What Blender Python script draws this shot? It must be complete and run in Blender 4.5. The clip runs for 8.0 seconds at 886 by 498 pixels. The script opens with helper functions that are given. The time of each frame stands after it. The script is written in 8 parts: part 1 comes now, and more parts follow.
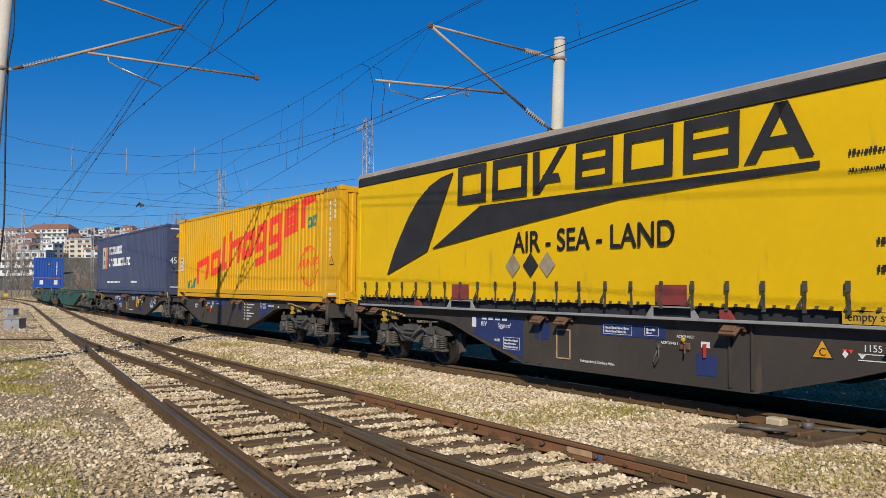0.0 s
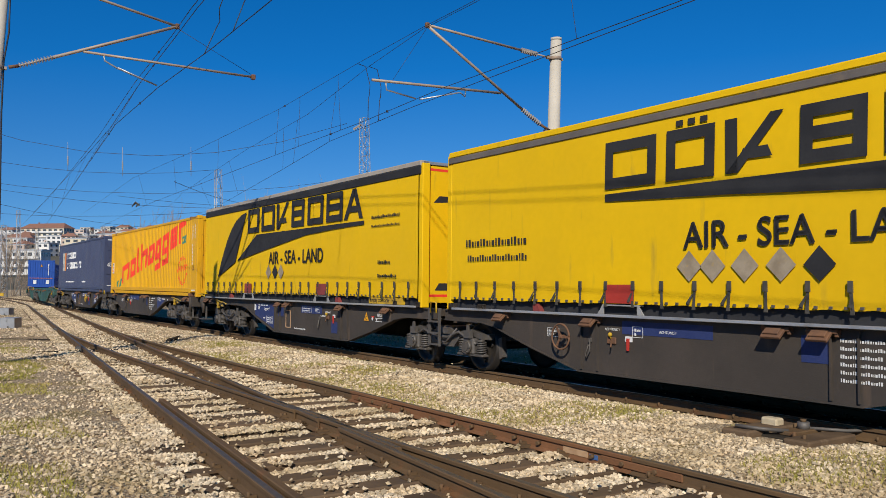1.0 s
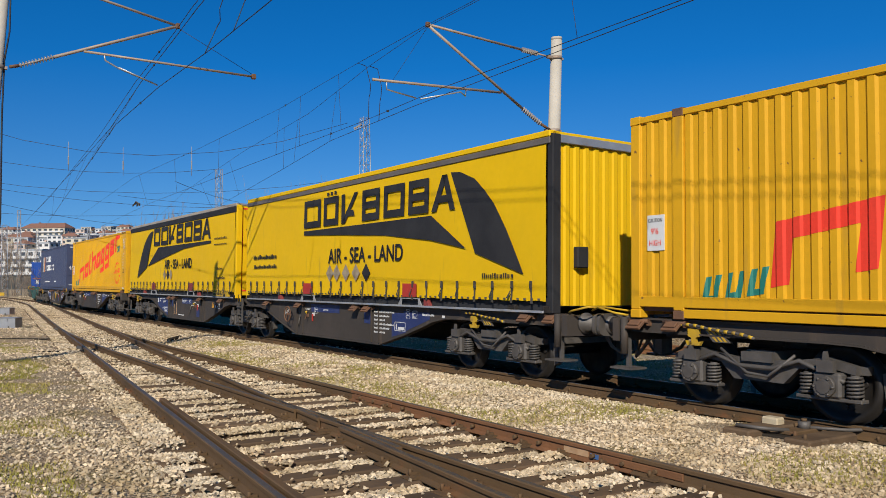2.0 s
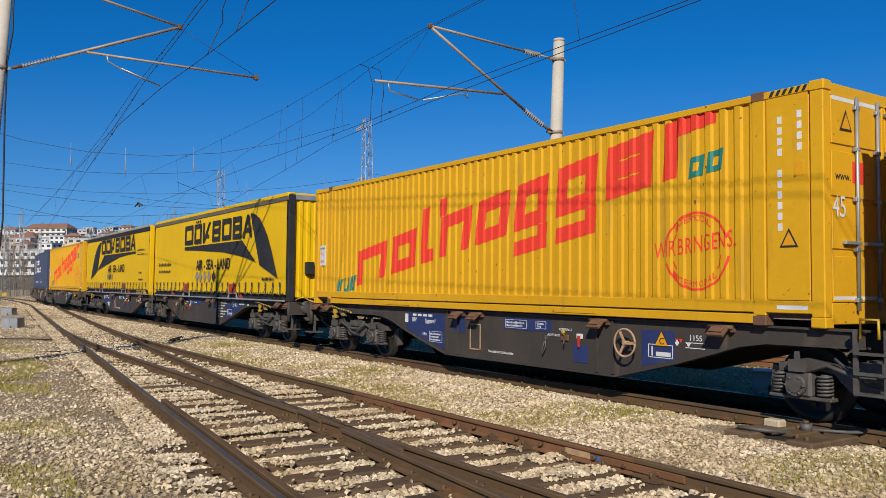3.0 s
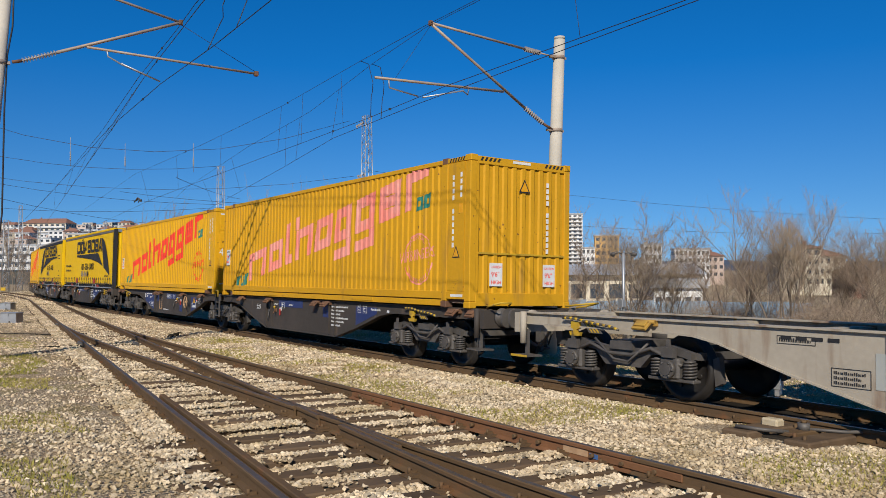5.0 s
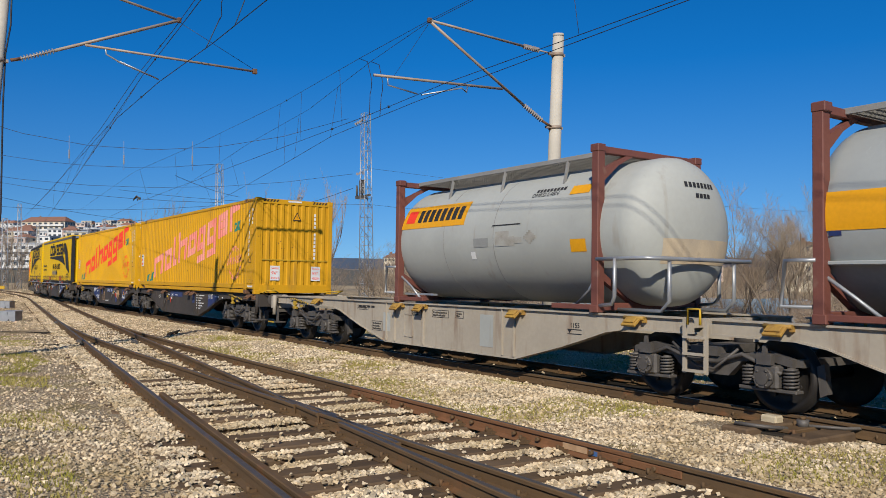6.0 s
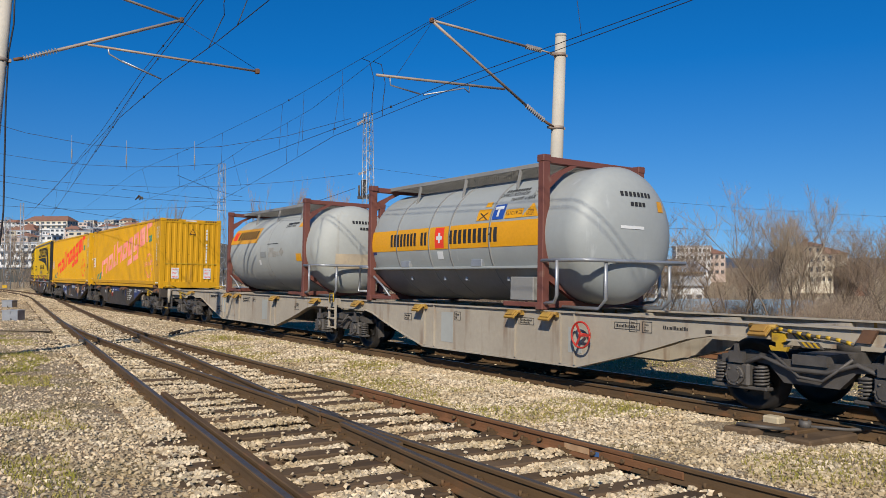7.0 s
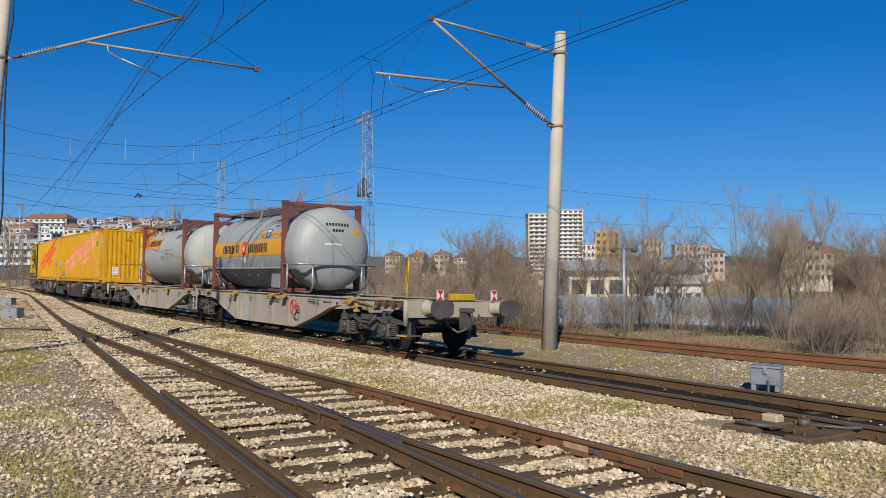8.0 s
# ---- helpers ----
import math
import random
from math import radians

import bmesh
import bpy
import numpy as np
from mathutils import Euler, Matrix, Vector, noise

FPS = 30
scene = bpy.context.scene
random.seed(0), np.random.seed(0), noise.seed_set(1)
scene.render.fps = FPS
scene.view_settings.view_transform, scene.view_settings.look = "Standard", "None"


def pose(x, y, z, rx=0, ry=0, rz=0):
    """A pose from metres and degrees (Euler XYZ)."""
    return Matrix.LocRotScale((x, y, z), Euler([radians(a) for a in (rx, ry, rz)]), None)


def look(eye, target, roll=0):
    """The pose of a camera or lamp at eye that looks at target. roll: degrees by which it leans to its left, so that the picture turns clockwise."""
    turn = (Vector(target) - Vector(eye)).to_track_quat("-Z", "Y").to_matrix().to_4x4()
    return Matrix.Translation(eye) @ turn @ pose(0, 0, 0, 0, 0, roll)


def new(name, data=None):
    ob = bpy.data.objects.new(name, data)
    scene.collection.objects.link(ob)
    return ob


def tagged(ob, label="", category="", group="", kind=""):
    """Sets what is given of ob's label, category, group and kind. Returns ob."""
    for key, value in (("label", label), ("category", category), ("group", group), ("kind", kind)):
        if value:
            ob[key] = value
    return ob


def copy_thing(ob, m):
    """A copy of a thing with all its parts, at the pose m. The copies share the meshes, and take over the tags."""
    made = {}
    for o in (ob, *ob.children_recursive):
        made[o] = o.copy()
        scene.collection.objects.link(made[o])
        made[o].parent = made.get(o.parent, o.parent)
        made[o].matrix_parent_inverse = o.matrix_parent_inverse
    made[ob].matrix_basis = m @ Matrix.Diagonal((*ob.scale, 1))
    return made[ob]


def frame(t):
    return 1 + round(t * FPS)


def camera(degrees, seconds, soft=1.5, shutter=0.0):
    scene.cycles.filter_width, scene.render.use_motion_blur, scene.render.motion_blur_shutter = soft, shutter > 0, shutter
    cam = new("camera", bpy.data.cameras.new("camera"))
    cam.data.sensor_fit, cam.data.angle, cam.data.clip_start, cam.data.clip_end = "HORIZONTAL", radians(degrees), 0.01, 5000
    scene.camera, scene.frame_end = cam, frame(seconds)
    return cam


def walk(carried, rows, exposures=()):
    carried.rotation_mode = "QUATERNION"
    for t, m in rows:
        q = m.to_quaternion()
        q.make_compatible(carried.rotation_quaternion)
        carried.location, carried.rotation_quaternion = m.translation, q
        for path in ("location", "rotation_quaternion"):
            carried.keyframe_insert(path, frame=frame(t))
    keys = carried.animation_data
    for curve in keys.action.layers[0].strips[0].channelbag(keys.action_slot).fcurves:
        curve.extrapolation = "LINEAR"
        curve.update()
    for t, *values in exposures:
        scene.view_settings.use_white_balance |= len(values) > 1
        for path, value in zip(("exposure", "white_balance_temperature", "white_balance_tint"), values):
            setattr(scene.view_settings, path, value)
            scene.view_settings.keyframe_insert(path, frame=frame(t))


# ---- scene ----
# Camera: hand-held on one spot beside the line, with a slight sway.
EYE = (0.0, 0.0, 1.863)
SWAY = [(0.0, 146.094, 1.419, -0.718), (0.5, 145.918, 1.412, -0.675), (1.0, 145.839, 1.402, -0.661),
        (1.5, 145.848, 1.342, -0.700), (3.0, 146.010, 1.460, -0.561), (3.5, 146.048, 1.454, -0.454),
        (4.0, 146.036, 1.390, -0.342), (4.5, 145.985, 1.340, -0.177), (6.0, 145.899, 1.098, -0.316),
        (6.5, 145.960, 1.113, -0.185), (7.0, 146.042, 1.102, -0.208), (7.5, 146.045, 1.075, -0.145),
        (8.0, 145.992, 0.969, -0.154)]


def gaze(yaw, pitch, roll):
    a, b = radians(yaw), radians(pitch)
    way = Vector((math.cos(a) * math.cos(b), math.sin(a) * math.cos(b), math.sin(b)))
    return look(EYE, Vector(EYE) + way * 10, roll)


cam = camera(57.52, 8.0, soft=0.5)
walk(cam, [(t, gaze(a, b, r)) for t, a, b, r in SWAY])

# Light: a clear late-winter noon, the sun behind the camera's back.
SUN_AZ, SUN_EL = math.atan2(-0.67, 0.74), radians(34)
sun_way = Vector((math.cos(SUN_AZ) * math.cos(SUN_EL), math.sin(SUN_AZ) * math.cos(SUN_EL), math.sin(SUN_EL)))
world = bpy.data.worlds.new("sky")
scene.world = world
world.use_nodes = True
sky = world.node_tree.nodes.new("ShaderNodeTexSky")
sky.sky_type, sky.sun_disc = "NISHITA", False
sky.sun_elevation, sky.sun_rotation = SUN_EL, math.pi / 2 - SUN_AZ
sky.air_density, sky.dust_density, sky.ozone_density = 1.0, 0.0, 6.0
backing = world.node_tree.nodes["Background"]
rich = world.node_tree.nodes.new("ShaderNodeHueSaturation")
rich.inputs["Saturation"].default_value = 1.1
aim, lift = world.node_tree.nodes.new("ShaderNodeTexCoord"), world.node_tree.nodes.new("ShaderNodeVectorMath")
lift.inputs[1].default_value = (0, 0, 0.10)
world.node_tree.links.new(aim.outputs["Generated"], lift.inputs[0])
world.node_tree.links.new(lift.outputs[0], sky.inputs[0])
clear = world.node_tree.nodes.new("ShaderNodeMix")
clear.data_type, clear.blend_type = "RGBA", "MULTIPLY"
clear.inputs["Factor"].default_value = 1.0
hue = world.node_tree.nodes.new("ShaderNodeMix")
hue.data_type = "RGBA"
hue.inputs[6].default_value, hue.inputs[7].default_value = (0.92, 1.04, 1.12, 1), (0.55, 1.0, 1.35, 1)
height, climb = world.node_tree.nodes.new("ShaderNodeSeparateXYZ"), world.node_tree.nodes.new("ShaderNodeMapRange")
world.node_tree.links.new(aim.outputs["Generated"], height.inputs[0])
world.node_tree.links.new(height.outputs[2], climb.inputs[0])
climb.inputs["From Max"].default_value = 0.24
world.node_tree.links.new(climb.outputs[0], hue.inputs["Factor"])
world.node_tree.links.new(hue.outputs[2], clear.inputs[7])
world.node_tree.links.new(sky.outputs[0], clear.inputs[6])
world.node_tree.links.new(clear.outputs[2], rich.inputs["Color"])
world.node_tree.links.new(rich.outputs[0], backing.inputs[0])
backing.inputs[1].default_value = 0.081
sun_lamp = bpy.data.lights.new("sun", "SUN")
sun_lamp.energy, sun_lamp.angle, sun_lamp.color = 5.0, radians(0.53), (1.0, 0.925, 0.80)
sun = new("sun", sun_lamp)
sun.matrix_world = look(sun_way * 100, (0, 0, 0))
scene.view_settings.exposure = 0.0

# The plane of the tracks rises a little to the right and falls away from the camera.
YC, GRADE, CANT = 10.0, 0.00756, -0.0297
TR = Matrix.Translation((0, YC, 0)) @ Matrix.Rotation(-GRADE, 4, "Y") @ Matrix.Rotation(CANT, 4, "X")


def ground_z(x, y):
    return GRADE * x + CANT * (y - YC)


# ---------- mesh helpers ----------
class Form:
    """Collects faces for one mesh."""

    def __init__(self):
        self.v, self.f, self.s = [], [], []

    def add(self, verts, faces, smooth=False):
        n = len(self.v)
        self.v += [tuple(p) for p in verts]
        self.f += [tuple(i + n for i in q) for q in faces]
        self.s += [smooth] * len(faces)
        return self

    def box(self, x0, x1, y0, y1, z0, z1, m=None, bevel=0.0):
        if bevel:
            b = bevel
            bm = bmesh.new()
            bmesh.ops.create_cube(bm, size=1)
            for q in bm.verts:
                q.co = Vector(((x0 + x1) / 2 + q.co.x * (x1 - x0), (y0 + y1) / 2 + q.co.y * (y1 - y0), (z0 + z1) / 2 + q.co.z * (z1 - z0)))
            bmesh.ops.bevel(bm, geom=bm.edges[:], offset=b, segments=1, affect="EDGES")
            bm.verts.index_update()
            vs = [q.co.copy() for q in bm.verts]
            fs = [[q.index for q in fc.verts] for fc in bm.faces]
            bm.free()
        else:
            vs = [Vector((x, y, z)) for x in (x0, x1) for y in (y0, y1) for z in (z0, z1)]
            fs = [(0, 1, 3, 2), (4, 6, 7, 5), (0, 4, 5, 1), (2, 3, 7, 6), (0, 2, 6, 4), (1, 5, 7, 3)]
        if m is not None:
            vs = [m @ p for p in vs]
        return self.add(vs, fs)

    def prism(self, pts, a, b, axis="y", m=None):
        """A polygon in the plane across the axis, drawn out from a to b. pts: (x, z) for y, (y, z) for x, (x, y) for z."""
        n = len(pts)
        put = {"y": lambda p, k: Vector((p[0], k, p[1])), "x": lambda p, k: Vector((k, p[0], p[1])), "z": lambda p, k: Vector((p[0], p[1], k))}[axis]
        vs = [put(p, a) for p in pts] + [put(p, b) for p in pts]
        fs = [tuple(range(n)), tuple(range(2 * n - 1, n - 1, -1))] + [(i, i + n, (i + 1) % n + n, (i + 1) % n) for i in range(n)]
        if m is not None:
            vs = [m @ p for p in vs]
        return self.add(vs, fs)

    def cyl(self, p, q, r, n=12, r2=None, caps=True):
        p, q = Vector(p), Vector(q)
        d = (q - p).normalized()
        u = d.orthogonal().normalized()
        w = d.cross(u)
        r2 = r if r2 is None else r2
        ring = [u * math.cos(2 * math.pi * i / n) + w * math.sin(2 * math.pi * i / n) for i in range(n)]
        self.add([p + a * r for a in ring] + [q + a * r2 for a in ring], [(i, (i + 1) % n, (i + 1) % n + n, i + n) for i in range(n)], True)
        if caps:
            k = len(self.v) - 2 * n
            self.f += [tuple(k + i for i in range(n - 1, -1, -1)), tuple(k + n + i for i in range(n))]
            self.s += [False, False]
        return self

    def tube(self, pts, r, n=6):
        pts = [Vector(p) for p in pts]
        vs, fs = [], []
        for i, p in enumerate(pts):
            d = (pts[min(i + 1, len(pts) - 1)] - pts[max(i - 1, 0)]).normalized()
            u = d.cross(Vector((0.13, 0.31, 0.94))).normalized()
            w = d.cross(u)
            vs += [p + (u * math.cos(2 * math.pi * k / n) + w * math.sin(2 * math.pi * k / n)) * r for k in range(n)]
        for i in range(len(pts) - 1):
            fs += [(i * n + k, i * n + (k + 1) % n, (i + 1) * n + (k + 1) % n, (i + 1) * n + k) for k in range(n)]
        fs += [tuple(range(n)), tuple((len(pts) - 1) * n + k for k in range(n))]
        return self.add(vs, fs, True)

    def lathe(self, prof, axis="x", n=32, m=None):
        """prof: (along, radius) from end to end."""
        vs, fs = [], []
        for a, r in prof:
            for k in range(n):
                c, s = math.cos(2 * math.pi * k / n) * r, math.sin(2 * math.pi * k / n) * r
                vs.append(Vector({"x": (a, c, s), "y": (c, a, s), "z": (c, s, a)}[axis]))
        for i in range(len(prof) - 1):
            fs += [(i * n + k, i * n + (k + 1) % n, (i + 1) * n + (k + 1) % n, (i + 1) * n + k) for k in range(n)]
        if m is not None:
            vs = [m @ p for p in vs]
        return self.add(vs, fs, True)

    def mesh(self, name):
        me = bpy.data.meshes.new(name)
        me.from_pydata(self.v, [], self.f)
        me.polygons.foreach_set("use_smooth", self.s)
        bm = bmesh.new()
        bm.from_mesh(me)
        bmesh.ops.recalc_face_normals(bm, faces=bm.faces)
        bm.to_mesh(me)
        bm.free()
        return me


def part(name, form, material, parent=None, label="", m=None):
    me = form if isinstance(form, bpy.types.Mesh) else form.mesh(name)
    if not me.materials:
        me.materials.append(material)
    ob = new(name, me)
    if parent is not None:
        ob.parent = parent
    if m is not None:
        ob.matrix_basis = m
    if label:
        ob["label"] = label
    return ob


def thing(name, label, category, group="", kind="", m=None):
    ob = new(name)
    ob.empty_display_size = 0.3
    if m is not None:
        ob.matrix_basis = m
    return tagged(ob, label, category, group, kind)


# ---------- materials ----------
def rgb(*c):
    return (*c, 1.0)


def surf(name, base, second=None, scale=3.0, rough=0.6, metal=0.0, bump=0.15, bump_scale=40.0, dirt=None, dirt_amount=0.5, dirt_scale=2.0,
         streak=False, vary=0.0, grain=0.25, chips=None, spec=0.3):
    """Paint, steel, stone...: base and second colour in broad patches, fine grain, stains of a dirt colour with worn edges."""
    mt = bpy.data.materials.new(name)
    mt.use_nodes = True
    nt = mt.node_tree
    bs = nt.nodes["Principled BSDF"]
    N = lambda k: nt.nodes.new(k)
    tc, mp = N("ShaderNodeTexCoord"), N("ShaderNodeMapping")
    nt.links.new(tc.outputs["Object"], mp.inputs[0])
    if streak:
        mp.inputs["Scale"].default_value = (3.0, 3.0, 0.5)

    def noise_tex(s, detail=5.0, vec=None):
        n = N("ShaderNodeTexNoise")
        n.inputs["Scale"].default_value, n.inputs["Detail"].default_value = s, detail
        nt.links.new(vec or tc.outputs["Object"], n.inputs["Vector"])
        return n.outputs["Fac"]

    def ramp(src, lo, hi):
        r = N("ShaderNodeMapRange")
        r.inputs["From Min"].default_value, r.inputs["From Max"].default_value = lo, hi
        nt.links.new(src, r.inputs["Value"])
        return r.outputs[0]

    def mix(fac, a, b):
        x = N("ShaderNodeMix")
        x.data_type = "RGBA"
        for sock, val in ((x.inputs["Factor"], fac), (x.inputs[6], a), (x.inputs[7], b)):
            if isinstance(val, (tuple, float, int)):
                sock.default_value = val
            else:
                nt.links.new(val, sock)
        return x.outputs[2]

    second = second or tuple(x * 0.8 for x in base)
    col = mix(ramp(noise_tex(scale, 4), 0.35, 0.65), rgb(*base), rgb(*second))
    if grain:
        fine = ramp(noise_tex(scale * 18, 3), 0.3, 0.7)
        dark = N("ShaderNodeMath")
        dark.operation = "MULTIPLY"
        dark.inputs[1].default_value = grain
        nt.links.new(fine, dark.inputs[0])
        col = mix(dark.outputs[0], col, rgb(*(x * 0.62 for x in base)))
    if dirt:
        d = ramp(noise_tex(dirt_scale, 8, mp.outputs[0]), 0.72 - 0.3 * dirt_amount, 0.80 - 0.16 * dirt_amount)
        soft_d = N("ShaderNodeMath")
        soft_d.operation = "MULTIPLY"
        soft_d.inputs[1].default_value = min(1.0, 0.35 + dirt_amount * 0.6)
        nt.links.new(d, soft_d.inputs[0])
        col = mix(soft_d.outputs[0], col, rgb(*dirt))
    if chips:
        spots = ramp(noise_tex(9.0, 9), 0.685, 0.715)
        col = mix(spots, col, rgb(*chips))
    bs.inputs["Specular IOR Level"].default_value = spec
    if vary:
        oi = N("ShaderNodeObjectInfo")
        hs = N("ShaderNodeHueSaturation")
        nt.links.new(col, hs.inputs["Color"])
        mr = N("ShaderNodeMapRange")
        mr.inputs["To Min"].default_value, mr.inputs["To Max"].default_value = 1 - vary, 1 + vary
        nt.links.new(oi.outputs["Random"], mr.inputs["Value"])
        nt.links.new(mr.outputs[0], hs.inputs["Value"])
        col = hs.outputs[0]
    nt.links.new(col, bs.inputs["Base Color"])
    rr = N("ShaderNodeMapRange")
    rr.inputs["To Min"].default_value, rr.inputs["To Max"].default_value = max(0.05, rough - 0.12), min(1, rough + 0.12)
    nt.links.new(noise_tex(scale * 6, 3), rr.inputs["Value"])
    nt.links.new(rr.outputs[0], bs.inputs["Roughness"])
    bs.inputs["Metallic"].default_value = metal
    if bump:
        b = N("ShaderNodeBump")
        b.inputs["Strength"].default_value, b.inputs["Distance"].default_value = bump, 0.01
        nt.links.new(noise_tex(bump_scale, 4), b.inputs["Height"])
        nt.links.new(b.outputs[0], bs.inputs["Normal"])
    return mt


YELLOW = surf("container_yellow_paint", (0.66, 0.35, 0.014), (0.60, 0.315, 0.013), 0.6, 0.5, dirt=(0.34, 0.20, 0.04), dirt_amount=0.36, dirt_scale=1.3, streak=True, bump=0.08, grain=0.15, chips=(0.20, 0.10, 0.03), spec=0.12)
YELLOW_OLD = surf("container_faded_yellow_paint", (0.60, 0.31, 0.014), (0.53, 0.275, 0.014), 0.7, 0.55, dirt=(0.25, 0.14, 0.04), dirt_amount=0.42, dirt_scale=1.1, streak=True, bump=0.08, grain=0.18, chips=(0.16, 0.075, 0.025), spec=0.12)
CURTAIN = surf("curtain_yellow_tarpaulin", (0.74, 0.452, 0.004), (0.68, 0.415, 0.006), 0.5, 0.62, dirt=(0.36, 0.24, 0.03), dirt_amount=0.34, dirt_scale=1.6, streak=True, bump=0.10, bump_scale=3, grain=0.12, spec=0.15)
NAVY = surf("container_navy_paint", (0.052, 0.062, 0.115), (0.062, 0.074, 0.125), 0.8, 0.5, dirt=(0.16, 0.15, 0.15), dirt_amount=0.2, streak=True, bump=0.08)
BLUE = surf("container_blue_paint", (0.02, 0.075, 0.33), (0.025, 0.08, 0.30), 0.8, 0.45, dirt=(0.12, 0.12, 0.15), dirt_amount=0.2, streak=True, bump=0.08)
BLACK = surf("black_print", (0.026, 0.026, 0.028), (0.036, 0.036, 0.038), 2.0, 0.65, bump=0.03, spec=0.12)
RED_PRINT = surf("red_print", (0.80, 0.052, 0.028), (0.72, 0.055, 0.03), 1.5, 0.5, dirt=(0.7, 0.4, 0.05), dirt_amount=0.12, bump=0.03, spec=0.15)
PINK_PRINT = surf("faded_red_print", (0.74, 0.20, 0.15), (0.76, 0.34, 0.28), 0.8, 0.55, dirt=(0.72, 0.50, 0.40), dirt_amount=0.4, dirt_scale=1.4, streak=True, bump=0.03, spec=0.15)
WHITE_PRINT = surf("white_print", (0.72, 0.72, 0.70), (0.6, 0.6, 0.58), 3.0, 0.5, dirt=(0.35, 0.33, 0.3), dirt_amount=0.2, bump=0.03)
GREEN_PRINT = surf("green_print", (0.02, 0.17, 0.13), (0.03, 0.2, 0.15), 2.0, 0.5, bump=0.03)
ORANGE_PRINT = surf("orange_print", (0.62, 0.20, 0.04), (0.55, 0.18, 0.04), 2.0, 0.5, bump=0.03)
WEBBING = surf("grey_strap_webbing", (0.06, 0.056, 0.048), (0.085, 0.078, 0.066), 8.0, 0.8, bump=0.2, spec=0.1)
AMBER = surf("amber_band_paint", (0.72, 0.33, 0.008), (0.66, 0.30, 0.01), 1.2, 0.4, dirt=(0.45, 0.3, 0.12), dirt_amount=0.18, bump=0.04)
FRAME_DARK = surf("wagon_grimy_steel", (0.068, 0.056, 0.047), (0.05, 0.043, 0.037), 0.9, 0.62, dirt=(0.12, 0.085, 0.06), dirt_amount=0.45, dirt_scale=1.4, streak=True, bump=0.18, spec=0.2)
FRAME_GREY = surf("wagon_dusty_grey_paint", (0.40, 0.35, 0.275), (0.34, 0.295, 0.23), 0.8, 0.7, dirt=(0.19, 0.115, 0.07), dirt_amount=0.6, dirt_scale=1.5, streak=True, bump=0.15)
FRAME_GREEN = surf("wagon_green_paint", (0.035, 0.10, 0.085), (0.03, 0.085, 0.07), 0.8, 0.6, dirt=(0.06, 0.05, 0.04), dirt_amount=0.4, streak=True)
PATCH_BLUE = surf("blue_touch_up_paint", (0.022, 0.035, 0.12), (0.028, 0.042, 0.13), 1.5, 0.5, dirt=(0.07, 0.06, 0.06), dirt_amount=0.3)
IRON = surf("bogie_black_grime", (0.085, 0.076, 0.068), (0.12, 0.108, 0.096), 5.0, 0.55, metal=0.2, dirt=(0.11, 0.10, 0.09), dirt_amount=0.35, dirt_scale=6, bump=0.25)
WHEEL = surf("wheel_steel", (0.03, 0.027, 0.025), (0.045, 0.04, 0.036), 4.0, 0.5, metal=0.4, dirt=(0.12, 0.09, 0.07), dirt_amount=0.35)
RUST = surf("rusty_bracket", (0.17, 0.085, 0.045), (0.12, 0.065, 0.04), 6.0, 0.75, dirt=(0.24, 0.12, 0.05), dirt_amount=0.4, dirt_scale=8, bump=0.3)
RAIL_SIDE = surf("rail_rust", (0.135, 0.083, 0.042), (0.10, 0.064, 0.036), 1.2, 0.75, spec=0.12, dirt=(0.21, 0.085, 0.035), dirt_amount=0.38, dirt_scale=2.5, bump=0.3, bump_scale=60)
RAIL_TOP = surf("rail_running_band", (0.20, 0.19, 0.18), (0.15, 0.135, 0.12), 2.0, 0.32, metal=0.75, dirt=(0.12, 0.07, 0.045), dirt_amount=0.3, bump=0.1)
WORN_TOP = surf("rail_dull_running_band", (0.105, 0.092, 0.08), (0.08, 0.068, 0.056), 2.0, 0.5, metal=0.3, dirt=(0.115, 0.07, 0.042), dirt_amount=0.45, dirt_scale=3, bump=0.15)
SLEEPER = surf("sleeper_wood", (0.15, 0.10, 0.06), (0.085, 0.058, 0.038), 2.0, 0.9, dirt=(0.25, 0.185, 0.12), spec=0.08, dirt_amount=0.3, dirt_scale=3, bump=0.4, bump_scale=25, vary=0.25)
YELLOW_STEEL = surf("yellow_safety_paint", (0.55, 0.34, 0.02), (0.42, 0.26, 0.03), 4.0, 0.5, dirt=(0.14, 0.09, 0.05), dirt_amount=0.5, dirt_scale=6)
RED_STEEL = surf("red_paint", (0.5, 0.035, 0.02), (0.42, 0.04, 0.03), 4.0, 0.45, dirt=(0.15, 0.06, 0.04), dirt_amount=0.3)
OCHRE_STEEL = surf("worn_ochre_pin_paint", (0.42, 0.25, 0.045), (0.30, 0.165, 0.045), 5.0, 0.65, dirt=(0.13, 0.07, 0.035), dirt_amount=0.55, dirt_scale=9, bump=0.2)
GALV = surf("galvanised_steel", (0.42, 0.43, 0.44), (0.34, 0.35, 0.36), 3.0, 0.45, metal=0.55, dirt=(0.25, 0.2, 0.16), dirt_amount=0.25)
SILVER = surf("aluminium_strip", (0.55, 0.55, 0.55), (0.45, 0.45, 0.45), 2.0, 0.4, metal=0.6, dirt=(0.2, 0.17, 0.13), dirt_amount=0.3)
TANK = surf("tank_pale_grey_paint", (0.375, 0.382, 0.352), (0.325, 0.332, 0.305), 0.7, 0.6, dirt=(0.25, 0.22, 0.17), dirt_amount=0.34, dirt_scale=1.2, streak=True, bump=0.05, grain=0.12)
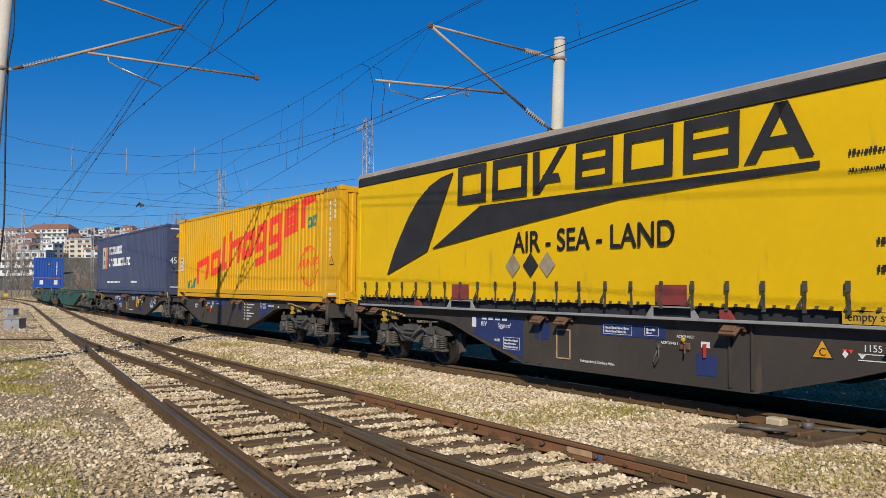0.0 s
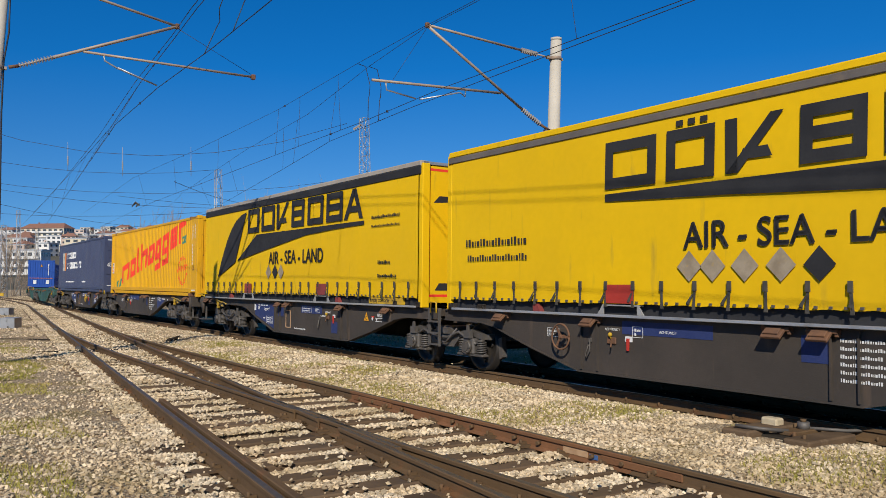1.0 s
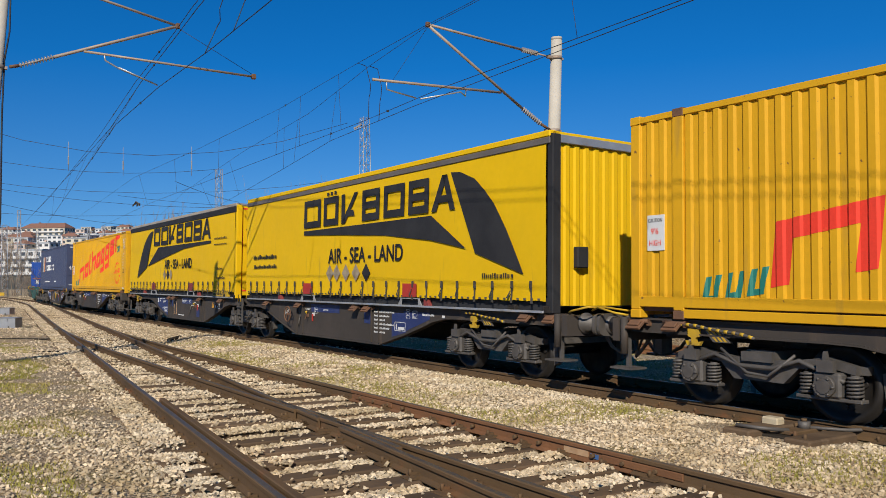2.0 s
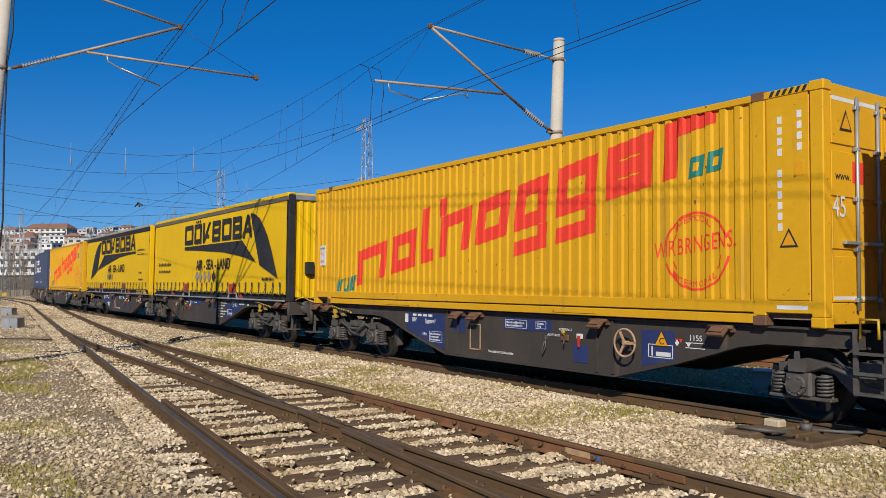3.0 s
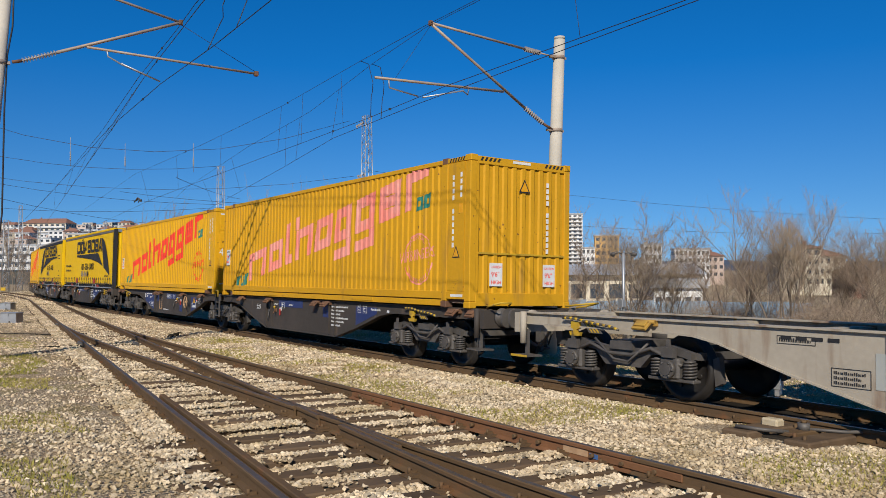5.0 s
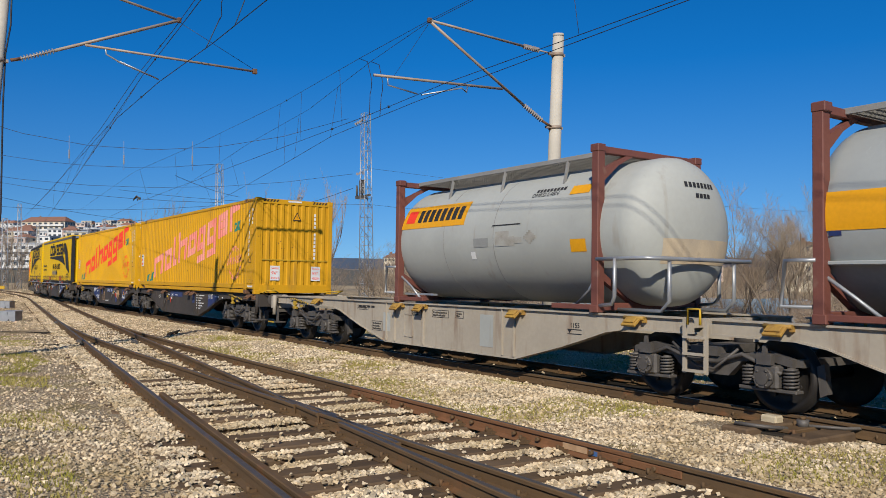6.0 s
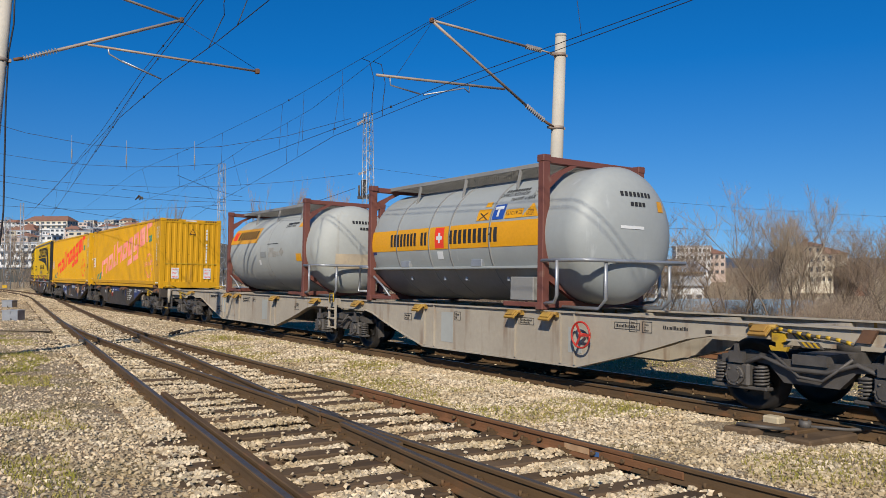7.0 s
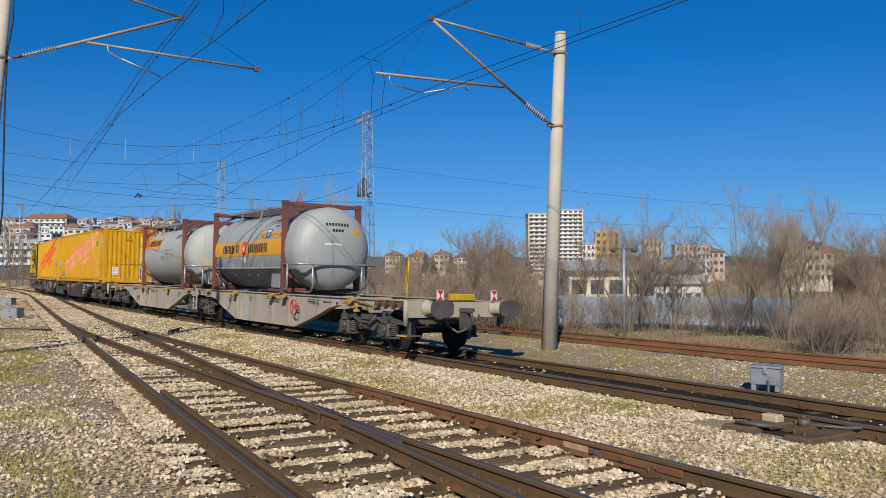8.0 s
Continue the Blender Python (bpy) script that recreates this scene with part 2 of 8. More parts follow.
TANK_B = surf("tank_blue_grey_cladding", (0.34, 0.355, 0.34), (0.29, 0.305, 0.295), 0.7, 0.5, metal=0.05, dirt=(0.52, 0.53, 0.54), dirt_amount=0.22, dirt_scale=1.5, streak=True, bump=0.05, grain=0.12)
# darker than TANK: grime, plus the underside's shade put into the colour
TANK_LOW = surf("tank_low_grime_and_shade", (0.27, 0.262, 0.245), (0.22, 0.215, 0.20), 0.9, 0.5, dirt=(0.24, 0.22, 0.2), dirt_amount=0.35, streak=True)
OXIDE = surf("tank_frame_red_oxide", (0.17, 0.062, 0.045), (0.14, 0.052, 0.04), 2.0, 0.55, dirt=(0.24, 0.16, 0.12), dirt_amount=0.3, dirt_scale=3)
CONCRETE = surf("mast_concrete", (0.52, 0.47, 0.39), (0.44, 0.40, 0.33), 1.2, 0.85, dirt=(0.36, 0.33, 0.27), dirt_amount=0.25, dirt_scale=2.5, streak=True, bump=0.3, bump_scale=60)
STEEL_ARM = surf("weathered_steel_tube", (0.36, 0.30, 0.25), (0.30, 0.22, 0.16), 3.0, 0.6, metal=0.2, dirt=(0.24, 0.12, 0.06), dirt_amount=0.4)
PORCELAIN = surf("insulator_porcelain", (0.36, 0.33, 0.31), (0.28, 0.25, 0.23), 6.0, 0.3)
WIRE = surf("dark_wire", (0.03, 0.03, 0.035), (0.045, 0.04, 0.04), 2.0, 0.5, metal=0.3, bump=0)
MAROON = surf("faded_maroon_sheet", (0.24, 0.045, 0.04), (0.18, 0.04, 0.035), 4.0, 0.6, dirt=(0.10, 0.05, 0.04), dirt_amount=0.45, dirt_scale=5)
RED_SHEET = surf("scuffed_red_sheet", (0.42, 0.04, 0.025), (0.34, 0.035, 0.025), 4.0, 0.6, dirt=(0.14, 0.05, 0.03), dirt_amount=0.4, dirt_scale=5)
# oil black, taken darker to stand in for shade under the train
OILY_SHADED = surf("bed_oil_and_shade", (0.026, 0.022, 0.018), (0.042, 0.035, 0.027), 1.5, 0.85, dirt=(0.13, 0.11, 0.08), spec=0.04, dirt_amount=0.3, dirt_scale=4, bump=0.6, bump_scale=35)


# ---------- ground and tracks (in the tracks' plane: u along, v across from the train's line, w up from the railhead) ----------
TOE, BEND = -52.0, 327.0
LINE_A = lambda u: -7.42 - 0.0949 * u - (0.0019 * (u + 62) ** 2 if u < -62 else 0.0)
TURN0, TURN1 = -33.0, -17.0


def line_main(u):
    u = max(u, -250.0)
    return BEND - math.sqrt(BEND ** 2 - (u - TOE) ** 2) if u < TOE else 0.0


def line_b(u):
    if u < TURN0:
        return LINE_A(u)
    if u > TURN1:
        return -5.04
    k = (u - TURN0) / (TURN1 - TURN0)
    a, slope, span = LINE_A(TURN0), -0.0949, TURN1 - TURN0
    h00, h10, h01 = 2 * k ** 3 - 3 * k ** 2 + 1, k ** 3 - 2 * k ** 2 + k, -2 * k ** 3 + 3 * k ** 2
    return h00 * a + h10 * span * slope + h01 * -5.04


def LINE_BACK(u):
    """The disused siding behind the train, bowed gently away at both ends."""
    if u > -15:
        return 7.13 + 0.0068 * min(u + 15, 12) ** 2 + 0.16 * max(0.0, u + 3)
    return 7.13 + 0.0027 * min(-15 - u, 15) ** 2 + 0.081 * max(0.0, -30 - u)
GAUGE = 0.7525


def path_points(line, u0, u1, step, off=0.0):
    out = []
    n = max(2, int(abs(u1 - u0) / step) + 1)
    for i in range(n):
        u = u0 + (u1 - u0) * i / (n - 1)
        d = Vector((1, (line(u + 0.05) - line(u - 0.05)) / 0.1)).normalized()
        out.append((u - d.y * off, line(u) + d.x * off, d))
    return out


RAIL_SECTION = [(-0.065, -0.155), (0.065, -0.155), (0.065, -0.143), (0.012, -0.125), (0.010, -0.05), (0.034, -0.038), (0.036, -0.008), (0.028, 0.0),
                (-0.028, 0.0), (-0.036, -0.008), (-0.034, -0.038), (-0.010, -0.05), (-0.012, -0.125), (-0.065, -0.143)]


def rail(line, u0, u1, off, name="rail", step=1.5, top=RAIL_TOP, w=0.0, side=None):
    pts = path_points(line, u0, u1, step, off)
    n = len(RAIL_SECTION)
    me = bpy.data.meshes.new(name)
    vs, fs, mi = [], [], []
    for u, v, d in pts:
        vs += [(u - d.y * a, v + d.x * a, b + w) for a, b in RAIL_SECTION]
    for i in range(len(pts) - 1):
        for k in range(n):
            fs.append((i * n + k, i * n + (k + 1) % n, (i + 1) * n + (k + 1) % n, (i + 1) * n + k))
            mi.append(1 if k == 7 else 0)
    fs += [tuple(range(n)), tuple((len(pts) - 1) * n + k for k in range(n))]
    mi += [0, 0]
    me.from_pydata(vs, [], fs)
    me.materials.append(side or RAIL_SIDE)
    me.materials.append(top)
    me.polygons.foreach_set("material_index", mi)
    return part(name, me, RAIL_SIDE)


def ground_material():
    mt = bpy.data.materials.new("pale_limestone_gravel")
    mt.use_nodes = True
    nt = mt.node_tree
    bs = nt.nodes["Principled BSDF"]
    tc = nt.nodes.new("ShaderNodeTexCoord")

    def tex(kind, scale, detail=None):
        n = nt.nodes.new(kind)
        n.inputs["Scale"].default_value = scale
        if detail is not None:
            n.inputs["Detail"].default_value = detail
        nt.links.new(tc.outputs["Object"], n.inputs["Vector"])
        return n

    def rng(src, a, b, c=0.0, d=1.0):
        r = nt.nodes.new("ShaderNodeMapRange")
        for k, x in zip(("From Min", "From Max", "To Min", "To Max"), (a, b, c, d)):
            r.inputs[k].default_value = x
        nt.links.new(src, r.inputs["Value"])
        return r.outputs[0]

    def mix(fac, a, b):
        x = nt.nodes.new("ShaderNodeMix")
        x.data_type = "RGBA"
        for sock, val in ((x.inputs["Factor"], fac), (x.inputs[6], a), (x.inputs[7], b)):
            if isinstance(val, tuple):
                sock.default_value = val
            else:
                nt.links.new(val, sock)
        return x.outputs[2]

    cell = tex("ShaderNodeTexVoronoi", 26.0)
    cell2 = tex("ShaderNodeTexVoronoi", 60.0)
    sep = nt.nodes.new("ShaderNodeSeparateColor")
    nt.links.new(cell.outputs["Color"], sep.inputs[0])
    col = mix(sep.outputs[0], rgb(0.42, 0.33, 0.21), rgb(0.57, 0.47, 0.33))
    gap = rng(cell.outputs["Distance"], 0.34, 0.62)
    col = mix(gap, col, rgb(0.29, 0.215, 0.135))
    earth = rng(tex("ShaderNodeTexNoise", 0.55, 6).outputs["Fac"], 0.50, 0.60)
    col = mix(rng(earth, 0, 1, 0, 0.8), col, rgb(0.35, 0.25, 0.145))
    grass = rng(tex("ShaderNodeTexNoise", 0.9, 8).outputs["Fac"], 0.53, 0.62)
    col = mix(rng(grass, 0, 1, 0, 0.5), col, rgb(0.27, 0.22, 0.085))
    nt.links.new(col, bs.inputs["Base Color"])
    bs.inputs["Roughness"].default_value = 0.95
    bs.inputs["Specular IOR Level"].default_value = 0.04
    add = nt.nodes.new("ShaderNodeMath")
    add.operation = "ADD"
    nt.links.new(rng(cell.outputs["Distance"], 0.0, 0.6, 1, 0), add.inputs[0])
    nt.links.new(rng(cell2.outputs["Distance"], 0.0, 0.6, 0.4, 0), add.inputs[1])
    b = nt.nodes.new("ShaderNodeBump")
    b.inputs["Strength"].default_value, b.inputs["Distance"].default_value = 0.9, 0.03
    nt.links.new(add.outputs[0], b.inputs["Height"])
    nt.links.new(b.outputs[0], bs.inputs["Normal"])
    return mt


GRAVEL = ground_material()


def lie(u, v):
    """Height of the ground over the tracks' plane."""
    z = -0.17 + 0.02 * noise.noise((u * 0.35, v * 0.35, 3.1)) + 0.012 * noise.noise((u * 1.7, v * 1.7, 0.3))
    d_main, d_a, d_b = abs(v - line_main(u)), abs(v - LINE_A(u)), abs(v - line_b(u))
    near = min(d_main, d_a, d_b)
    hump = lambda a: max(0.0, min(1.0, a)) ** 2 * (3 - 2 * max(0.0, min(1.0, a)))
    w = v - line_main(u)
    z += 0.055 * hump((w + 3.4) / 1.2) * hump((-1.0 - w) / 0.5) * hump((min(d_a, d_b) - 1.0) / 1.0)
    z += 0.03 * hump((LINE_A(u) - 1.2 - v) / 0.8)
    z += 0.07 * hump((v - 1.7) / 1.0) * hump((5.9 - v) / 0.7)
    sink = 0.004 + 0.026 * hump((u + 16) / 9) + 0.014 * noise.noise((u * 0.8, v * 0.8, 5.5))
    z -= sink * hump((1.1 - min(d_a, d_b)) / 0.3)
    return z


def build_ground():
    us = sorted(set([-4000, -1500, -700, -400, -260, -180, -140, -115] + [-100 + 2 * i for i in range(31)] + [round(-38 + 0.25 * i, 3) for i in range(180)]
                    + [8, 10, 14, 20, 30, 50, 90, 160, 300, 700, 1500, 4000]))
    vs_ = sorted(set([-4000, -1500, -600, -250, -100, -60, -40, -30, -22, -16, -13] + [round(-11 + 0.25 * i, 3) for i in range(76)] + [9, 10, 12, 14, 17, 20, 25, 32, 45, 70, 110, 180, 300, 700, 1500, 4000]))
    verts = []
    for u in us:
        for v in vs_:
            p = TR @ Vector((u, v, lie(u, v)))
            far = max(abs(u) - 120, abs(v) - 60, 0)
            k = min(1.0, far / 300)
            p.z = p.z * (1 - k) + k * (-3.0 - 0.004 * min(far, 1000))
            p.x, p.y = p.x * (1 - k) + u * k, p.y * (1 - k) + (v + YC) * k
            verts.append(p)
    n = len(vs_)
    faces = [(i * n + j, (i + 1) * n + j, (i + 1) * n + j + 1, i * n + j + 1) for i in range(len(us) - 1) for j in range(n - 1)]
    f = Form()
    f.add(verts, faces, True)
    return tagged(part("ground", f, GRAVEL), "pale limestone gravel with earth and moss patches", "ground", kind="structure")


build_ground()
for line, u0, u1, off, nm in ((line_main, -110, 40, -GAUGE, ""), (line_main, -110, 40, GAUGE, ""), (LINE_A, -110, 6, -GAUGE, ""), (LINE_A, -110, -8.9, GAUGE, ""),
                              (LINE_A, -8.2, 6, GAUGE, ""), (line_b, -32, -9.6, -GAUGE, ""), (line_b, -8.9, 8, -GAUGE, ""), (line_b, -32, -10.9, GAUGE, ""), (line_b, -5.28, 8, GAUGE, "")):
    r = rail(line, u0, u1, off, step=2.0, top=RAIL_TOP if line is line_main else WORN_TOP)
    r.matrix_basis = TR
    tagged(r, "rusty steel rail with worn running band", "rail", "rails", "structure")
SIDING_RUST = surf("siding_rust", (0.21, 0.10, 0.045), (0.16, 0.078, 0.036), 1.5, 0.8, dirt=(0.27, 0.13, 0.06), dirt_amount=0.4, dirt_scale=4, bump=0.3, bump_scale=60)
for off in (-GAUGE, GAUGE):
    r = rail(LINE_BACK, -110, 40, off, step=2.0, top=SIDING_RUST, w=0.0, side=SIDING_RUST)
    r.matrix_basis = TR
    tagged(r, "disused siding rail, rusty all over", "rail", "rails", "structure")

_sl = Form().box(-0.13, 0.13, -1.3, 1.3, -0.30, -0.145, bevel=0.014).mesh("sleeper")
_sl.materials.append(SLEEPER)


def sleepers(line, u0, u1, step, half0=1.3, w=0.0):
    u = u0
    while u < u1:
        d = (line(u + 0.05) - line(u - 0.05)) / 0.1
        ob = part("sleeper", _sl, SLEEPER)
        ob.matrix_basis = TR @ Matrix.Translation((u + random.uniform(-0.03, 0.03), line(u), w + random.uniform(-0.012, 0.004))) @ Matrix.Rotation(math.atan(d) + random.uniform(-0.012, 0.012), 4, "Z") @ Matrix.Diagonal((random.uniform(0.9, 1.1), half0 / 1.3, 1, 1))
        tagged(ob, "weathered dark timber sleeper half sunk in gravel", "sleeper", "sleepers", "structure")
        u += step


# turnout timbers carry both diverging tracks
sleepers(LINE_A, -70, -33.5, 0.65)
u = -33.2
while u < 5:
    a, b = LINE_A(u), line_b(u)
    ob = part("sleeper", _sl, SLEEPER)
    ob.matrix_basis = TR @ Matrix.Translation((u, (a + b) / 2 + random.uniform(-0.06, 0.06), random.uniform(-0.012, 0.004))) @ Matrix.Rotation(random.uniform(-0.015, 0.015) - 0.02, 4, "Z") @ Matrix.Diagonal((random.uniform(0.85, 1.1), (2.6 + abs(a - b)) / 2.6, 1, 1))
    tagged(ob, "long timber under the turnout, weathered and dark", "sleeper", "sleepers", "structure")
    u += 0.6
sleepers(line_main, -60, 12, 0.63, w=-0.02)


# check rails, rail fastenings and the fish-plated joint of the turnout
for line, off, u0, u1 in ((LINE_A, -GAUGE + 0.115, -11.3, -5.2),):
    r = rail(line, u0, u1, off, "check_rail", 0.7, RAIL_SIDE, 0.012)
    r.matrix_basis = TR
    tagged(r, "short dark check rail beside the running rail", "rail", "rails", "structure")
for a, b in ((-10.4, -8.6), (-9.2, -6.9)):
    r = rail(line_b if a < -10 else LINE_A, a, b, (-GAUGE if a < -10 else GAUGE) + 0.09, "wing_rail", 0.6, WORN_TOP, 0.0)
    r.matrix_basis = TR
    tagged(r, "wing rail of the crossing, worn bright on top", "rail", "rails", "structure")
ORANGE_RUST = surf("orange_rust", (0.20, 0.092, 0.04), (0.155, 0.072, 0.033), 1.5, 0.8, dirt=(0.27, 0.12, 0.055), dirt_amount=0.4, dirt_scale=4, bump=0.4, bump_scale=60)
CHALK = surf("tan_chalk_mark", (0.46, 0.30, 0.17), (0.36, 0.22, 0.12), 9, 0.9)
v0 = -5.04 + GAUGE
joint = tagged(rail(line_b, -10.9, -5.3, GAUGE, "joint_rail", 1.4, WORN_TOP, 0.0, ORANGE_RUST), "orange-rusted rail length with bolted joints", "rail", "rails", "structure")
joint.matrix_basis = TR
part("fish_plate", Form().box(-10.8, -9.7, v0 - 0.034, v0 - 0.014, -0.12, -0.05, bevel=0.006), ORANGE_RUST, joint)
part("fish_plate", Form().box(-5.68, -4.7, v0 - 0.034, v0 - 0.014, -0.12, -0.05, bevel=0.006), ORANGE_RUST, joint)
for i in (0, 1, 2, 3, 6, 7, 9, 10, 12, 13, 14):
    part("bolt", Form().cyl((-10.6 + i * 0.4, v0 - 0.012, -0.085), (-10.6 + i * 0.4, v0 - 0.06, -0.085), 0.022, 8), RAIL_SIDE, joint)
part("chalk_mark", Form().box(-6.23, -5.88, v0 - 0.018, v0 - 0.010, -0.115, -0.05), CHALK, joint, "tan chalked patch")
part("blue_tag", Form().box(-5.85, -5.74, v0 - 0.020, v0 - 0.010, -0.115, -0.07), surf("blue_tag_paint", (0.06, 0.13, 0.3), (0.05, 0.11, 0.26), 9, 0.6), joint, "small blue tag")


def fastenings(line, off, u0, u1, step):
    f = Form()
    u = u0
    while u < u1:
        v = line(u) + off
        for s in (-1, 1):
            f.box(u - 0.08, u + 0.08, v + s * 0.06 - 0.035, v + s * 0.06 + 0.035, -0.146, -0.122)
            f.cyl((u - 0.03, v + s * 0.085, -0.13), (u - 0.03, v + s * 0.085, -0.075), 0.017, 6)
            f.box(u - 0.06, u, v + s * 0.055 - 0.03, v + s * 0.055 + 0.03, -0.125, -0.10)
        f.box(u - 0.09, u + 0.09, v - 0.16, v + 0.16, -0.148, -0.138)
        u += step
    tagged(part("rail_fastening", f, RAIL_SIDE, m=TR), "rusty chairs and bolts under the rail", "fastening", "rail fastenings", "stuff")


for line, off, u0, u1 in ((LINE_A, -GAUGE, -33.2, 4), (LINE_A, GAUGE, -33.2, 4), (line_b, -GAUGE, -24.2, 4), (line_b, GAUGE, -33.2, 4)):
    fastenings(line, off, u0, u1, 0.6)
fastenings(line_main, -GAUGE, -30.0, 6, 0.63)
fastenings(line_main, GAUGE, -30.0, 6, 0.63)


# bed of the train's track: oil stain, widened and blackened to paint the train's shade
f = Form()
us = [-60 + 0.5 * i for i in range(145)]
cols = [-0.70, -0.45, -0.2, 0.1, 0.45, 0.85, 1.5]
f.add([(u, line_main(u) + o, lie(u, line_main(u) + o) + 0.012 + 0.012 * noise.noise((u * 3, o * 3, 5.5))) for u in us for o in cols],
      [(i * 7 + j, (i + 1) * 7 + j, (i + 1) * 7 + j + 1, i * 7 + j + 1) for i in range(144) for j in range(6)], True)
tagged(part("track_bed", f, OILY_SHADED, m=TR), "gravel black with oil and painted train shade, out past the far rail", "track bed", kind="structure")


# ---------- the train ----------
RIDERS, ROLLERS = [], []
SPEED = (-0.0230358, -0.01009972, -4.30537665, -0.67553872)


def travel(t):
    """Where the rear end of the last yellow box stands along the line."""
    k = (t - 4.5) / 4
    return 10 * (((SPEED[0] * k + SPEED[1]) * k + SPEED[2]) * k + SPEED[3])


def on_line(u, w=0.0):
    if u >= TOE:
        return TR @ Matrix.Translation((u, 0, w))
    a = (TOE - u) / BEND
    return TR @ Matrix.Translation((TOE - BEND * math.sin(a), BEND * (1 - math.cos(a)), w)) @ Matrix.Rotation(-a, 4, "Z")


def ride(ob, off, w=0.0):
    ob.matrix_basis = on_line(travel(0) + off, w)
    RIDERS.append((ob, off, w))
    return ob


def words(text, size, x, z, y, material, parent, name="lettering", squash=1.0, slope=0.0, turn=None, label=""):
    """Lettering on a side that faces the camera (towards -y)."""
    cu = bpy.data.curves.new(name, "FONT")
    cu.body, cu.size, cu.extrude = text, size, 0.0015
    ob = bpy.data.objects.new(name, cu)
    scene.collection.objects.link(ob)
    me = bpy.data.meshes.new_from_object(ob.evaluated_get(bpy.context.evaluated_depsgraph_get()))
    bpy.data.objects.remove(ob)
    o = part(name, me, material, parent, label)
    me.materials.clear()
    me.materials.append(material)
    o.matrix_basis = Matrix.Translation((x, y, z)) @ (turn or Matrix()) @ Matrix.Rotation(radians(90), 4, "X") @ Matrix.Diagonal((squash, 1, 1, 1))
    return o


def bogie(parent, x, name="bogie"):
    """Two-axle freight bogie with coil springs and axle boxes at w = 0 on the railhead."""
    f = Form()
    for s in (-1, 1):
        y = s * 1.0
        f.prism([(-1.25, 0.60), (-0.95, 0.66), (-0.55, 0.62), (-0.35, 0.42), (0.35, 0.42), (0.55, 0.62), (0.95, 0.66), (1.25, 0.60), (1.25, 0.70), (0.9, 0.78), (0.4, 0.70), (-0.4, 0.70), (-0.9, 0.78), (-1.25, 0.70)], y - 0.06, y + 0.06)
        f.prism([(-0.30, 0.44), (0.30, 0.44), (0.42, 0.66), (-0.42, 0.66)], y - 0.11 * s - 0.04, y - 0.11 * s + 0.04)
        f.box(-0.22, 0.22, y - 0.10, y + 0.10, 0.66, 0.78)
        f.tube([(-1.15, y * 1.12, 0.50), (-0.6, y * 1.12, 0.72), (-0.2, y * 1.14, 0.60), (0.25, y * 1.14, 0.60), (0.6, y * 1.12, 0.72), (1.15, y * 1.12, 0.52)], 0.028, 6)
        f.tube([(-0.5, y * 1.13, 0.80), (-0.1, y * 1.15, 0.52), (0.2, y * 1.15, 0.50), (0.55, y * 1.13, 0.78)], 0.02, 6)
    f.box(-0.2, 0.2, -1.0, 1.0, 0.58, 0.80)
    f.cyl((0, 0, 0.78), (0, 0, 0.98), 0.3, 16)
    for xx in (-1.28, 1.28):
        f.box(xx - 0.05, xx + 0.05, -0.95, 0.95, 0.60, 0.70)
    b = part(name, f, IRON, parent, "grimy black freight bogie", Matrix.Translation((x, 0, 0)))
    for ax in (-0.95, 0.95):
        for s in (-1, 1):
            g = Form()
            y = s * 1.05
            g.box(ax - 0.17, ax + 0.17, y - 0.11, y + 0.11, 0.32, 0.62, bevel=0.03)
            g.cyl((ax, y + s * 0.10, 0.46), (ax, y + s * 0.17, 0.46), 0.125, 14)
            g.cyl((ax, y + s * 0.17, 0.46), (ax, y + s * 0.185, 0.46), 0.085, 12)
            for k in range(6):
                g.cyl((ax + 0.135 * math.cos(k * math.pi / 3), y + s * 0.165, 0.46 + 0.1 * math.sin(k * math.pi / 3) * 0.98), (ax + 0.10 * math.cos(k * math.pi / 3), y + s * 0.19, 0.46 + 0.1 * math.sin(k * math.pi / 3)), 0.014, 6)
            g.box(ax - 0.40, ax + 0.40, y - 0.08, y + 0.08, 0.29, 0.335, bevel=0.01)
            g.box(ax - 0.10, ax + 0.10, y + s * 0.06, y + s * 0.14, 0.62, 0.76)
            g.prism([(ax - 0.05, 0.62), (ax + 0.05, 0.62), (ax + 0.02, 0.86), (ax - 0.02, 0.86)], y + s * 0.09, y + s * 0.13)
            part("axle_box", g, IRON, b)
            for sx in (-1, 1):
                h = Form()
                cx = ax + sx * 0.285
                pts = []
                for k in range(49):
                    a = k / 8 * 2 * math.pi
                    pts.append((cx + 0.085 * math.cos(a), y + 0.085 * math.sin(a), 0.335 + k / 48 * 0.25))
                h.tube(pts, 0.016, 5)
                h.cyl((cx, y, 0.335), (cx, y, 0.60), 0.05, 8)
                part("coil_spring", h, IRON, b)
        for side in (-1, 1):
            q = Form()
            q.prism([(ax + (0.50 if ax > 0 else -0.50), 0.25), (ax + (0.60 if ax > 0 else -0.60), 0.30), (ax + (0.56 if ax > 0 else -0.56), 0.66), (ax + (0.46 if ax > 0 else -0.46), 0.62)], side * 0.75 - 0.05, side * 0.75 + 0.05)
            part("brake_block", q, IRON, b)
        wf = Form()
        wf.cyl((0, -0.95, 0), (0, 0.95, 0), 0.08, 12)
        for s in (-1, 1):
            prof = [(s * 0.685, 0.10), (s * 0.70, 0.40), (s * 0.69, 0.488), (s * 0.715, 0.488), (s * 0.725, 0.462), (s * 0.82, 0.455), (s * 0.82, 0.39), (s * 0.775, 0.36), (s * 0.765, 0.20), (s * 0.80, 0.14), (s * 0.82, 0.08)]
            wf.lathe(prof, "y", 36)
            for k in range(4):
                a = k * math.pi / 2
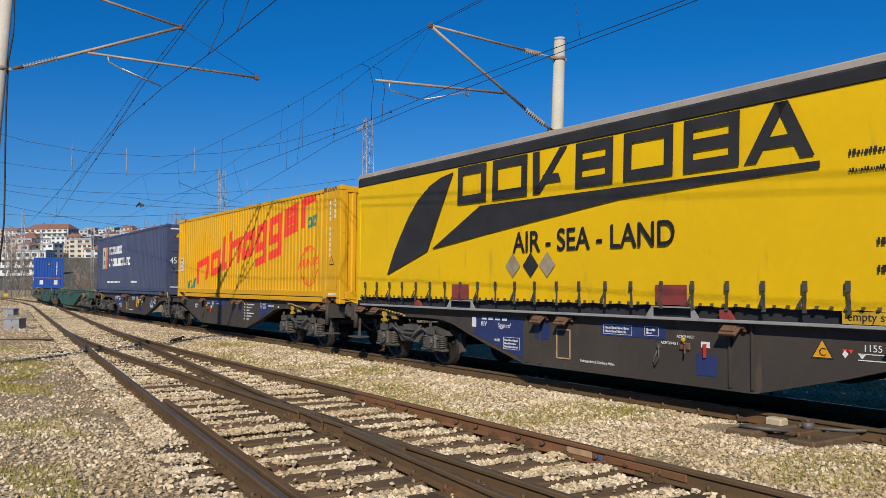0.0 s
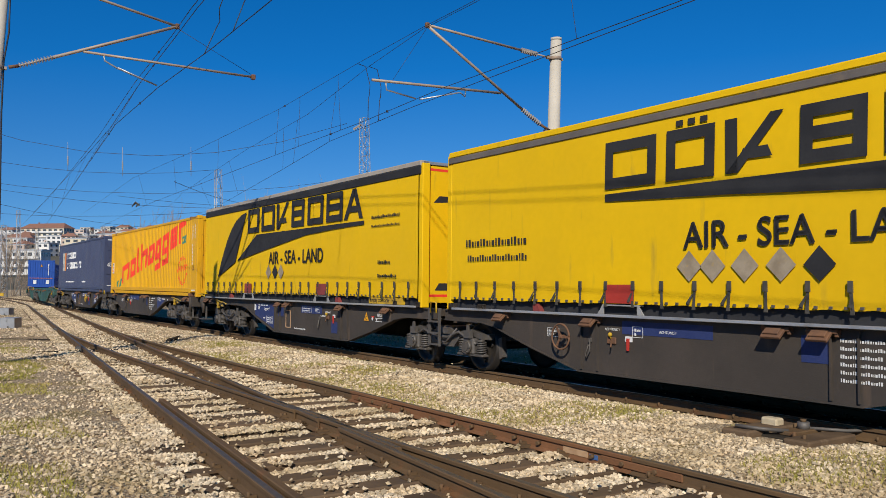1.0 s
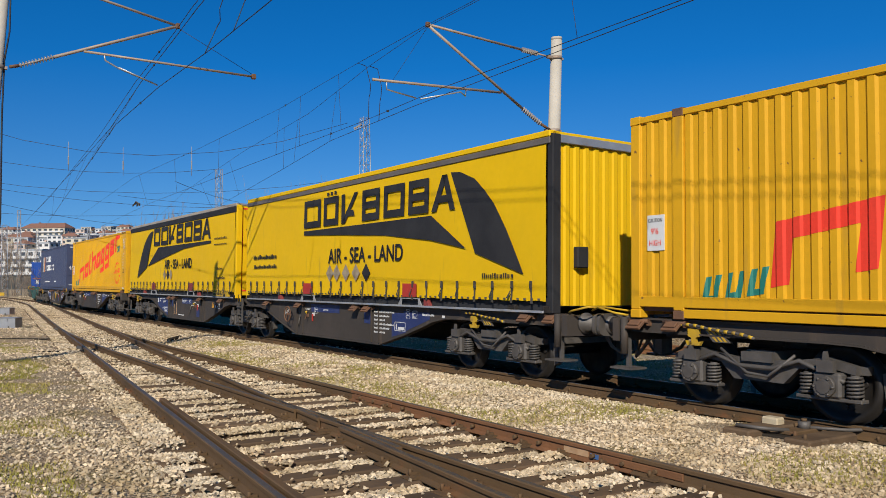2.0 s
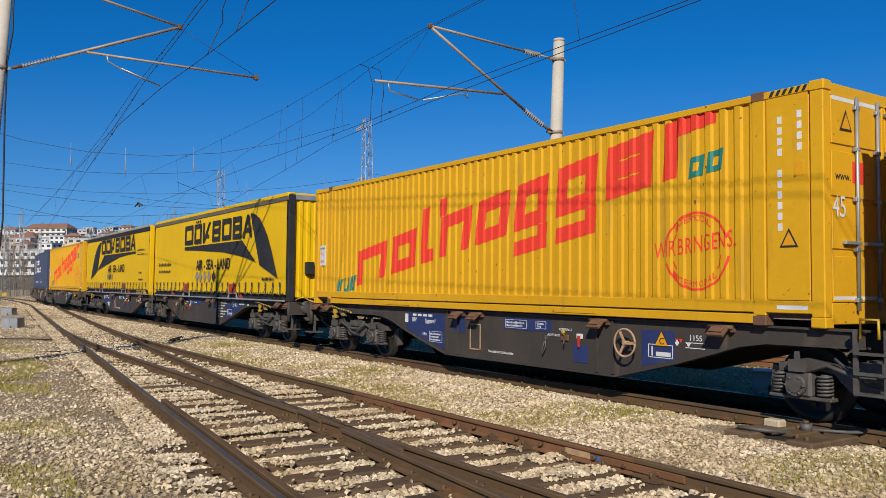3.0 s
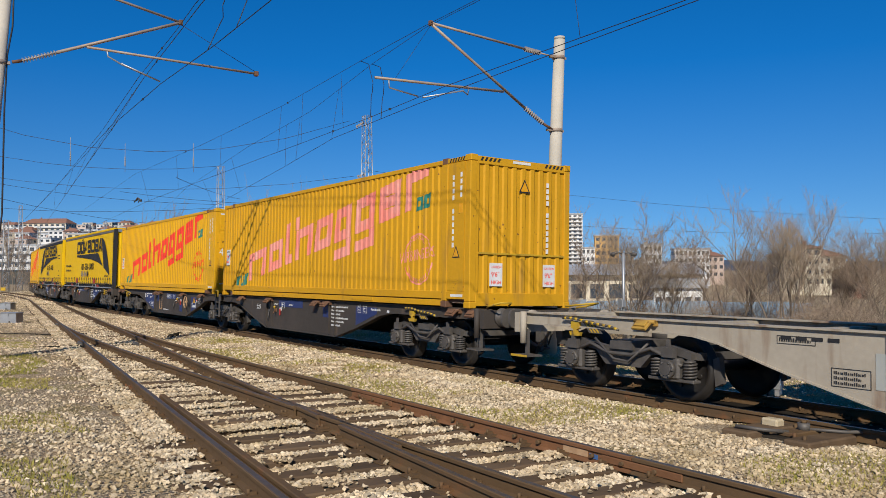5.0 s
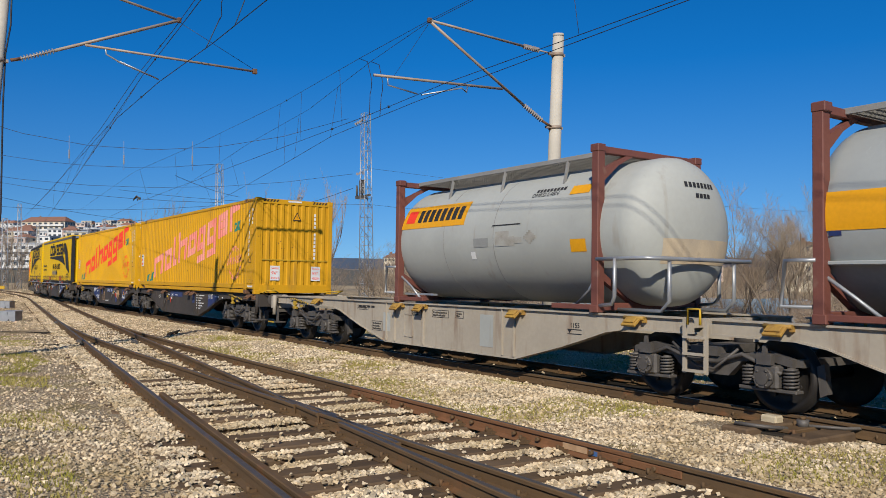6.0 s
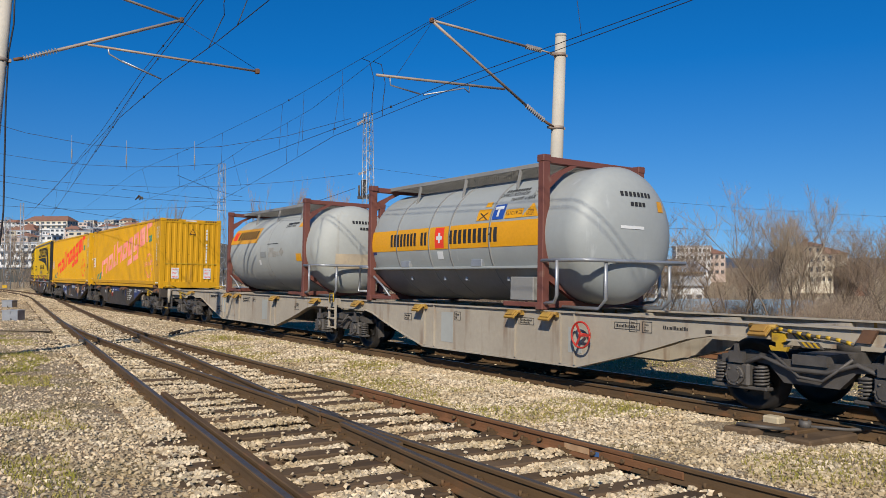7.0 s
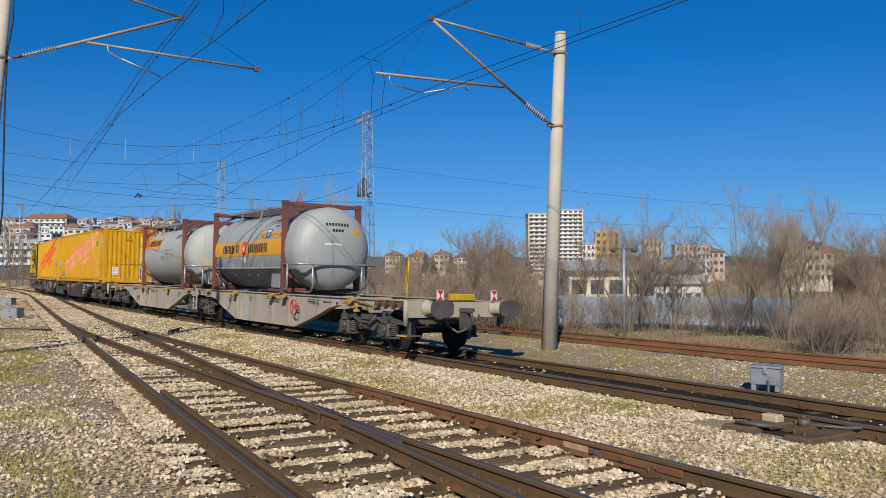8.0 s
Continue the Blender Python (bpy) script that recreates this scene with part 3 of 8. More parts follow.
                wf.cyl((0.26 * math.cos(a), s * 0.765, 0.26 * math.sin(a)), (0.26 * math.cos(a), s * 0.80, 0.26 * math.sin(a)), 0.035, 8)
        ws = part("wheelset", wf, WHEEL, b, "turning steel wheelset", Matrix.Translation((ax, 0, 0.46)))
        ROLLERS.append((ws, ax))
    return b


WEB = 1.13   # half the width over the side beams


def beam_outline(outer):
    """Fish-bellied side beam, outer: x of the headstock end (the other end is the joint)."""
    o = -1 if outer < 0 else 1
    pts = [(8.3, 1.12), (8.3, 0.96), (5.2, 0.965), (4.8, 0.95), (4.4, 0.88), (3.95, 0.74), (3.4, 0.58), (2.24, 0.29), (-2.24, 0.29), (-3.4, 0.58), (-3.95, 0.74), (-4.4, 0.88), (-4.8, 0.94), (-6.0, 0.95), (-6.0, 1.12)]
    return [(o * x, z) for x, z in pts]


def flap(x, material, s=-1, tilt=35):
    """A folding container pin on its bracket, hanging out from the beam."""
    f = Form()
    y = s * 1.20
    m = Matrix.Translation((x, y, 1.10)) @ Matrix.Rotation(radians(-s * tilt), 4, "X")
    f.box(-0.13, 0.13, -0.17 if s < 0 else 0, 0 if s < 0 else 0.17, -0.02, 0.02, m, bevel=0.006)
    f.box(-0.10, 0.10, -0.13 if s < 0 else 0.03, -0.03 if s < 0 else 0.13, 0.02, 0.045, m, bevel=0.006)
    f.cyl((x - 0.19, y, 1.10), (x + 0.19, y, 1.10), 0.028, 8)
    for k in (-0.17, 0.17):
        f.box(x + k - 0.02, x + k + 0.02, min(y, y - s * 0.1), max(y, y - s * 0.1), 1.04, 1.13)
    return f


def hand_wheel(parent, x, z, material, y=-1.29, r=0.20):
    f = Form()
    f.tube([(x + r * math.cos(k * math.pi / 14), y, z + r * math.sin(k * math.pi / 14)) for k in range(29)], 0.016, 8)
    for k in range(3):
        a = math.pi / 2 + k * 2 * math.pi / 3
        f.box(-0.02, 0.02, -0.006, 0.006, 0.0, r, Matrix.Translation((x, y, z)) @ Matrix.Rotation(a, 4, "Y"))
    f.cyl((x, y - 0.02, z), (x, y + 0.09, z), 0.03, 10)
    return part("hand_wheel", f, material, parent, "brake hand wheel on the side beam")


def wagon_unit(off, outer, body, label, kind="dark", wheel=None, last=False, mid_bogie=False):
    """Half of an articulated container wagon; outer: -1 or 1, the end with buffers."""
    w = thing("container_wagon", label, "rail wagon", "articulated container wagons")
    w.matrix_basis = Matrix()
    flap_mat = OCHRE_STEEL if kind == "grey" else RUST
    prof = beam_outline(outer)
    for s in (-1, 1):
        f = Form()
        f.prism(prof, s * WEB, s * (WEB - 0.02))
        part("side_beam", f, body, w)
        g = Form()
        a, b = sorted((outer * 8.3, -outer * 6.0))
        g.box(a, b, *sorted((s * (WEB + 0.045), s * 1.0)), 1.12, 1.145)
        part("top_flange", g, body, w)
        lo = [(x, z) for x, z in prof[1:-1]]
        h = Form()
        for (xa, za), (xb, zb) in zip(lo[:-1], lo[1:]):
            h.add([(xa, s * (WEB + 0.035), za), (xb, s * (WEB + 0.035), zb), (xb, s * 1.0, zb), (xa, s * 1.0, za), (xa, s * (WEB + 0.035), za - 0.022), (xb, s * (WEB + 0.035), zb - 0.022), (xb, s * 1.0, zb - 0.022), (xa, s * 1.0, za - 0.022)],
                  [(0, 1, 2, 3), (4, 7, 6, 5), (0, 4, 5, 1), (3, 2, 6, 7), (0, 3, 7, 4), (1, 5, 6, 2)])
        part("bottom_flange", h, body, w)
        for xr in (-2.2, -1.85, 1.87, 2.2) + ((outer * 0.71,) if kind == "grey" else ()):
            part("rib", Form().box(xr - 0.012, xr + 0.012, *sorted((s * WEB, s * (WEB + 0.035))), 0.31, 1.12), body, w)
        for xf in ((-4.15, -1.95, 1.21, 1.80, 7.35, 8.0) if kind != "grey" else (-5.0, -2.3, 0.75, 1.65, 5.6)):
            part("container_pin", flap(outer * xf, flap_mat, s, 40), flap_mat, w, "yellow folding container pin" if kind == "grey" else "rusty folding container pin")
    f = Form()
    for xr in (-5.4, -3.6, -1.8, 0, 1.8, 3.6, 5.4):
        f.box(xr - 0.08, xr + 0.08, -1.11, 1.11, 0.97 if abs(xr) > 5 else 0.80, 1.10)
    f.box(min(-outer * 6.0, outer * 8.3), max(-outer * 6.0, outer * 8.3), -0.25, 0.25, 0.82, 1.08)
    part("underframe", f, body, w)
    # headstock, buffers, coupling
    e = outer * 8.3
    f = Form().box(min(e, e + outer * 0.12), max(e, e + outer * 0.12), -1.28, 1.28, 0.80, 1.13)
    part("headstock", f, body, w)
    for s in (-1, 1):
        f = Form()
        x0 = e + outer * 0.12
        f.lathe([(x0, 0.001), (x0, 0.17), (x0 + outer * 0.04, 0.17), (x0 + outer * 0.05, 0.125), (x0 + outer * 0.36, 0.125), (x0 + outer * 0.36, 0.10)], "x", 20, Matrix.Translation((0, s * 0.875, 1.0)))
        b = part("buffer", f, FRAME_GREY if kind == "grey" else IRON, w, "side buffer with a round-cornered plate")
        g = Form()
        g.lathe([(x0 + outer * 0.36, 0.001), (x0 + outer * 0.36, 0.14), (x0 + outer * 0.52, 0.14), (x0 + outer * 0.52, 0.001)], "x", 20, Matrix.Translation((0, s * 0.875, 1.0)))
        part("sleeve", g, TANK_LOW if kind == "grey" else IRON, b)
        g = Form()
        bx = sorted((x0 + outer * 0.52, x0 + outer * 0.575))
        g.prism([(s * 0.875 + dy, 1.0 + dz) for dy, dz in [(0.27 * math.copysign(abs(math.cos(k * math.pi / 10)) ** 0.55, math.cos(k * math.pi / 10)), 0.175 * math.copysign(abs(math.sin(k * math.pi / 10)) ** 0.6, math.sin(k * math.pi / 10))) for k in range(20)]], bx[0], bx[1], "x")
        part("buffer_plate", g, IRON, b)
        # shunter's step and grip below the corner
        st = Form()
        sx = e - outer * 0.1
        st.box(sx - 0.2, sx + 0.2, *sorted((s * 1.02, s * 1.36)), 0.40, 0.43)
        st.box(sx - 0.03, sx + 0.03, *sorted((s * 1.15, s * 1.20)), 0.42, 0.85)
        part("step", st, IRON, w)
        if kind == "grey":
            part("step_edge", Form().box(sx - 0.2, sx + 0.2, *sorted((s * 1.36, s * 1.375)), 0.40, 0.435), YELLOW_STEEL, w)
        gp = Form()
        gp.cyl((sx, s * 1.27, 0.62), (sx, s * 1.27, 1.15), 0.055, 10)
        part("corner_post", gp, body, w)
        lb = Form()
        if kind != "grey":
            lb.tube([(e - outer * 0.02, s * 1.1, 1.17), (e + outer * 0.15, s * 1.2, 1.20), (e + outer * 0.5, s * 1.2, 1.27), (e + outer * 0.55, s * 1.0, 1.27), (e + outer * 0.1, s * 0.7, 1.2)], 0.018)
        if kind != "grey":
            part("uncoupling_grip", lb, YELLOW_STEEL, w, "yellow bent handrail over the buffer")
    f = Form()
    f.box(min(e, e + outer * 0.5), max(e, e + outer * 0.5), -0.07, 0.07, 0.92, 1.0)
    f.tube([(e + outer * 0.45, 0, 0.95), (e + outer * 0.5, 0.03, 0.75), (e + outer * 0.42, 0, 0.52), (e + outer * 0.36, -0.03, 0.72)], 0.03)
    f.box(min(e + outer * 0.2, e + outer * 0.34), max(e + outer * 0.2, e + outer * 0.34), -0.12, 0.12, 0.55, 0.9)
    part("coupling", f, IRON, w, "screw coupling and hanging hook")
    for k in (-0.45, 0.45):
        f = Form().tube([(e + outer * 0.1, k, 0.85), (e + outer * 0.3, k, 0.62), (e + outer * 0.5, k * 0.8, 0.50), (e + outer * 0.62, k * 0.5, 0.58)], 0.028)
        part("brake_hose", f, IRON, w)
    bogie(w, outer * 6.15)
    if mid_bogie:
        bogie(w, -outer * 6.15)
        lad = Form()
        jx = -outer * 6.15
        for k in (-0.17, 0.17):
            lad.box(jx + k - 0.025, jx + k + 0.025, -1.30, -1.26, 0.42, 1.16)
        for z in (0.44, 0.66, 0.88):
            lad.box(jx - 0.17, jx + 0.17, -1.34, -1.24, z, z + 0.03)
        part("ladder", lad, FRAME_GREY if kind == "grey" else IRON, w, "small steel ladder at the joint")
        part("grip", Form().tube([(jx - 0.1, -1.31, 1.06), (jx - 0.1, -1.31, 1.27), (jx + 0.1, -1.31, 1.27), (jx + 0.1, -1.31, 1.06)], 0.018), YELLOW_STEEL, w, "yellow grip at the joint")
    if wheel is not None:
        hand_wheel(w, wheel[0], 0.80, wheel[1])
    if kind != "green":
        side_marks(w, outer, kind)
    # rope hook, hazard-striped plate and striped cable over the end bogie
    hx = -7.05 if outer < 0 else 5.8
    f = Form().prism([(hx - 0.09, 1.03), (hx + 0.09, 1.03), (hx + 0.09, 0.93), (hx + 0.035, 0.91), (hx + 0.035, 0.85), (hx + 0.13, 0.87), (hx + 0.10, 0.81), (hx - 0.10, 0.81), (hx - 0.13, 0.87), (hx - 0.035, 0.85), (hx - 0.035, 0.91), (hx - 0.09, 0.93)], -WEB - 0.05, -WEB)
    part("rope_hook", f, YELLOW_STEEL, w, "yellow rope hook")
    part("plate", Form().prism([(hx + 0.14, 1.06), (hx + 0.36, 1.06), (hx + 0.56, 0.87), (hx + 0.30, 0.87)], -WEB - 0.03, -WEB), IRON, w)
    for i in range(3):
        q = hx + 0.17 + i * 0.07
        part("stripe", Form().prism([(q, 1.05), (q + 0.035, 1.05), (q + 0.215, 0.88), (q + 0.18, 0.88)], -WEB - 0.034, -WEB - 0.03), YELLOW_STEEL, w)
    lay = lambda k: (hx - 0.25 + 1.2 * k, -WEB - 0.07, 1.075 - 0.13 * k * k + 0.012 * math.sin(9 * k))
    part("brake_cable", Form().tube([lay(i / 12) for i in range(13)], 0.020, 6), IRON, w, "striped brake cable")
    for i in range(10):
        part("cable_band", Form().tube([lay((i + 0.3) / 10), lay((i + 0.75) / 10)], 0.024, 6), YELLOW_STEEL, w)
    if wheel is not None and kind == "dark":
        part("repaint_patch", Form().prism([(2.75, 0.47), (3.35, 0.60), (3.35, 1.0), (2.75, 1.0)], -WEB - 0.002, -WEB), PATCH_BLUE, w, "dark blue repaint patch")
        f = Form()
        for a, b, c, d in ((2.88, 3.32, 0.615, 0.625), (2.88, 3.32, 0.795, 0.805), (2.88, 2.89, 0.615, 0.805), (3.31, 3.32, 0.615, 0.805), (3.02, 3.28, 0.64, 0.70), (2.94, 2.96, 0.64, 0.77)):
            f.box(a, b, -WEB - 0.008, -WEB - 0.003, c, d)
        part("data_panel", f, WHITE_PRINT, w, "white framed shunting sign")
    if last:
        tail_gear(w, e, outer)
    return w


def side_marks(w, outer, kind):
    """Repaint patches, boxes of small writing, levers and signs on the near side beam."""
    Y = -WEB - 0.003
    pale = BLACK if kind == "grey" else WHITE_PRINT
    plate = lambda x0, x1, z0, z1, mt, nm, lab="", y=Y: part(nm, Form().box(x0, x1, y - 0.004, y, z0, z1), mt, w, lab)
    o = outer
    if kind == "dark":
        if o > 0:
            f = Form().prism([(3.25, 0.60), (3.25, 1.04), (4.25, 1.04), (4.25, 0.90)], Y - 0.002, Y + 0.001)
            spots = ((-1.35, 0.25, 0.90, 1.09), (1.5, 1.85, 0.72, 1.04))
        else:
            f = Form().prism([(-3.75, 0.71), (-2.32, 0.36), (-2.32, 1.05), (-3.75, 1.05)], Y - 0.002, Y + 0.001)
            spots = ((-0.45, 0.80, 0.86, 1.06), (1.33, 1.66, 0.42, 0.70), (-2.0, -1.62, 0.72, 1.05))
        part("repaint_patch", f, PATCH_BLUE, w, "dark blue repaint patch")
        for x0, x1, z0, z1 in spots:
            plate(x0, x1, z0, z1, PATCH_BLUE, "repaint_patch", "dark blue repaint patch", Y + 0.001)
    else:
        for x0, x1, z0, z1 in ((-1.6, -1.2, 0.42, 1.0), (2.05, 2.35, 0.5, 0.9)):
            plate(min(o * x0, o * x1), max(o * x0, o * x1), z0, z1, TANK, "repaint_patch", "pale grey repaint patch", Y + 0.001)

    def outlined(x0, x1, z0, z1, rows):
        f = Form()
        t = 0.006
        for a, b, c, d in ((x0, x1, z0, z0 + t), (x0, x1, z1 - t, z1), (x0, x0 + t, z0, z1), (x1 - t, x1, z0, z1)):
            f.box(a, b, Y - 0.005, Y - 0.001, c, d)
        for i in range(rows):
            zz = z1 - 0.03 - (z1 - z0 - 0.04) * (i + 0.7) / rows
            glyphs(f, x0 + 0.03, x1 - 0.06 - 0.06 * (i % 2), zz, min(0.045, (z1 - z0) / rows * 0.5), Y - 0.002)
        part("data_panel", f, pale, w, "framed panel of small bars")
    if o < 0:
        f = Form()
        for i in range(4):
            f.box(-3.5 + i * 0.2, -3.36 + i * 0.2, Y - 0.005, Y - 0.002, 0.985, 1.03)
        part("small_print", f, pale, w)
        if kind == "dark":
            words("Sggmrs\u00b2", 0.12, -3.02, 0.86, Y - 0.005, pale, w)
            words("RIV", 0.12, -3.52, 0.87, Y - 0.005, pale, w)
            part("maker_plate", Form().box(-3.80, -3.68, Y - 0.008, Y, 0.84, 1.02), WHITE_PRINT, w, "small white plate")
            words("Heimatbahnhof: Duisburg-Hafen", 0.062, -0.90, 0.415, Y - 0.005, pale, w, squash=0.9)
            words("***", 0.13, -3.12, 0.57, Y - 0.005, pale, w)
        outlined(-2.86, -2.40, 0.49, 0.70, 3)
        f = Form()
        for a, b, c, d in ((-1.46, -1.13, 0.43, 0.45), (-1.46, -1.13, 0.89, 0.91), (-1.46, -1.44, 0.43, 0.91), (-1.15, -1.13, 0.43, 0.91)):
            f.box(a, b, Y - 0.012, Y, c, d)
        part("hatch_frame", f, CHALK if kind == "dark" else FRAME_GREY, w, "pale frame of a small hatch")
        outlined(-0.40, 0.18, 0.885, 1.03, 2)
        outlined(0.42, 0.68, 0.90, 1.03, 2)
        if kind == "dark":
            words("ACHTUNG !", 0.055, 0.72, 0.80, Y - 0.005, pale, w)
            words("ACHTUNG !", 0.055, 1.00, 0.90, Y - 0.005, pale, w)
        gear_x = 1.15
        words("1155", 0.11, 3.60, 0.89, Y - 0.005, pale, w)
        f = Form().prism([(3.54, 0.865), (3.64, 0.865), (3.59, 0.80)], Y - 0.005, Y - 0.002)
        f.box(3.54, 3.86, Y - 0.005, Y - 0.002, 0.855, 0.865)
        f.box(3.54, 3.86, Y - 0.005, Y - 0.002, 0.785, 0.795)
        part("height_mark", f, pale, w)
        if kind == "dark":
            part("warning_sign", Form().prism([(2.98, 0.775), (3.26, 0.775), (3.12, 1.01)], Y - 0.004, Y), BLACK, w, "yellow triangle with a letter C")
            part("sign_face", Form().prism([(3.005, 0.79), (3.235, 0.79), (3.12, 0.985)], Y - 0.006, Y - 0.004), AMBER, w)
            words("C", 0.13, 3.08, 0.81, Y - 0.0075, BLACK, w)
            for q in (3.36, 3.43):
                part("red_mark", Form().prism([(q, 0.90), (q + 0.06, 0.90), (q + 0.03, 0.85)], Y - 0.005, Y), RED_PRINT, w)
            part("white_mark", Form().prism([(3.395, 0.80), (3.43, 0.845), (3.395, 0.89), (3.36, 0.845)], Y - 0.006, Y), WHITE_PRINT, w)
    else:
        outlined(-1.15, -0.95, 0.86, 1.02, 2)
        if kind == "dark":
            words("ACHTUNG !", 0.055, -1.7, 0.94, Y - 0.005, pale, w)
            words("ACHTUNG !", 0.055, -0.65, 0.94, Y - 0.005, pale, w)
        gear_x = -1.55
        f = Form()
        if kind == "dark":
            for i in range(6):
                glyphs(f, 1.98, 2.85 - 0.2 * ((i * 7) % 3), 0.98 - i * 0.09, 0.042, Y - 0.002)
            part("small_print", f, pale, w, "six lines of small pale bars")
        outlined(3.35, 3.5, 0.90, 1.08, 4)
        outlined(3.6, 3.78, 0.90, 1.06, 3)
        outlined(-3.0, -2.72, 0.78, 0.92, 2)
        f = Form()
        glyphs(f, 3.98, 4.4, 0.97, 0.05, Y - 0.002)
        f.box(4.7, 4.8, Y - 0.005, Y - 0.002, 0.95, 1.0)
        part("small_print", f, pale, w)
    if kind == "grey":
        outlined(o * 1.0 - 0.2, o * 1.0 + 0.2, 0.88, 1.0, 2)
        outlined(o * 3.3 - 0.25, o * 3.3 + 0.25, 0.93, 1.03, 1)
        return
    # brake changeover lever with yellow knob, red handle, dark hanging hook
    f = Form().box(gear_x - 0.09, gear_x + 0.09, Y - 0.03, Y, 0.74, 0.84, bevel=0.01)
    f.tube([(gear_x, Y - 0.04, 0.79), (gear_x + 0.06, Y - 0.09, 0.74), (gear_x + 0.08, Y - 0.12, 0.70)], 0.012, 6)
    part("changeover_lever", f, RUST, w, "brake changeover lever")
    f = Form()
    f.lathe([(-0.035, 0.002), (-0.025, 0.026), (0, 0.035), (0.025, 0.026), (0.035, 0.002)], "z", 10, Matrix.Translation((gear_x, Y - 0.05, 0.88)))
    f.cyl((gear_x, Y - 0.03, 0.82), (gear_x, Y - 0.05, 0.86), 0.012, 6)
    part("knob", f, YELLOW_STEEL, w, "yellow knob")
    rx = gear_x + 0.33
    part("lever_plate", Form().box(rx - 0.07, rx + 0.07, Y - 0.006, Y, 0.79, 0.87), WHITE_PRINT, w)
    part("red_lever", Form().prism([(rx - 0.025, 0.84), (rx + 0.025, 0.84), (rx + 0.016, 0.66), (rx - 0.016, 0.66)], Y - 0.035, Y - 0.012), RED_STEEL, w, "red lever")
    hx = gear_x - 0.45
    f = Form().tube([(hx, Y - 0.02, 0.78), (hx + 0.02, Y - 0.05, 0.62), (hx - 0.05, Y - 0.05, 0.50), (hx - 0.09, Y - 0.03, 0.56), (hx - 0.03, Y - 0.03, 0.70)], 0.012, 6)
    f.box(hx - 0.03, hx + 0.03, Y - 0.03, Y, 0.74, 0.80)
    part("hanging_ring", f, IRON, w)


def tail_gear(w, e, outer):
    """Tail boards, yellow box and tall yellow hoop on the last wagon's end."""
    for y in (-0.62, 0.80):
        m = Matrix.Translation((e + outer * 0.20, y, 1.28))
        b = part("tail_board", Form().box(-0.008, 0.008, -0.085, 0.085, -0.14, 0.10, m), WHITE_PRINT, w, "white and red tail board")
        for s in (-1, 1):
            f = Form().prism([(y - 0.08, 1.26 + s * 0.11), (y + 0.08, 1.26 + s * 0.11), (y, 1.26)], e + outer * 0.209, e + outer * 0.213, "x")
            part("red_wedge", f, RED_STEEL, b)
    part("yellow_case", Form().box(min(e, e + outer * 0.16), max(e, e + outer * 0.16), -0.28, 0.32, 1.15, 1.30, bevel=0.015), YELLOW_STEEL, w, "yellow case on the headstock")
    part("tall_grip", Form().tube([(e - outer * 0.12, -1.24, 1.15), (e - outer * 0.12, -1.24, 1.52), (e - outer * 0.17, -1.24, 1.54), (e - outer * 0.17, -1.24, 2.02), (e - outer * 0.07, -1.24, 2.02), (e - outer * 0.07, -1.24, 1.54), (e - outer * 0.12, -1.24, 1.52)], 0.018, 6), YELLOW_STEEL, w, "tall yellow hoop grip")
    for i in range(4):
        q = outer * (6.9 + i * 0.33)
        part("rusty_plate", Form().prism([(q - 0.1, 0.98), (q + 0.06, 0.98), (q + 0.14, 1.13), (q - 0.02, 1.13)], -1.26, -1.205), RUST, w)


def corrugation(depth=0.026, pitch=0.226):
    a, b = pitch * 0.36, pitch * 0.14

    def prof(x):
        k = x % pitch
        if k < a:
            return 0.0
        if k < a + b:
            return depth * (k - a) / b
        if k < 2 * a + b:
            return depth
        return depth * (1 - (k - 2 * a - b) / b)

    def breaks(x0, x1):
        out, n = [x0], math.floor(x0 / pitch)
        while n * pitch < x1:
            for o in (0, a, a + b, 2 * a + b):
                x = n * pitch + o
                if x0 + 1e-4 < x < x1 - 1e-4:
                    out.append(x)
            n += 1
        return out + [x1]
    return prof, breaks


PROF, BREAKS = corrugation()
flat_prof, flat_breaks = (lambda x: 0.0), (lambda a, b: [a, b])


def wavy(form, x0, x1, z0, z1, y, s, prof=PROF, breaks=BREAKS, axis="x"):
    """A corrugated sheet; s: the way out of the box along y (or x)."""
    xs = breaks(x0, x1)
    vs = []
    for x in xs:
        d = y - s * prof(x)
        vs += [(x, d, z0), (x, d, z1)] if axis == "x" else [(d, x, z0), (d, x, z1)]
    form.add(vs, [(2 * i, 2 * i + 2, 2 * i + 3, 2 * i + 1) for i in range(len(xs) - 1)])
    return form


def clip(poly, x, keep_right):
    out = []
    for (ax, az), (bx, bz) in zip(poly, poly[1:] + poly[:1]):
        ia, ib = (ax >= x) == keep_right, (bx >= x) == keep_right
        if ia:
            out.append((ax, az))
        if ia != ib:
            k = (x - ax) / (bx - ax)
            out.append((x, az + k * (bz - az)))
    return out


def paint(form, poly, y, prof=PROF, breaks=BREAKS, lift=0.004):
    """A painted convex shape that follows the corrugation of the near side."""
    x0, x1 = min(p[0] for p in poly), max(p[0] for p in poly)
    xs = breaks(x0, x1)
    for a, b in zip(xs[:-1], xs[1:]):
        q = clip(clip(poly, a, True), b, False)
        if len(q) >= 3:
            fa, fb = prof(a + 1e-5), prof(b - 1e-5)
            vs = [(x, y + fa + (fb - fa) * (x - a) / max(b - a, 1e-6) - lift, z) for x, z in q]
            form.add(vs, [tuple(range(len(vs)))])
    return form


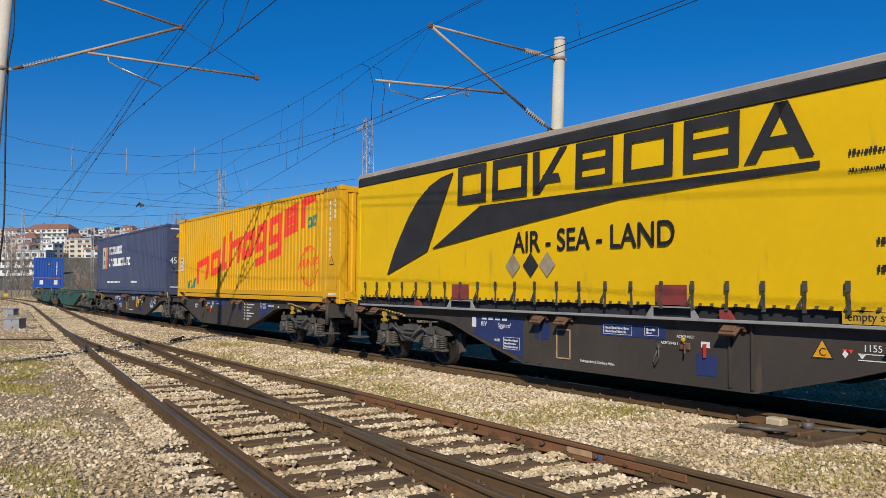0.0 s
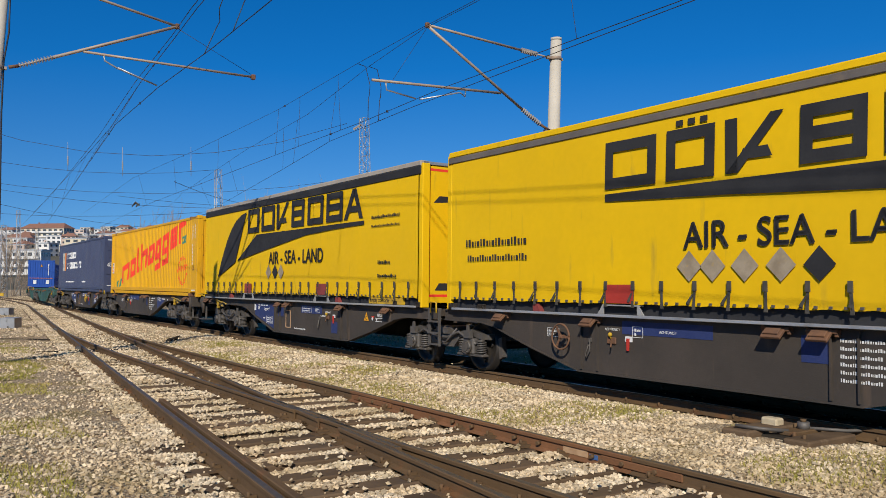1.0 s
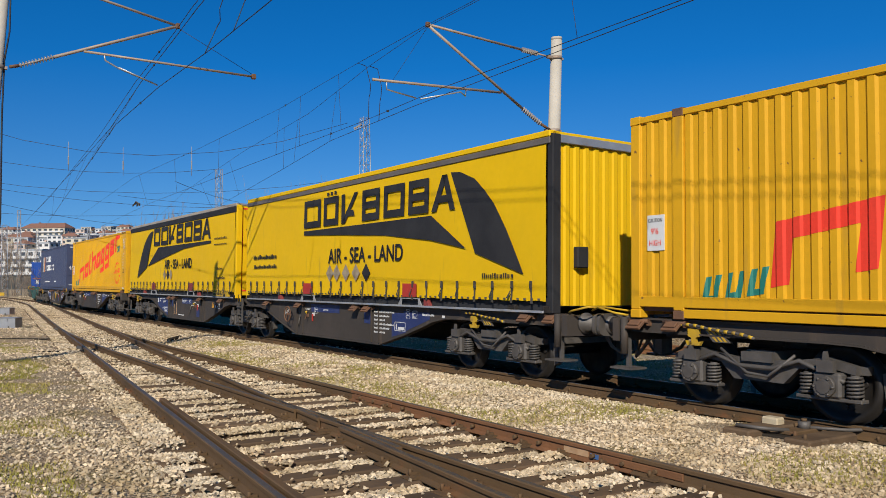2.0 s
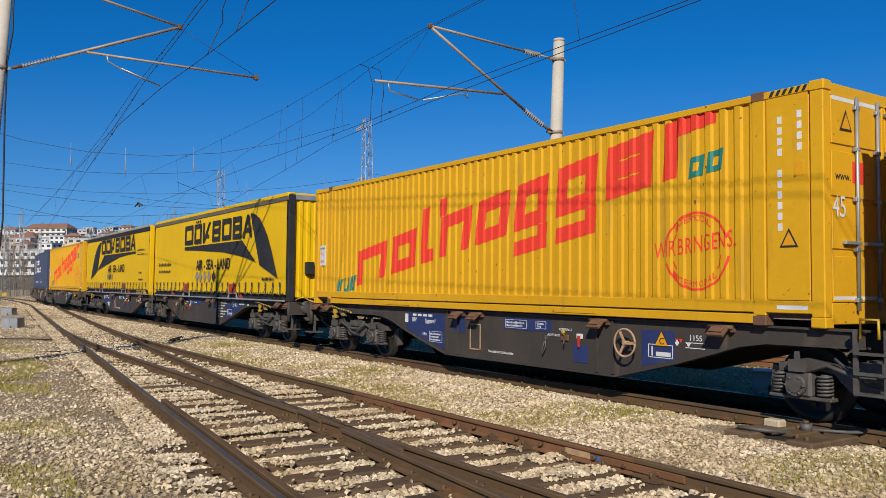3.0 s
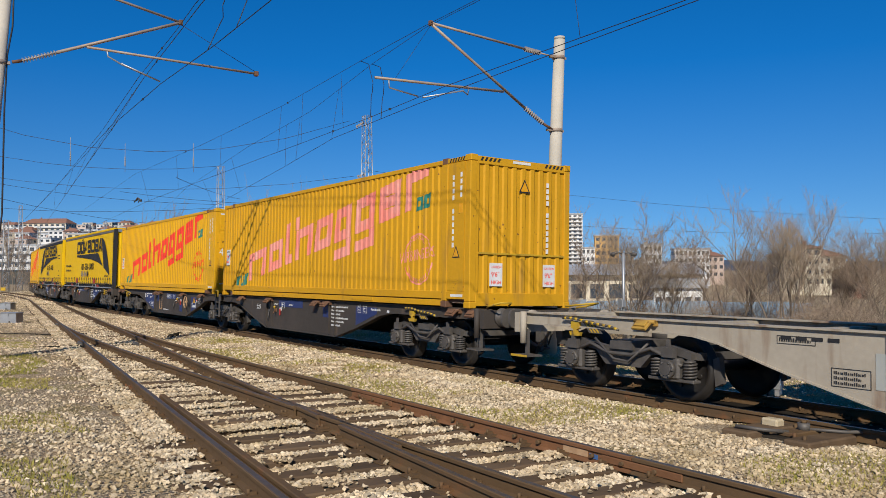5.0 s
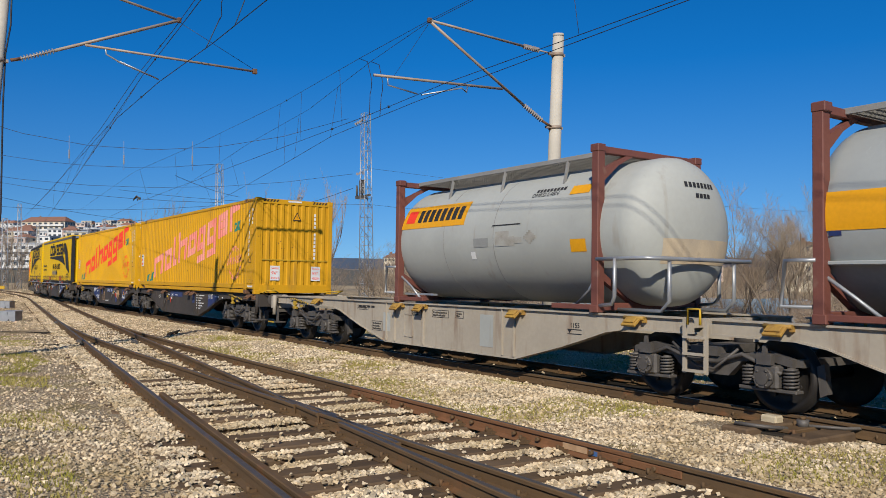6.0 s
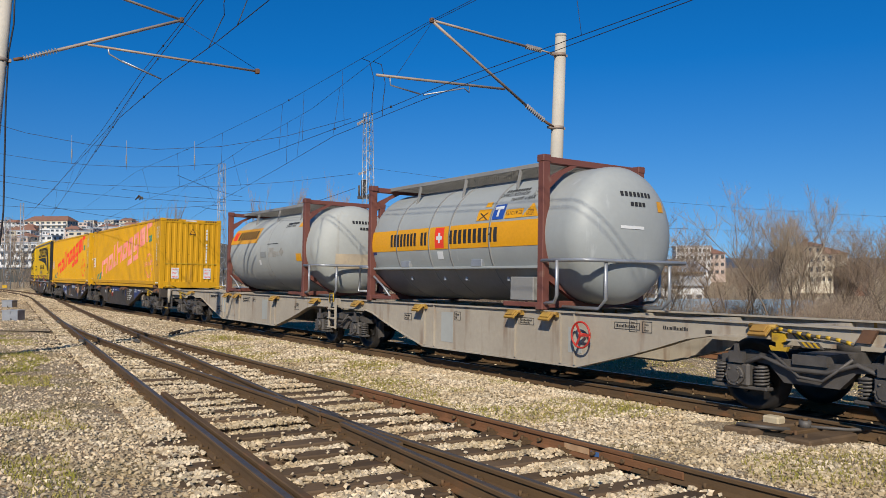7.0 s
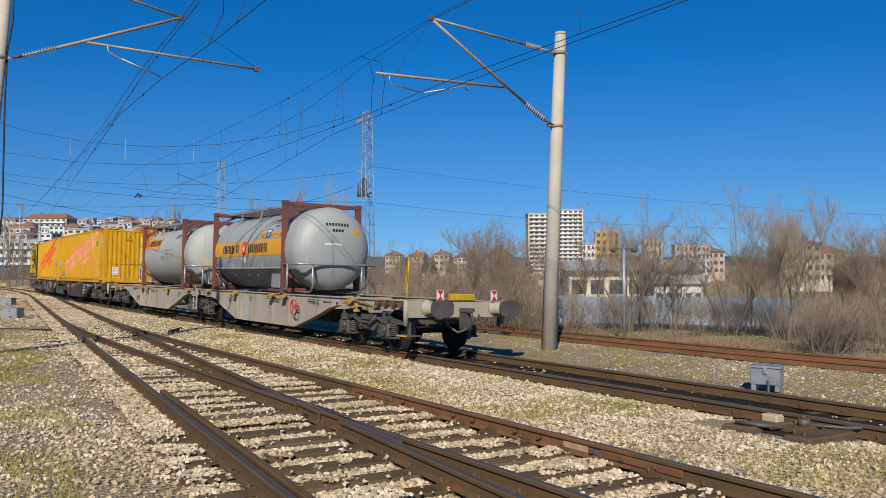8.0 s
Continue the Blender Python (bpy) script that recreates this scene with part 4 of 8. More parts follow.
def frame_shape(form, x0, x1, z0, z1, t, slope, slant, y, prof, breaks, sides="lrtb"):
    """A hollow block, sheared along a rising line: the plain stand-in of one emblem letter."""
    m = lambda x, z: (x + slant * (z - z0), z + slope * (x))
    quads = {"l": (x0, x0 + t, z0, z1), "r": (x1 - t, x1, z0, z1), "t": (x0, x1, z1 - t, z1), "b": (x0, x1, z0, z0 + t), "m": (x0, x1, (z0 + z1 - t) / 2, (z0 + z1 + t) / 2)}
    for s in sides:
        a, b, c, d = quads[s]
        if s in "tbm":
            a, b = (a + t if "l" in sides else a), (b - t if "r" in sides else b)
        paint(form, [m(a, c), m(b, c), m(b, d), m(a, d)], y, prof, breaks)
    return form


def corner_castings(box, length, height, material, width=2.5, xs=None):
    for x in xs or (-length / 2 + 0.09, length / 2 - 0.09):
        for y in (-width / 2 + 0.08, width / 2 - 0.08):
            for z in (0.06, height - 0.06):
                f = Form().box(x - 0.095, x + 0.095, y - 0.085, y + 0.085, z - 0.062, z + 0.062, bevel=0.012)
                part("corner_casting", f, material, box)


def hazard_strip(box, x0, x1, y, z, axis="x", n=6):
    for i in range(n):
        a = x0 + (x1 - x0) * (i + 0.15) / n
        b = x0 + (x1 - x0) * (i + 0.65) / n
        f = Form()
        if axis == "x":
            f.prism([(a, z), (b, z), (b + 0.04, z + 0.07), (a + 0.04, z + 0.07)], y, y + 0.002)
        else:
            f.prism([(a, z), (b, z), (b + 0.04, z + 0.07), (a + 0.04, z + 0.07)], y - 0.002, y, "x")
        part("hazard_mark", f, BLACK, box)


def number_row(box, spots):
    """An upright row of white bars, one for each character."""
    for spot_box in spots:
        part("number_bar", Form().box(*spot_box), WHITE_PRINT, box)


def warning_sign(box, x, z, y, size=0.2, axis="x"):
    f = Form()
    tri = [(-size / 2, 0), (size / 2, 0), (0, size * 0.95)]
    inn = [(a * 0.72, b * 0.72 + size * 0.09) for a, b in tri]
    if axis == "x":
        part("warning_sign", Form().prism([(x + a, z + b) for a, b in tri], y - 0.004, y), BLACK, box, "triangular warning sign")
        part("sign_face", Form().prism([(x + a, z + b) for a, b in inn], y - 0.007, y - 0.0045), AMBER, box)
    else:
        part("warning_sign", Form().prism([(x + a, z + b) for a, b in tri], y, y + 0.004, "x"), BLACK, box, "triangular warning sign")
        part("sign_face", Form().prism([(x + a, z + b) for a, b in inn], y + 0.0045, y + 0.007, "x"), AMBER, box)


def steel_box(off_right, paint_mat, label, doors=False, length=13.716, height=2.896, castings=None):
    """A corrugated 45-foot steel container, its rear end at off_right along the train."""
    L, W, H = length, 2.5, height
    c = thing("shipping_container", label, "container", "steel containers")
    for s in (-1, 1):
        f = Form()
        wavy(f, -L / 2 + 0.16, L / 2 - 0.16, 0.30, H - 0.10, s * (W / 2 - 0.012), s)
        part("side_wall", f, paint_mat, c)
        g = Form()
        y0, y1 = sorted((s * W / 2, s * (W / 2 - 0.07)))
        g.box(-L / 2 + 0.16, L / 2 - 0.16, y0, y1, 0.16, 0.31, bevel=0.008)
        g.box(-L / 2 + 0.9, L / 2 - 0.9, y0, y1, 0.02, 0.14, bevel=0.008)
        part("bottom_rail", g, paint_mat, c)
        part("top_rail", Form().box(-L / 2 + 0.16, L / 2 - 0.16, y0, y1, H - 0.11, H - 0.02, bevel=0.008), paint_mat, c)
        for xp in (-2.7, 2.7):
            part("fork_pocket", Form().box(xp - 0.5, xp + 0.5, *sorted((s * W / 2, s * (W / 2 + 0.012))), 0.05, 0.13, bevel=0.005), paint_mat, c)
        for x in (-L / 2 + 0.09, L / 2 - 0.09):
            part("corner_post", Form().box(x - 0.085, x + 0.085, *sorted((s * W / 2, s * (W / 2 - 0.15))), 0.12, H - 0.12, bevel=0.012), paint_mat, c)
        for x in (-L / 2 + 0.86, L / 2 - 0.86):
            part("lifting_post", Form().box(x - 0.09, x + 0.09, *sorted((s * (W / 2 + 0.002), s * (W / 2 - 0.1))), 0.12, H - 0.02, bevel=0.012), paint_mat, c)
    f = Form()
    wavy(f, -W / 2 + 0.14, W / 2 - 0.14, 0.28, H - 0.16, -L / 2 + 0.02, -1, axis="y")
    part("front_wall", f, paint_mat, c)
    e = L / 2
    if doors:
        for k in (-1, 1):
            leaf = part("door", Form().box(e - 0.05, e - 0.012, k * 0.6 - 0.545, k * 0.6 + 0.545, 0.22, H - 0.16, bevel=0.01), paint_mat, c, "steel door leaf with pressed panels")
            for z in (0.30, 0.92, 1.54, 2.16):
                part("pressed_panel", Form().box(e - 0.012, e + 0.004, k * 0.6 - 0.50, k * 0.6 + 0.50, z, z + 0.54, bevel=0.008), paint_mat, leaf)
        for y in (-0.60, -0.13, 0.13, 0.60):
            bar = part("locking_bar", Form().cyl((e + 0.035, y, 0.2), (e + 0.035, y, H - 0.14), 0.022, 8), GALV, c, "galvanised door locking bar")
            part("bar_handle", Form().box(e, e + 0.06, *sorted((y - math.copysign(0.05, y), y + math.copysign(0.30, y))), 0.98, 1.02, bevel=0.005), GALV, bar)
            for z in (0.3, 0.9, 1.5, 2.1, 2.6):
                part("keeper", Form().box(e, e + 0.05, y - 0.05, y + 0.05, z, z + 0.05, bevel=0.005), GALV, bar)
        for z0, z1 in ((H - 0.22, H - 0.17), (0.33, 0.37)):
            part("white_stripe", Form().box(e - 0.011, e + 0.006, -1.08, -0.12, z0, z1), WHITE_PRINT, c)
        part("emblem_block", Form().box(e + 0.004, e + 0.008, -0.66, -0.40, 1.72, 1.98), RED_PRINT, c)
        words("www.", 0.14, 0, 1.74, 0, BLACK, c, turn=Matrix.Translation((e + 0.008, -1.03, 0)) @ Matrix.Rotation(radians(90), 4, "Z"))
        warning_sign(c, -0.80, 2.33, e + 0.008, 0.26, "y")
        words("45", 0.36, 0, 1.30, 0, WHITE_PRINT, c, squash=0.8, turn=Matrix.Translation((e + 0.012, -1.10, 0)) @ Matrix.Rotation(radians(90), 4, "Z"))
    else:
        f = Form()
        wavy(f, -W / 2 + 0.14, W / 2 - 0.14, 0.28, H - 0.16, e - 0.014, 1, axis="y")
        part("end_wall", f, paint_mat, c)
    for x in (-e + 0.05, e - 0.05):
        part("end_header", Form().box(x - 0.045, x + 0.045, -W / 2 + 0.15, W / 2 - 0.15, H - 0.17, H - 0.02, bevel=0.008), paint_mat, c)
        part("end_sill", Form().box(x - 0.045, x + 0.045, -W / 2 + 0.15, W / 2 - 0.15, 0.04, 0.29, bevel=0.008), paint_mat, c)
    f = Form()
    n = 60
    for i in range(n):
        x = -e + 0.1 + (L - 0.2) * i / n
        f.box(x, x + (L - 0.2) / n * 0.5, -W / 2 + 0.06, W / 2 - 0.06, H - 0.06, H - 0.015)
        f.box(x + (L - 0.2) / n * 0.5, x + (L - 0.2) / n, -W / 2 + 0.06, W / 2 - 0.06, H - 0.06, H - 0.032)
    part("roof", f, paint_mat, c)
    part("floor", Form().box(-e + 0.1, e - 0.1, -W / 2 + 0.08, W / 2 - 0.08, 0.10, 0.16), RUST, c)
    corner_castings(c, L, H, castings or paint_mat, W)
    corner_castings(c, L, H, castings or RUST, W + 0.006, (-L / 2 + 0.86, L / 2 - 0.86))
    ride(c, off_right - L / 2, 1.147)
    return c


def painted_words(form, text, x, z, width, height, slope, y, prof=PROF, breaks=BREAKS):
    """Lettering that follows the corrugation: starts at x, z, fills the width, rises by the slope."""
    cu = bpy.data.curves.new("lettering", "FONT")
    cu.body, cu.resolution_u = text, 3
    ob = bpy.data.objects.new("lettering", cu)
    scene.collection.objects.link(ob)
    me = bpy.data.meshes.new_from_object(ob.evaluated_get(bpy.context.evaluated_depsgraph_get()))
    bpy.data.objects.remove(ob)
    xs = [q.co.x for q in me.vertices]
    lo, hi = min(xs), max(xs)
    top = max(q.co.y for q in me.vertices)
    for face in me.polygons:
        pts = []
        for i in face.vertices:
            a, b = (me.vertices[i].co.x - lo) / (hi - lo) * width, me.vertices[i].co.y / max(top, 0.3) * height
            pts.append((x + a, z + b + slope * a))
        paint(form, pts, y, prof, breaks)
    bpy.data.meshes.remove(me)


def emblem_rising(c, print_mat, y=-1.238):
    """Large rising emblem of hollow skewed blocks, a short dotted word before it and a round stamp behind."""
    f = Form()
    SL = 0.235
    # x from the box's middle; block heights in metres
    spec = [(-4.62, -3.30, 0.0, 0.80, "lrt"), (-3.05, -2.05, 0.0, 0.80, "lrtb"), (-1.85, -1.40, 0.0, 1.12, "lb"), (-1.15, -0.15, 0.0, 0.80, "lrt"), (-1.15, -0.90, 0.8, 1.15, "l"),
            (0.05, 0.98, 0.0, 0.80, "lrtb"), (1.18, 2.02, 0.0, 0.80, "lrtb"), (1.18, 1.77, -0.42, -0.17, "b"), (1.77, 2.02, -0.42, 0.0, "r"), (2.25, 3.15, 0.0, 0.80, "lrtb"), (2.25, 2.90, -0.42, -0.17, "b"), (2.90, 3.15, -0.42, 0.0, "r"),
            (3.35, 4.25, 0.0, 0.80, "lrtmb"), (4.45, 4.70, 0.0, 0.80, "l"), (4.70, 5.35, 0.55, 0.80, "t")]
    for x0, x1, z0, z1, sd in spec:
        h = Form()
        frame_shape(h, x0, x1, z0 + 1.20, z1 + 1.20, 0.25, 0.165, 0.10, y, PROF, BREAKS, sd)
        part("emblem_block", h, print_mat, c, "skewed block of the large rising emblem")
    for x in (-5.50, -5.16, -4.82):
        g = Form()
        frame_shape(g, x - 0.12, x + 0.12, 1.02, 1.36, 0.08, 0.14, 0.2, y, PROF, BREAKS, "lrb")
        part("small_emblem", g, GREEN_PRINT, c, "small green block beside the emblem")
    for x in (5.02, 5.33):
        g = Form()
        frame_shape(g, x - 0.12, x + 0.12, 1.24, 1.52, 0.08, 0.14, 0.12, y, PROF, BREAKS, "lrtb")
        part("small_emblem", g, GREEN_PRINT, c, "small green block beside the emblem")
    h = Form()
    cx, cz = 5.03, 0.95
    for k in range(40):
        for ra, rb in ((0.50, 0.53), (0.40, 0.42)):
            if k % 20 in (0, 1, 19) or (ra < 0.45 and k % 20 not in (2, 3, 16, 17, 18)):
                continue
            a, b = 2 * math.pi * k / 40, 2 * math.pi * (k + 1) / 40
            paint(h, [(cx + ra * math.cos(a), cz + ra * math.sin(a)), (cx + rb * math.cos(a), cz + rb * math.sin(a)), (cx + rb * math.cos(b), cz + rb * math.sin(b)), (cx + ra * math.cos(b), cz + ra * math.sin(b))], y)
    painted_words(h, "WIR BRINGENS..", 4.33, 0.86, 1.34, 0.22, 0.105, y)
    for text, r, start, way in (("INTERMODAL", 0.405, 142, -1), ("INTERMODAL", 0.485, 222, 1)):
        for n, letter in enumerate(text):
            a = radians(start + way * n * 9.5)
            tilt = a - math.pi / 2 if way < 0 else a + math.pi / 2
            painted_words(h, letter, cx + r * math.cos(a) - 0.03, cz + r * math.sin(a), 0.06, 0.085, math.tan(tilt) * 0.9, y)
    part("stamp", h, print_mat, c, "round stamp print")


def box_markings(c, end_marks=True, white="bars"):
    e = 13.716 / 2
    number_row(c, [(e - 0.595, e - 0.535, -1.252, -1.2495, 2.45 - i * 0.13, 2.54 - i * 0.13) for i in range(11) if i != 4])
    number_row(c, [(e - 0.335, e - 0.275, -1.252, -1.2495, 2.49 - i * 0.13, 2.58 - i * 0.13) for i in range(4)])
    part("size_plate", Form().box(e - 0.37, e - 0.25, -1.253, -1.2495, 1.80, 1.98, bevel=0.001), AMBER, c, "small yellow size plate")
    back = Form().box(e - 0.74, e - 0.2, -1.249, -1.235, 0.32, 2.78)
    part("number_panel", back, c.children[0].data.materials[0], c)
    warning_sign(c, e - 0.45, 0.95, -1.252, 0.24)
    hazard_strip(c, e - 0.72, e - 0.2, -1.2525, 2.80)
    part("maker_mark", Form().box(e - 0.62, e - 0.22, -1.2525, -1.2495, 0.205, 0.255), WHITE_PRINT, c)
    part("caution_plate", Form().box(-e + 0.32, -e + 0.62, -1.250, -1.236, 0.95, 1.45), WHITE_PRINT, c, "white caution plate")
    words("CAUTION", 0.075, -e + 0.335, 1.35, -1.2515, BLACK, c, squash=0.75)
    words("9'6", 0.12, -e + 0.38, 1.18, -1.2515, RED_PRINT, c)
    words("HIGH", 0.11, -e + 0.35, 1.02, -1.2515, RED_PRINT, c, squash=0.8)
    if end_marks:
        t = Matrix.Translation((e + 0.006, 0, 0)) @ Matrix.Rotation(radians(90), 4, "Z")
        for y in (-0.78, 0.55):
            part("caution_plate", Form().box(e - 0.012, e + 0.002, y, y + 0.30, 0.42, 0.86), WHITE_PRINT, c, "white caution plate")
            words("CAUTION", 0.07, 0, 0.76, 0, RED_PRINT, c, squash=0.8, turn=Matrix.Translation((e + 0.004, y + 0.02, 0)) @ Matrix.Rotation(radians(90), 4, "Z"))
            words("9'6\"", 0.13, 0, 0.60, 0, RED_PRINT, c, turn=Matrix.Translation((e + 0.004, y + 0.03, 0)) @ Matrix.Rotation(radians(90), 4, "Z"))
            words("HIGH", 0.10, 0, 0.46, 0, RED_PRINT, c, turn=Matrix.Translation((e + 0.004, y + 0.03, 0)) @ Matrix.Rotation(radians(90), 4, "Z"))
        part("belt", Form().box(e - 0.012, e + 0.003, -1.05, 1.1, 1.02, 1.055), YELLOW_STEEL, c, "yellow marking belt")
        warning_sign(c, 0.05, 2.25, e - 0.005, 0.28, "y")
        number_row(c, [(e - 0.012, e - 0.004, 0.62, 0.68, 2.4 - i * 0.12, 2.49 - i * 0.12) for i in range(12) if i != 4])
        hazard_strip(c, -1.05, -0.55, e + 0.001, 2.79, "y", 5)
        hazard_strip(c, 0.55, 1.05, e + 0.001, 2.79, "y", 5)
        part("maker_mark", Form().box(e - 0.002, e + 0.003, -0.25, 0.2, 2.80, 2.85), WHITE_PRINT, c)


SCUFFED = surf("scuffed_placard", (0.34, 0.28, 0.20), (0.24, 0.19, 0.13), 6, 0.8, dirt=(0.45, 0.30, 0.07), dirt_amount=0.45, dirt_scale=7, bump=0.1, spec=0.1)


def glyphs(form, x0, x1, z, h, y):
    """A row of short plain bars where small writing stands."""
    x, i = x0, 0
    while x < x1:
        w = h * (0.30, 0.5, 0.42, 0.22, 0.55)[i % 5]
        form.box(x, x + w, y - 0.002, y, z, z + h * (1.0, 0.72, 0.72, 1.0, 0.72)[(i * 3) % 5])
        x += w + h * 0.28
        i += 1


FLANGE = surf("dull_grey_flange_paint", (0.30, 0.30, 0.295), (0.24, 0.24, 0.235), 1.5, 0.55, dirt=(0.12, 0.10, 0.085), dirt_amount=0.3, dirt_scale=3, bump=0.1)
ROOF_EDGE = surf("torn_roof_edge", (0.36, 0.32, 0.27), (0.27, 0.24, 0.21), 0.9, 0.7, dirt=(0.62, 0.61, 0.58), dirt_amount=0.32, dirt_scale=1.2, bump=0.3, bump_scale=12)


GREY_RAIL = surf("dull_brown_grey_rail", (0.15, 0.13, 0.115), (0.11, 0.095, 0.085), 1.5, 0.6, dirt=(0.2, 0.15, 0.1), dirt_amount=0.3, dirt_scale=3, bump=0.1)


def curtain_box(off_right, label, flip=False, cap=BLACK, rear="plate"):
    """A curtain-sided 45-foot swap body: tarpaulin side with buckles along the hem."""
    L, W, H = 13.72, 2.5, 3.01
    e = L / 2
    c = thing("curtain_sided_container", label, "container", "curtain-sided containers")
    for s in (-1, 1):
        f = Form()
        nx, nz = 96, 14
        z0, z1 = 0.195, H - (0.215 if flip else 0.275)
        vs = []
        for i in range(nx + 1):
            x = -e + 0.10 + (L - 0.2) * i / nx
            for j in range(nz + 1):
                z = z0 + (z1 - z0) * j / nz
                pull = 0.02 * math.exp(-((z - z0) / 0.25)) * math.cos(2 * math.pi * x / 0.52)
                y = W / 2 + 0.004 + 0.014 * noise.noise((x * 0.5, z * 0.9, 2.0 + off_right)) * min(1, (z1 - z) * 4) + pull * 0.5
                zz = z - (0.008 * math.cos(2 * math.pi * x / 0.52) if j == 0 else 0)
                vs.append((x, s * y, zz))
        f.add(vs, [(i * (nz + 1) + j, (i + 1) * (nz + 1) + j, (i + 1) * (nz + 1) + j + 1, i * (nz + 1) + j + 1) for i in range(nx) for j in range(nz)], True)
        part("curtain", f, CURTAIN, c, "yellow tarpaulin curtain")
        part("side_rail", Form().box(-e, e, *sorted((s * 1.17, s * 1.08)), 0.0, 0.24, bevel=0.006), BLACK, c, "dark recessed side rail")
        part("lower_flange", Form().box(-e + 0.15, e - 0.15, *sorted((s * 1.285, s * 1.17)), -0.004, 0.036, bevel=0.006), SILVER if flip else FLANGE, c, "grey steel lower flange")
        part("top_rail", Form().box(-e, e, *sorted((s * 1.278, s * 1.15)), H - (0.225 if flip else 0.285), H - 0.115, bevel=0.01), cap, c)
        part("roof_edge", Form().box(-e, e, *sorted((s * 1.27, s * 1.05)), H - 0.115, H, bevel=0.02), CURTAIN if flip else ROOF_EDGE, c, "weathered roof edge")
        if s < 0:
            n = 25
            for i in range(n):
                x = -e + 0.42 + (L - 0.84) * i / (n - 1)
                lean = random.uniform(-0.02, 0.02)
                b = Form()
                b.prism([(x - 0.018, 0.19), (x + 0.018, 0.19), (x + 0.02 + lean, 0.46), (x - 0.02 + lean, 0.46)], -1.292, -1.286)
                b.prism([(x - 0.03 + lean, 0.40), (x + 0.03 + lean, 0.40), (x + 0.027 + lean, 0.53), (x - 0.027 + lean, 0.53)], -1.304, -1.284)
                b.prism([(x - 0.027, 0.15), (x + 0.027, 0.15), (x + 0.015, 0.25), (x - 0.015, 0.25)], -1.300, -1.286)
                if i % 3:
                    b.prism([(x - 0.01, 0.36), (x + 0.012, 0.36), (x - 0.03 - 2 * lean, 0.22), (x - 0.075 - 2 * lean, 0.24)], -1.312, -1.307)
                part("buckle_strap", b, WEBBING, c, "dark grey buckle strap on the hem")
            ey = Form()
            for i in range(74):
                x = -e + 0.25 + (L - 0.5) * i / 73
                ey.box(x - 0.018, x + 0.018, -1.292, -1.268, 0.207, 0.240)
            tagged(part("eyelet", ey, IRON, c), kind="stuff")
            for x in ((-2.70, 2.32) if not flip else (-2.40, 2.57)):
                part("red_reflector", Form().box(x - 0.27, x + 0.27, -1.294, -1.284, 0.205, 0.48), RED_SHEET if flip else MAROON, c, "worn red square on the curtain")
                q = Form().prism([(x - 0.36, 0.165), (x + 0.36, 0.165), (x + 0.36, 0.185), (x - 0.36, 0.185)], -1.282, -1.15)
                for k in (-1, 1):
                    q.prism([(x + k * 0.36, 0.165), (x + k * 0.33, 0.165), (x + k * 0.33, 0.036), (x + k * 0.46, 0.036)], -1.282, -1.262)
                part("gusset_frame", q, FLANGE, c, "grey steel gusset on the flange")
            for x in (-4.3, 3.15):
                q = Form().prism([(x - 0.05, 0.036), (x + 0.13, 0.036), (x + 0.05, 0.16), (x - 0.05, 0.16)], -1.275, -1.18)
                part("lashing_lug", q, MAROON, c, "faded red lashing lug")
    for x in (-e, e):
        for y in (-1.16, 1.16):
            f = Form().box(x - 0.06 if x < 0 else x - 0.08, x + 0.08 if x < 0 else x + 0.06, y - 0.09, y + 0.09, 0.0, H - 0.06, bevel=0.012)
            part("corner_post", f, BLACK if rear == "doors" and x > 0 else CURTAIN, c)
    part("roof", Form().box(-e, e, -1.2, 1.2, H - 0.08, H - 0.01, bevel=0.01), CURTAIN if flip else GALV, c)
    part("front_wall", Form().box(-e + 0.0, -e + 0.05, -1.1, 1.1, 0.1, H - 0.1), CURTAIN, c)
    if rear == "doors":
        f = Form()
        wavy(f, -1.08, 1.08, 0.12, H - 0.2, e - 0.01, 1, axis="y")
        part("end_wall", f, CURTAIN, c)
        part("junction_box", Form().box(e, e + 0.12, -0.75, -0.5, 0.75, 1.1, bevel=0.015), BLACK, c, "black box on the end wall")
        part("header", Form().box(e - 0.02, e + 0.03, -1.2, 1.2, H - 0.2, H - 0.06, bevel=0.01), GALV, c)
    else:
        part("end_wall", Form().box(e - 0.05, e, -1.1, 1.1, 0.1, H - 0.1), CURTAIN, c)
        f = Form()
        for a, b, lo, hi in ((-1.08, 1.08, 0.22, 0.27), (-1.08, 1.08, H - 0.2, H - 0.15), (-1.08, -1.03, 0.22, H - 0.15), (1.03, 1.08, 0.22, H - 0.15)):
            f.box(e, e + 0.004, a, b, lo, hi)
        part("red_border", f, RED_PRINT, c)
        part("dark_emblem", Form().prism([(-0.9, 0.35), (-0.35, 0.35), (-0.55, 0.5), (-0.8, 0.5)], e, e + 0.004, "x"), BLACK, c)
        part("dark_emblem", Form().prism([(-0.95, 2.15), (-0.3, 2.2), (-0.3, 2.3), (-0.8, 2.3)], e, e + 0.004, "x"), BLACK, c)
    part("floor", Form().box(-e + 0.05, e - 0.05, -1.15, 1.15, 0.1, 0.22), FRAME_DARK, c)
    corner_castings(c, L, 0.12, FRAME_DARK, 2.5, (-e + 1.0, -e + 0.09, e - 1.0, e - 0.09))
    # the printed side: fin, sweep, a row of hollow blocks, the slogan
    Y = -1.2795
    f = Form()
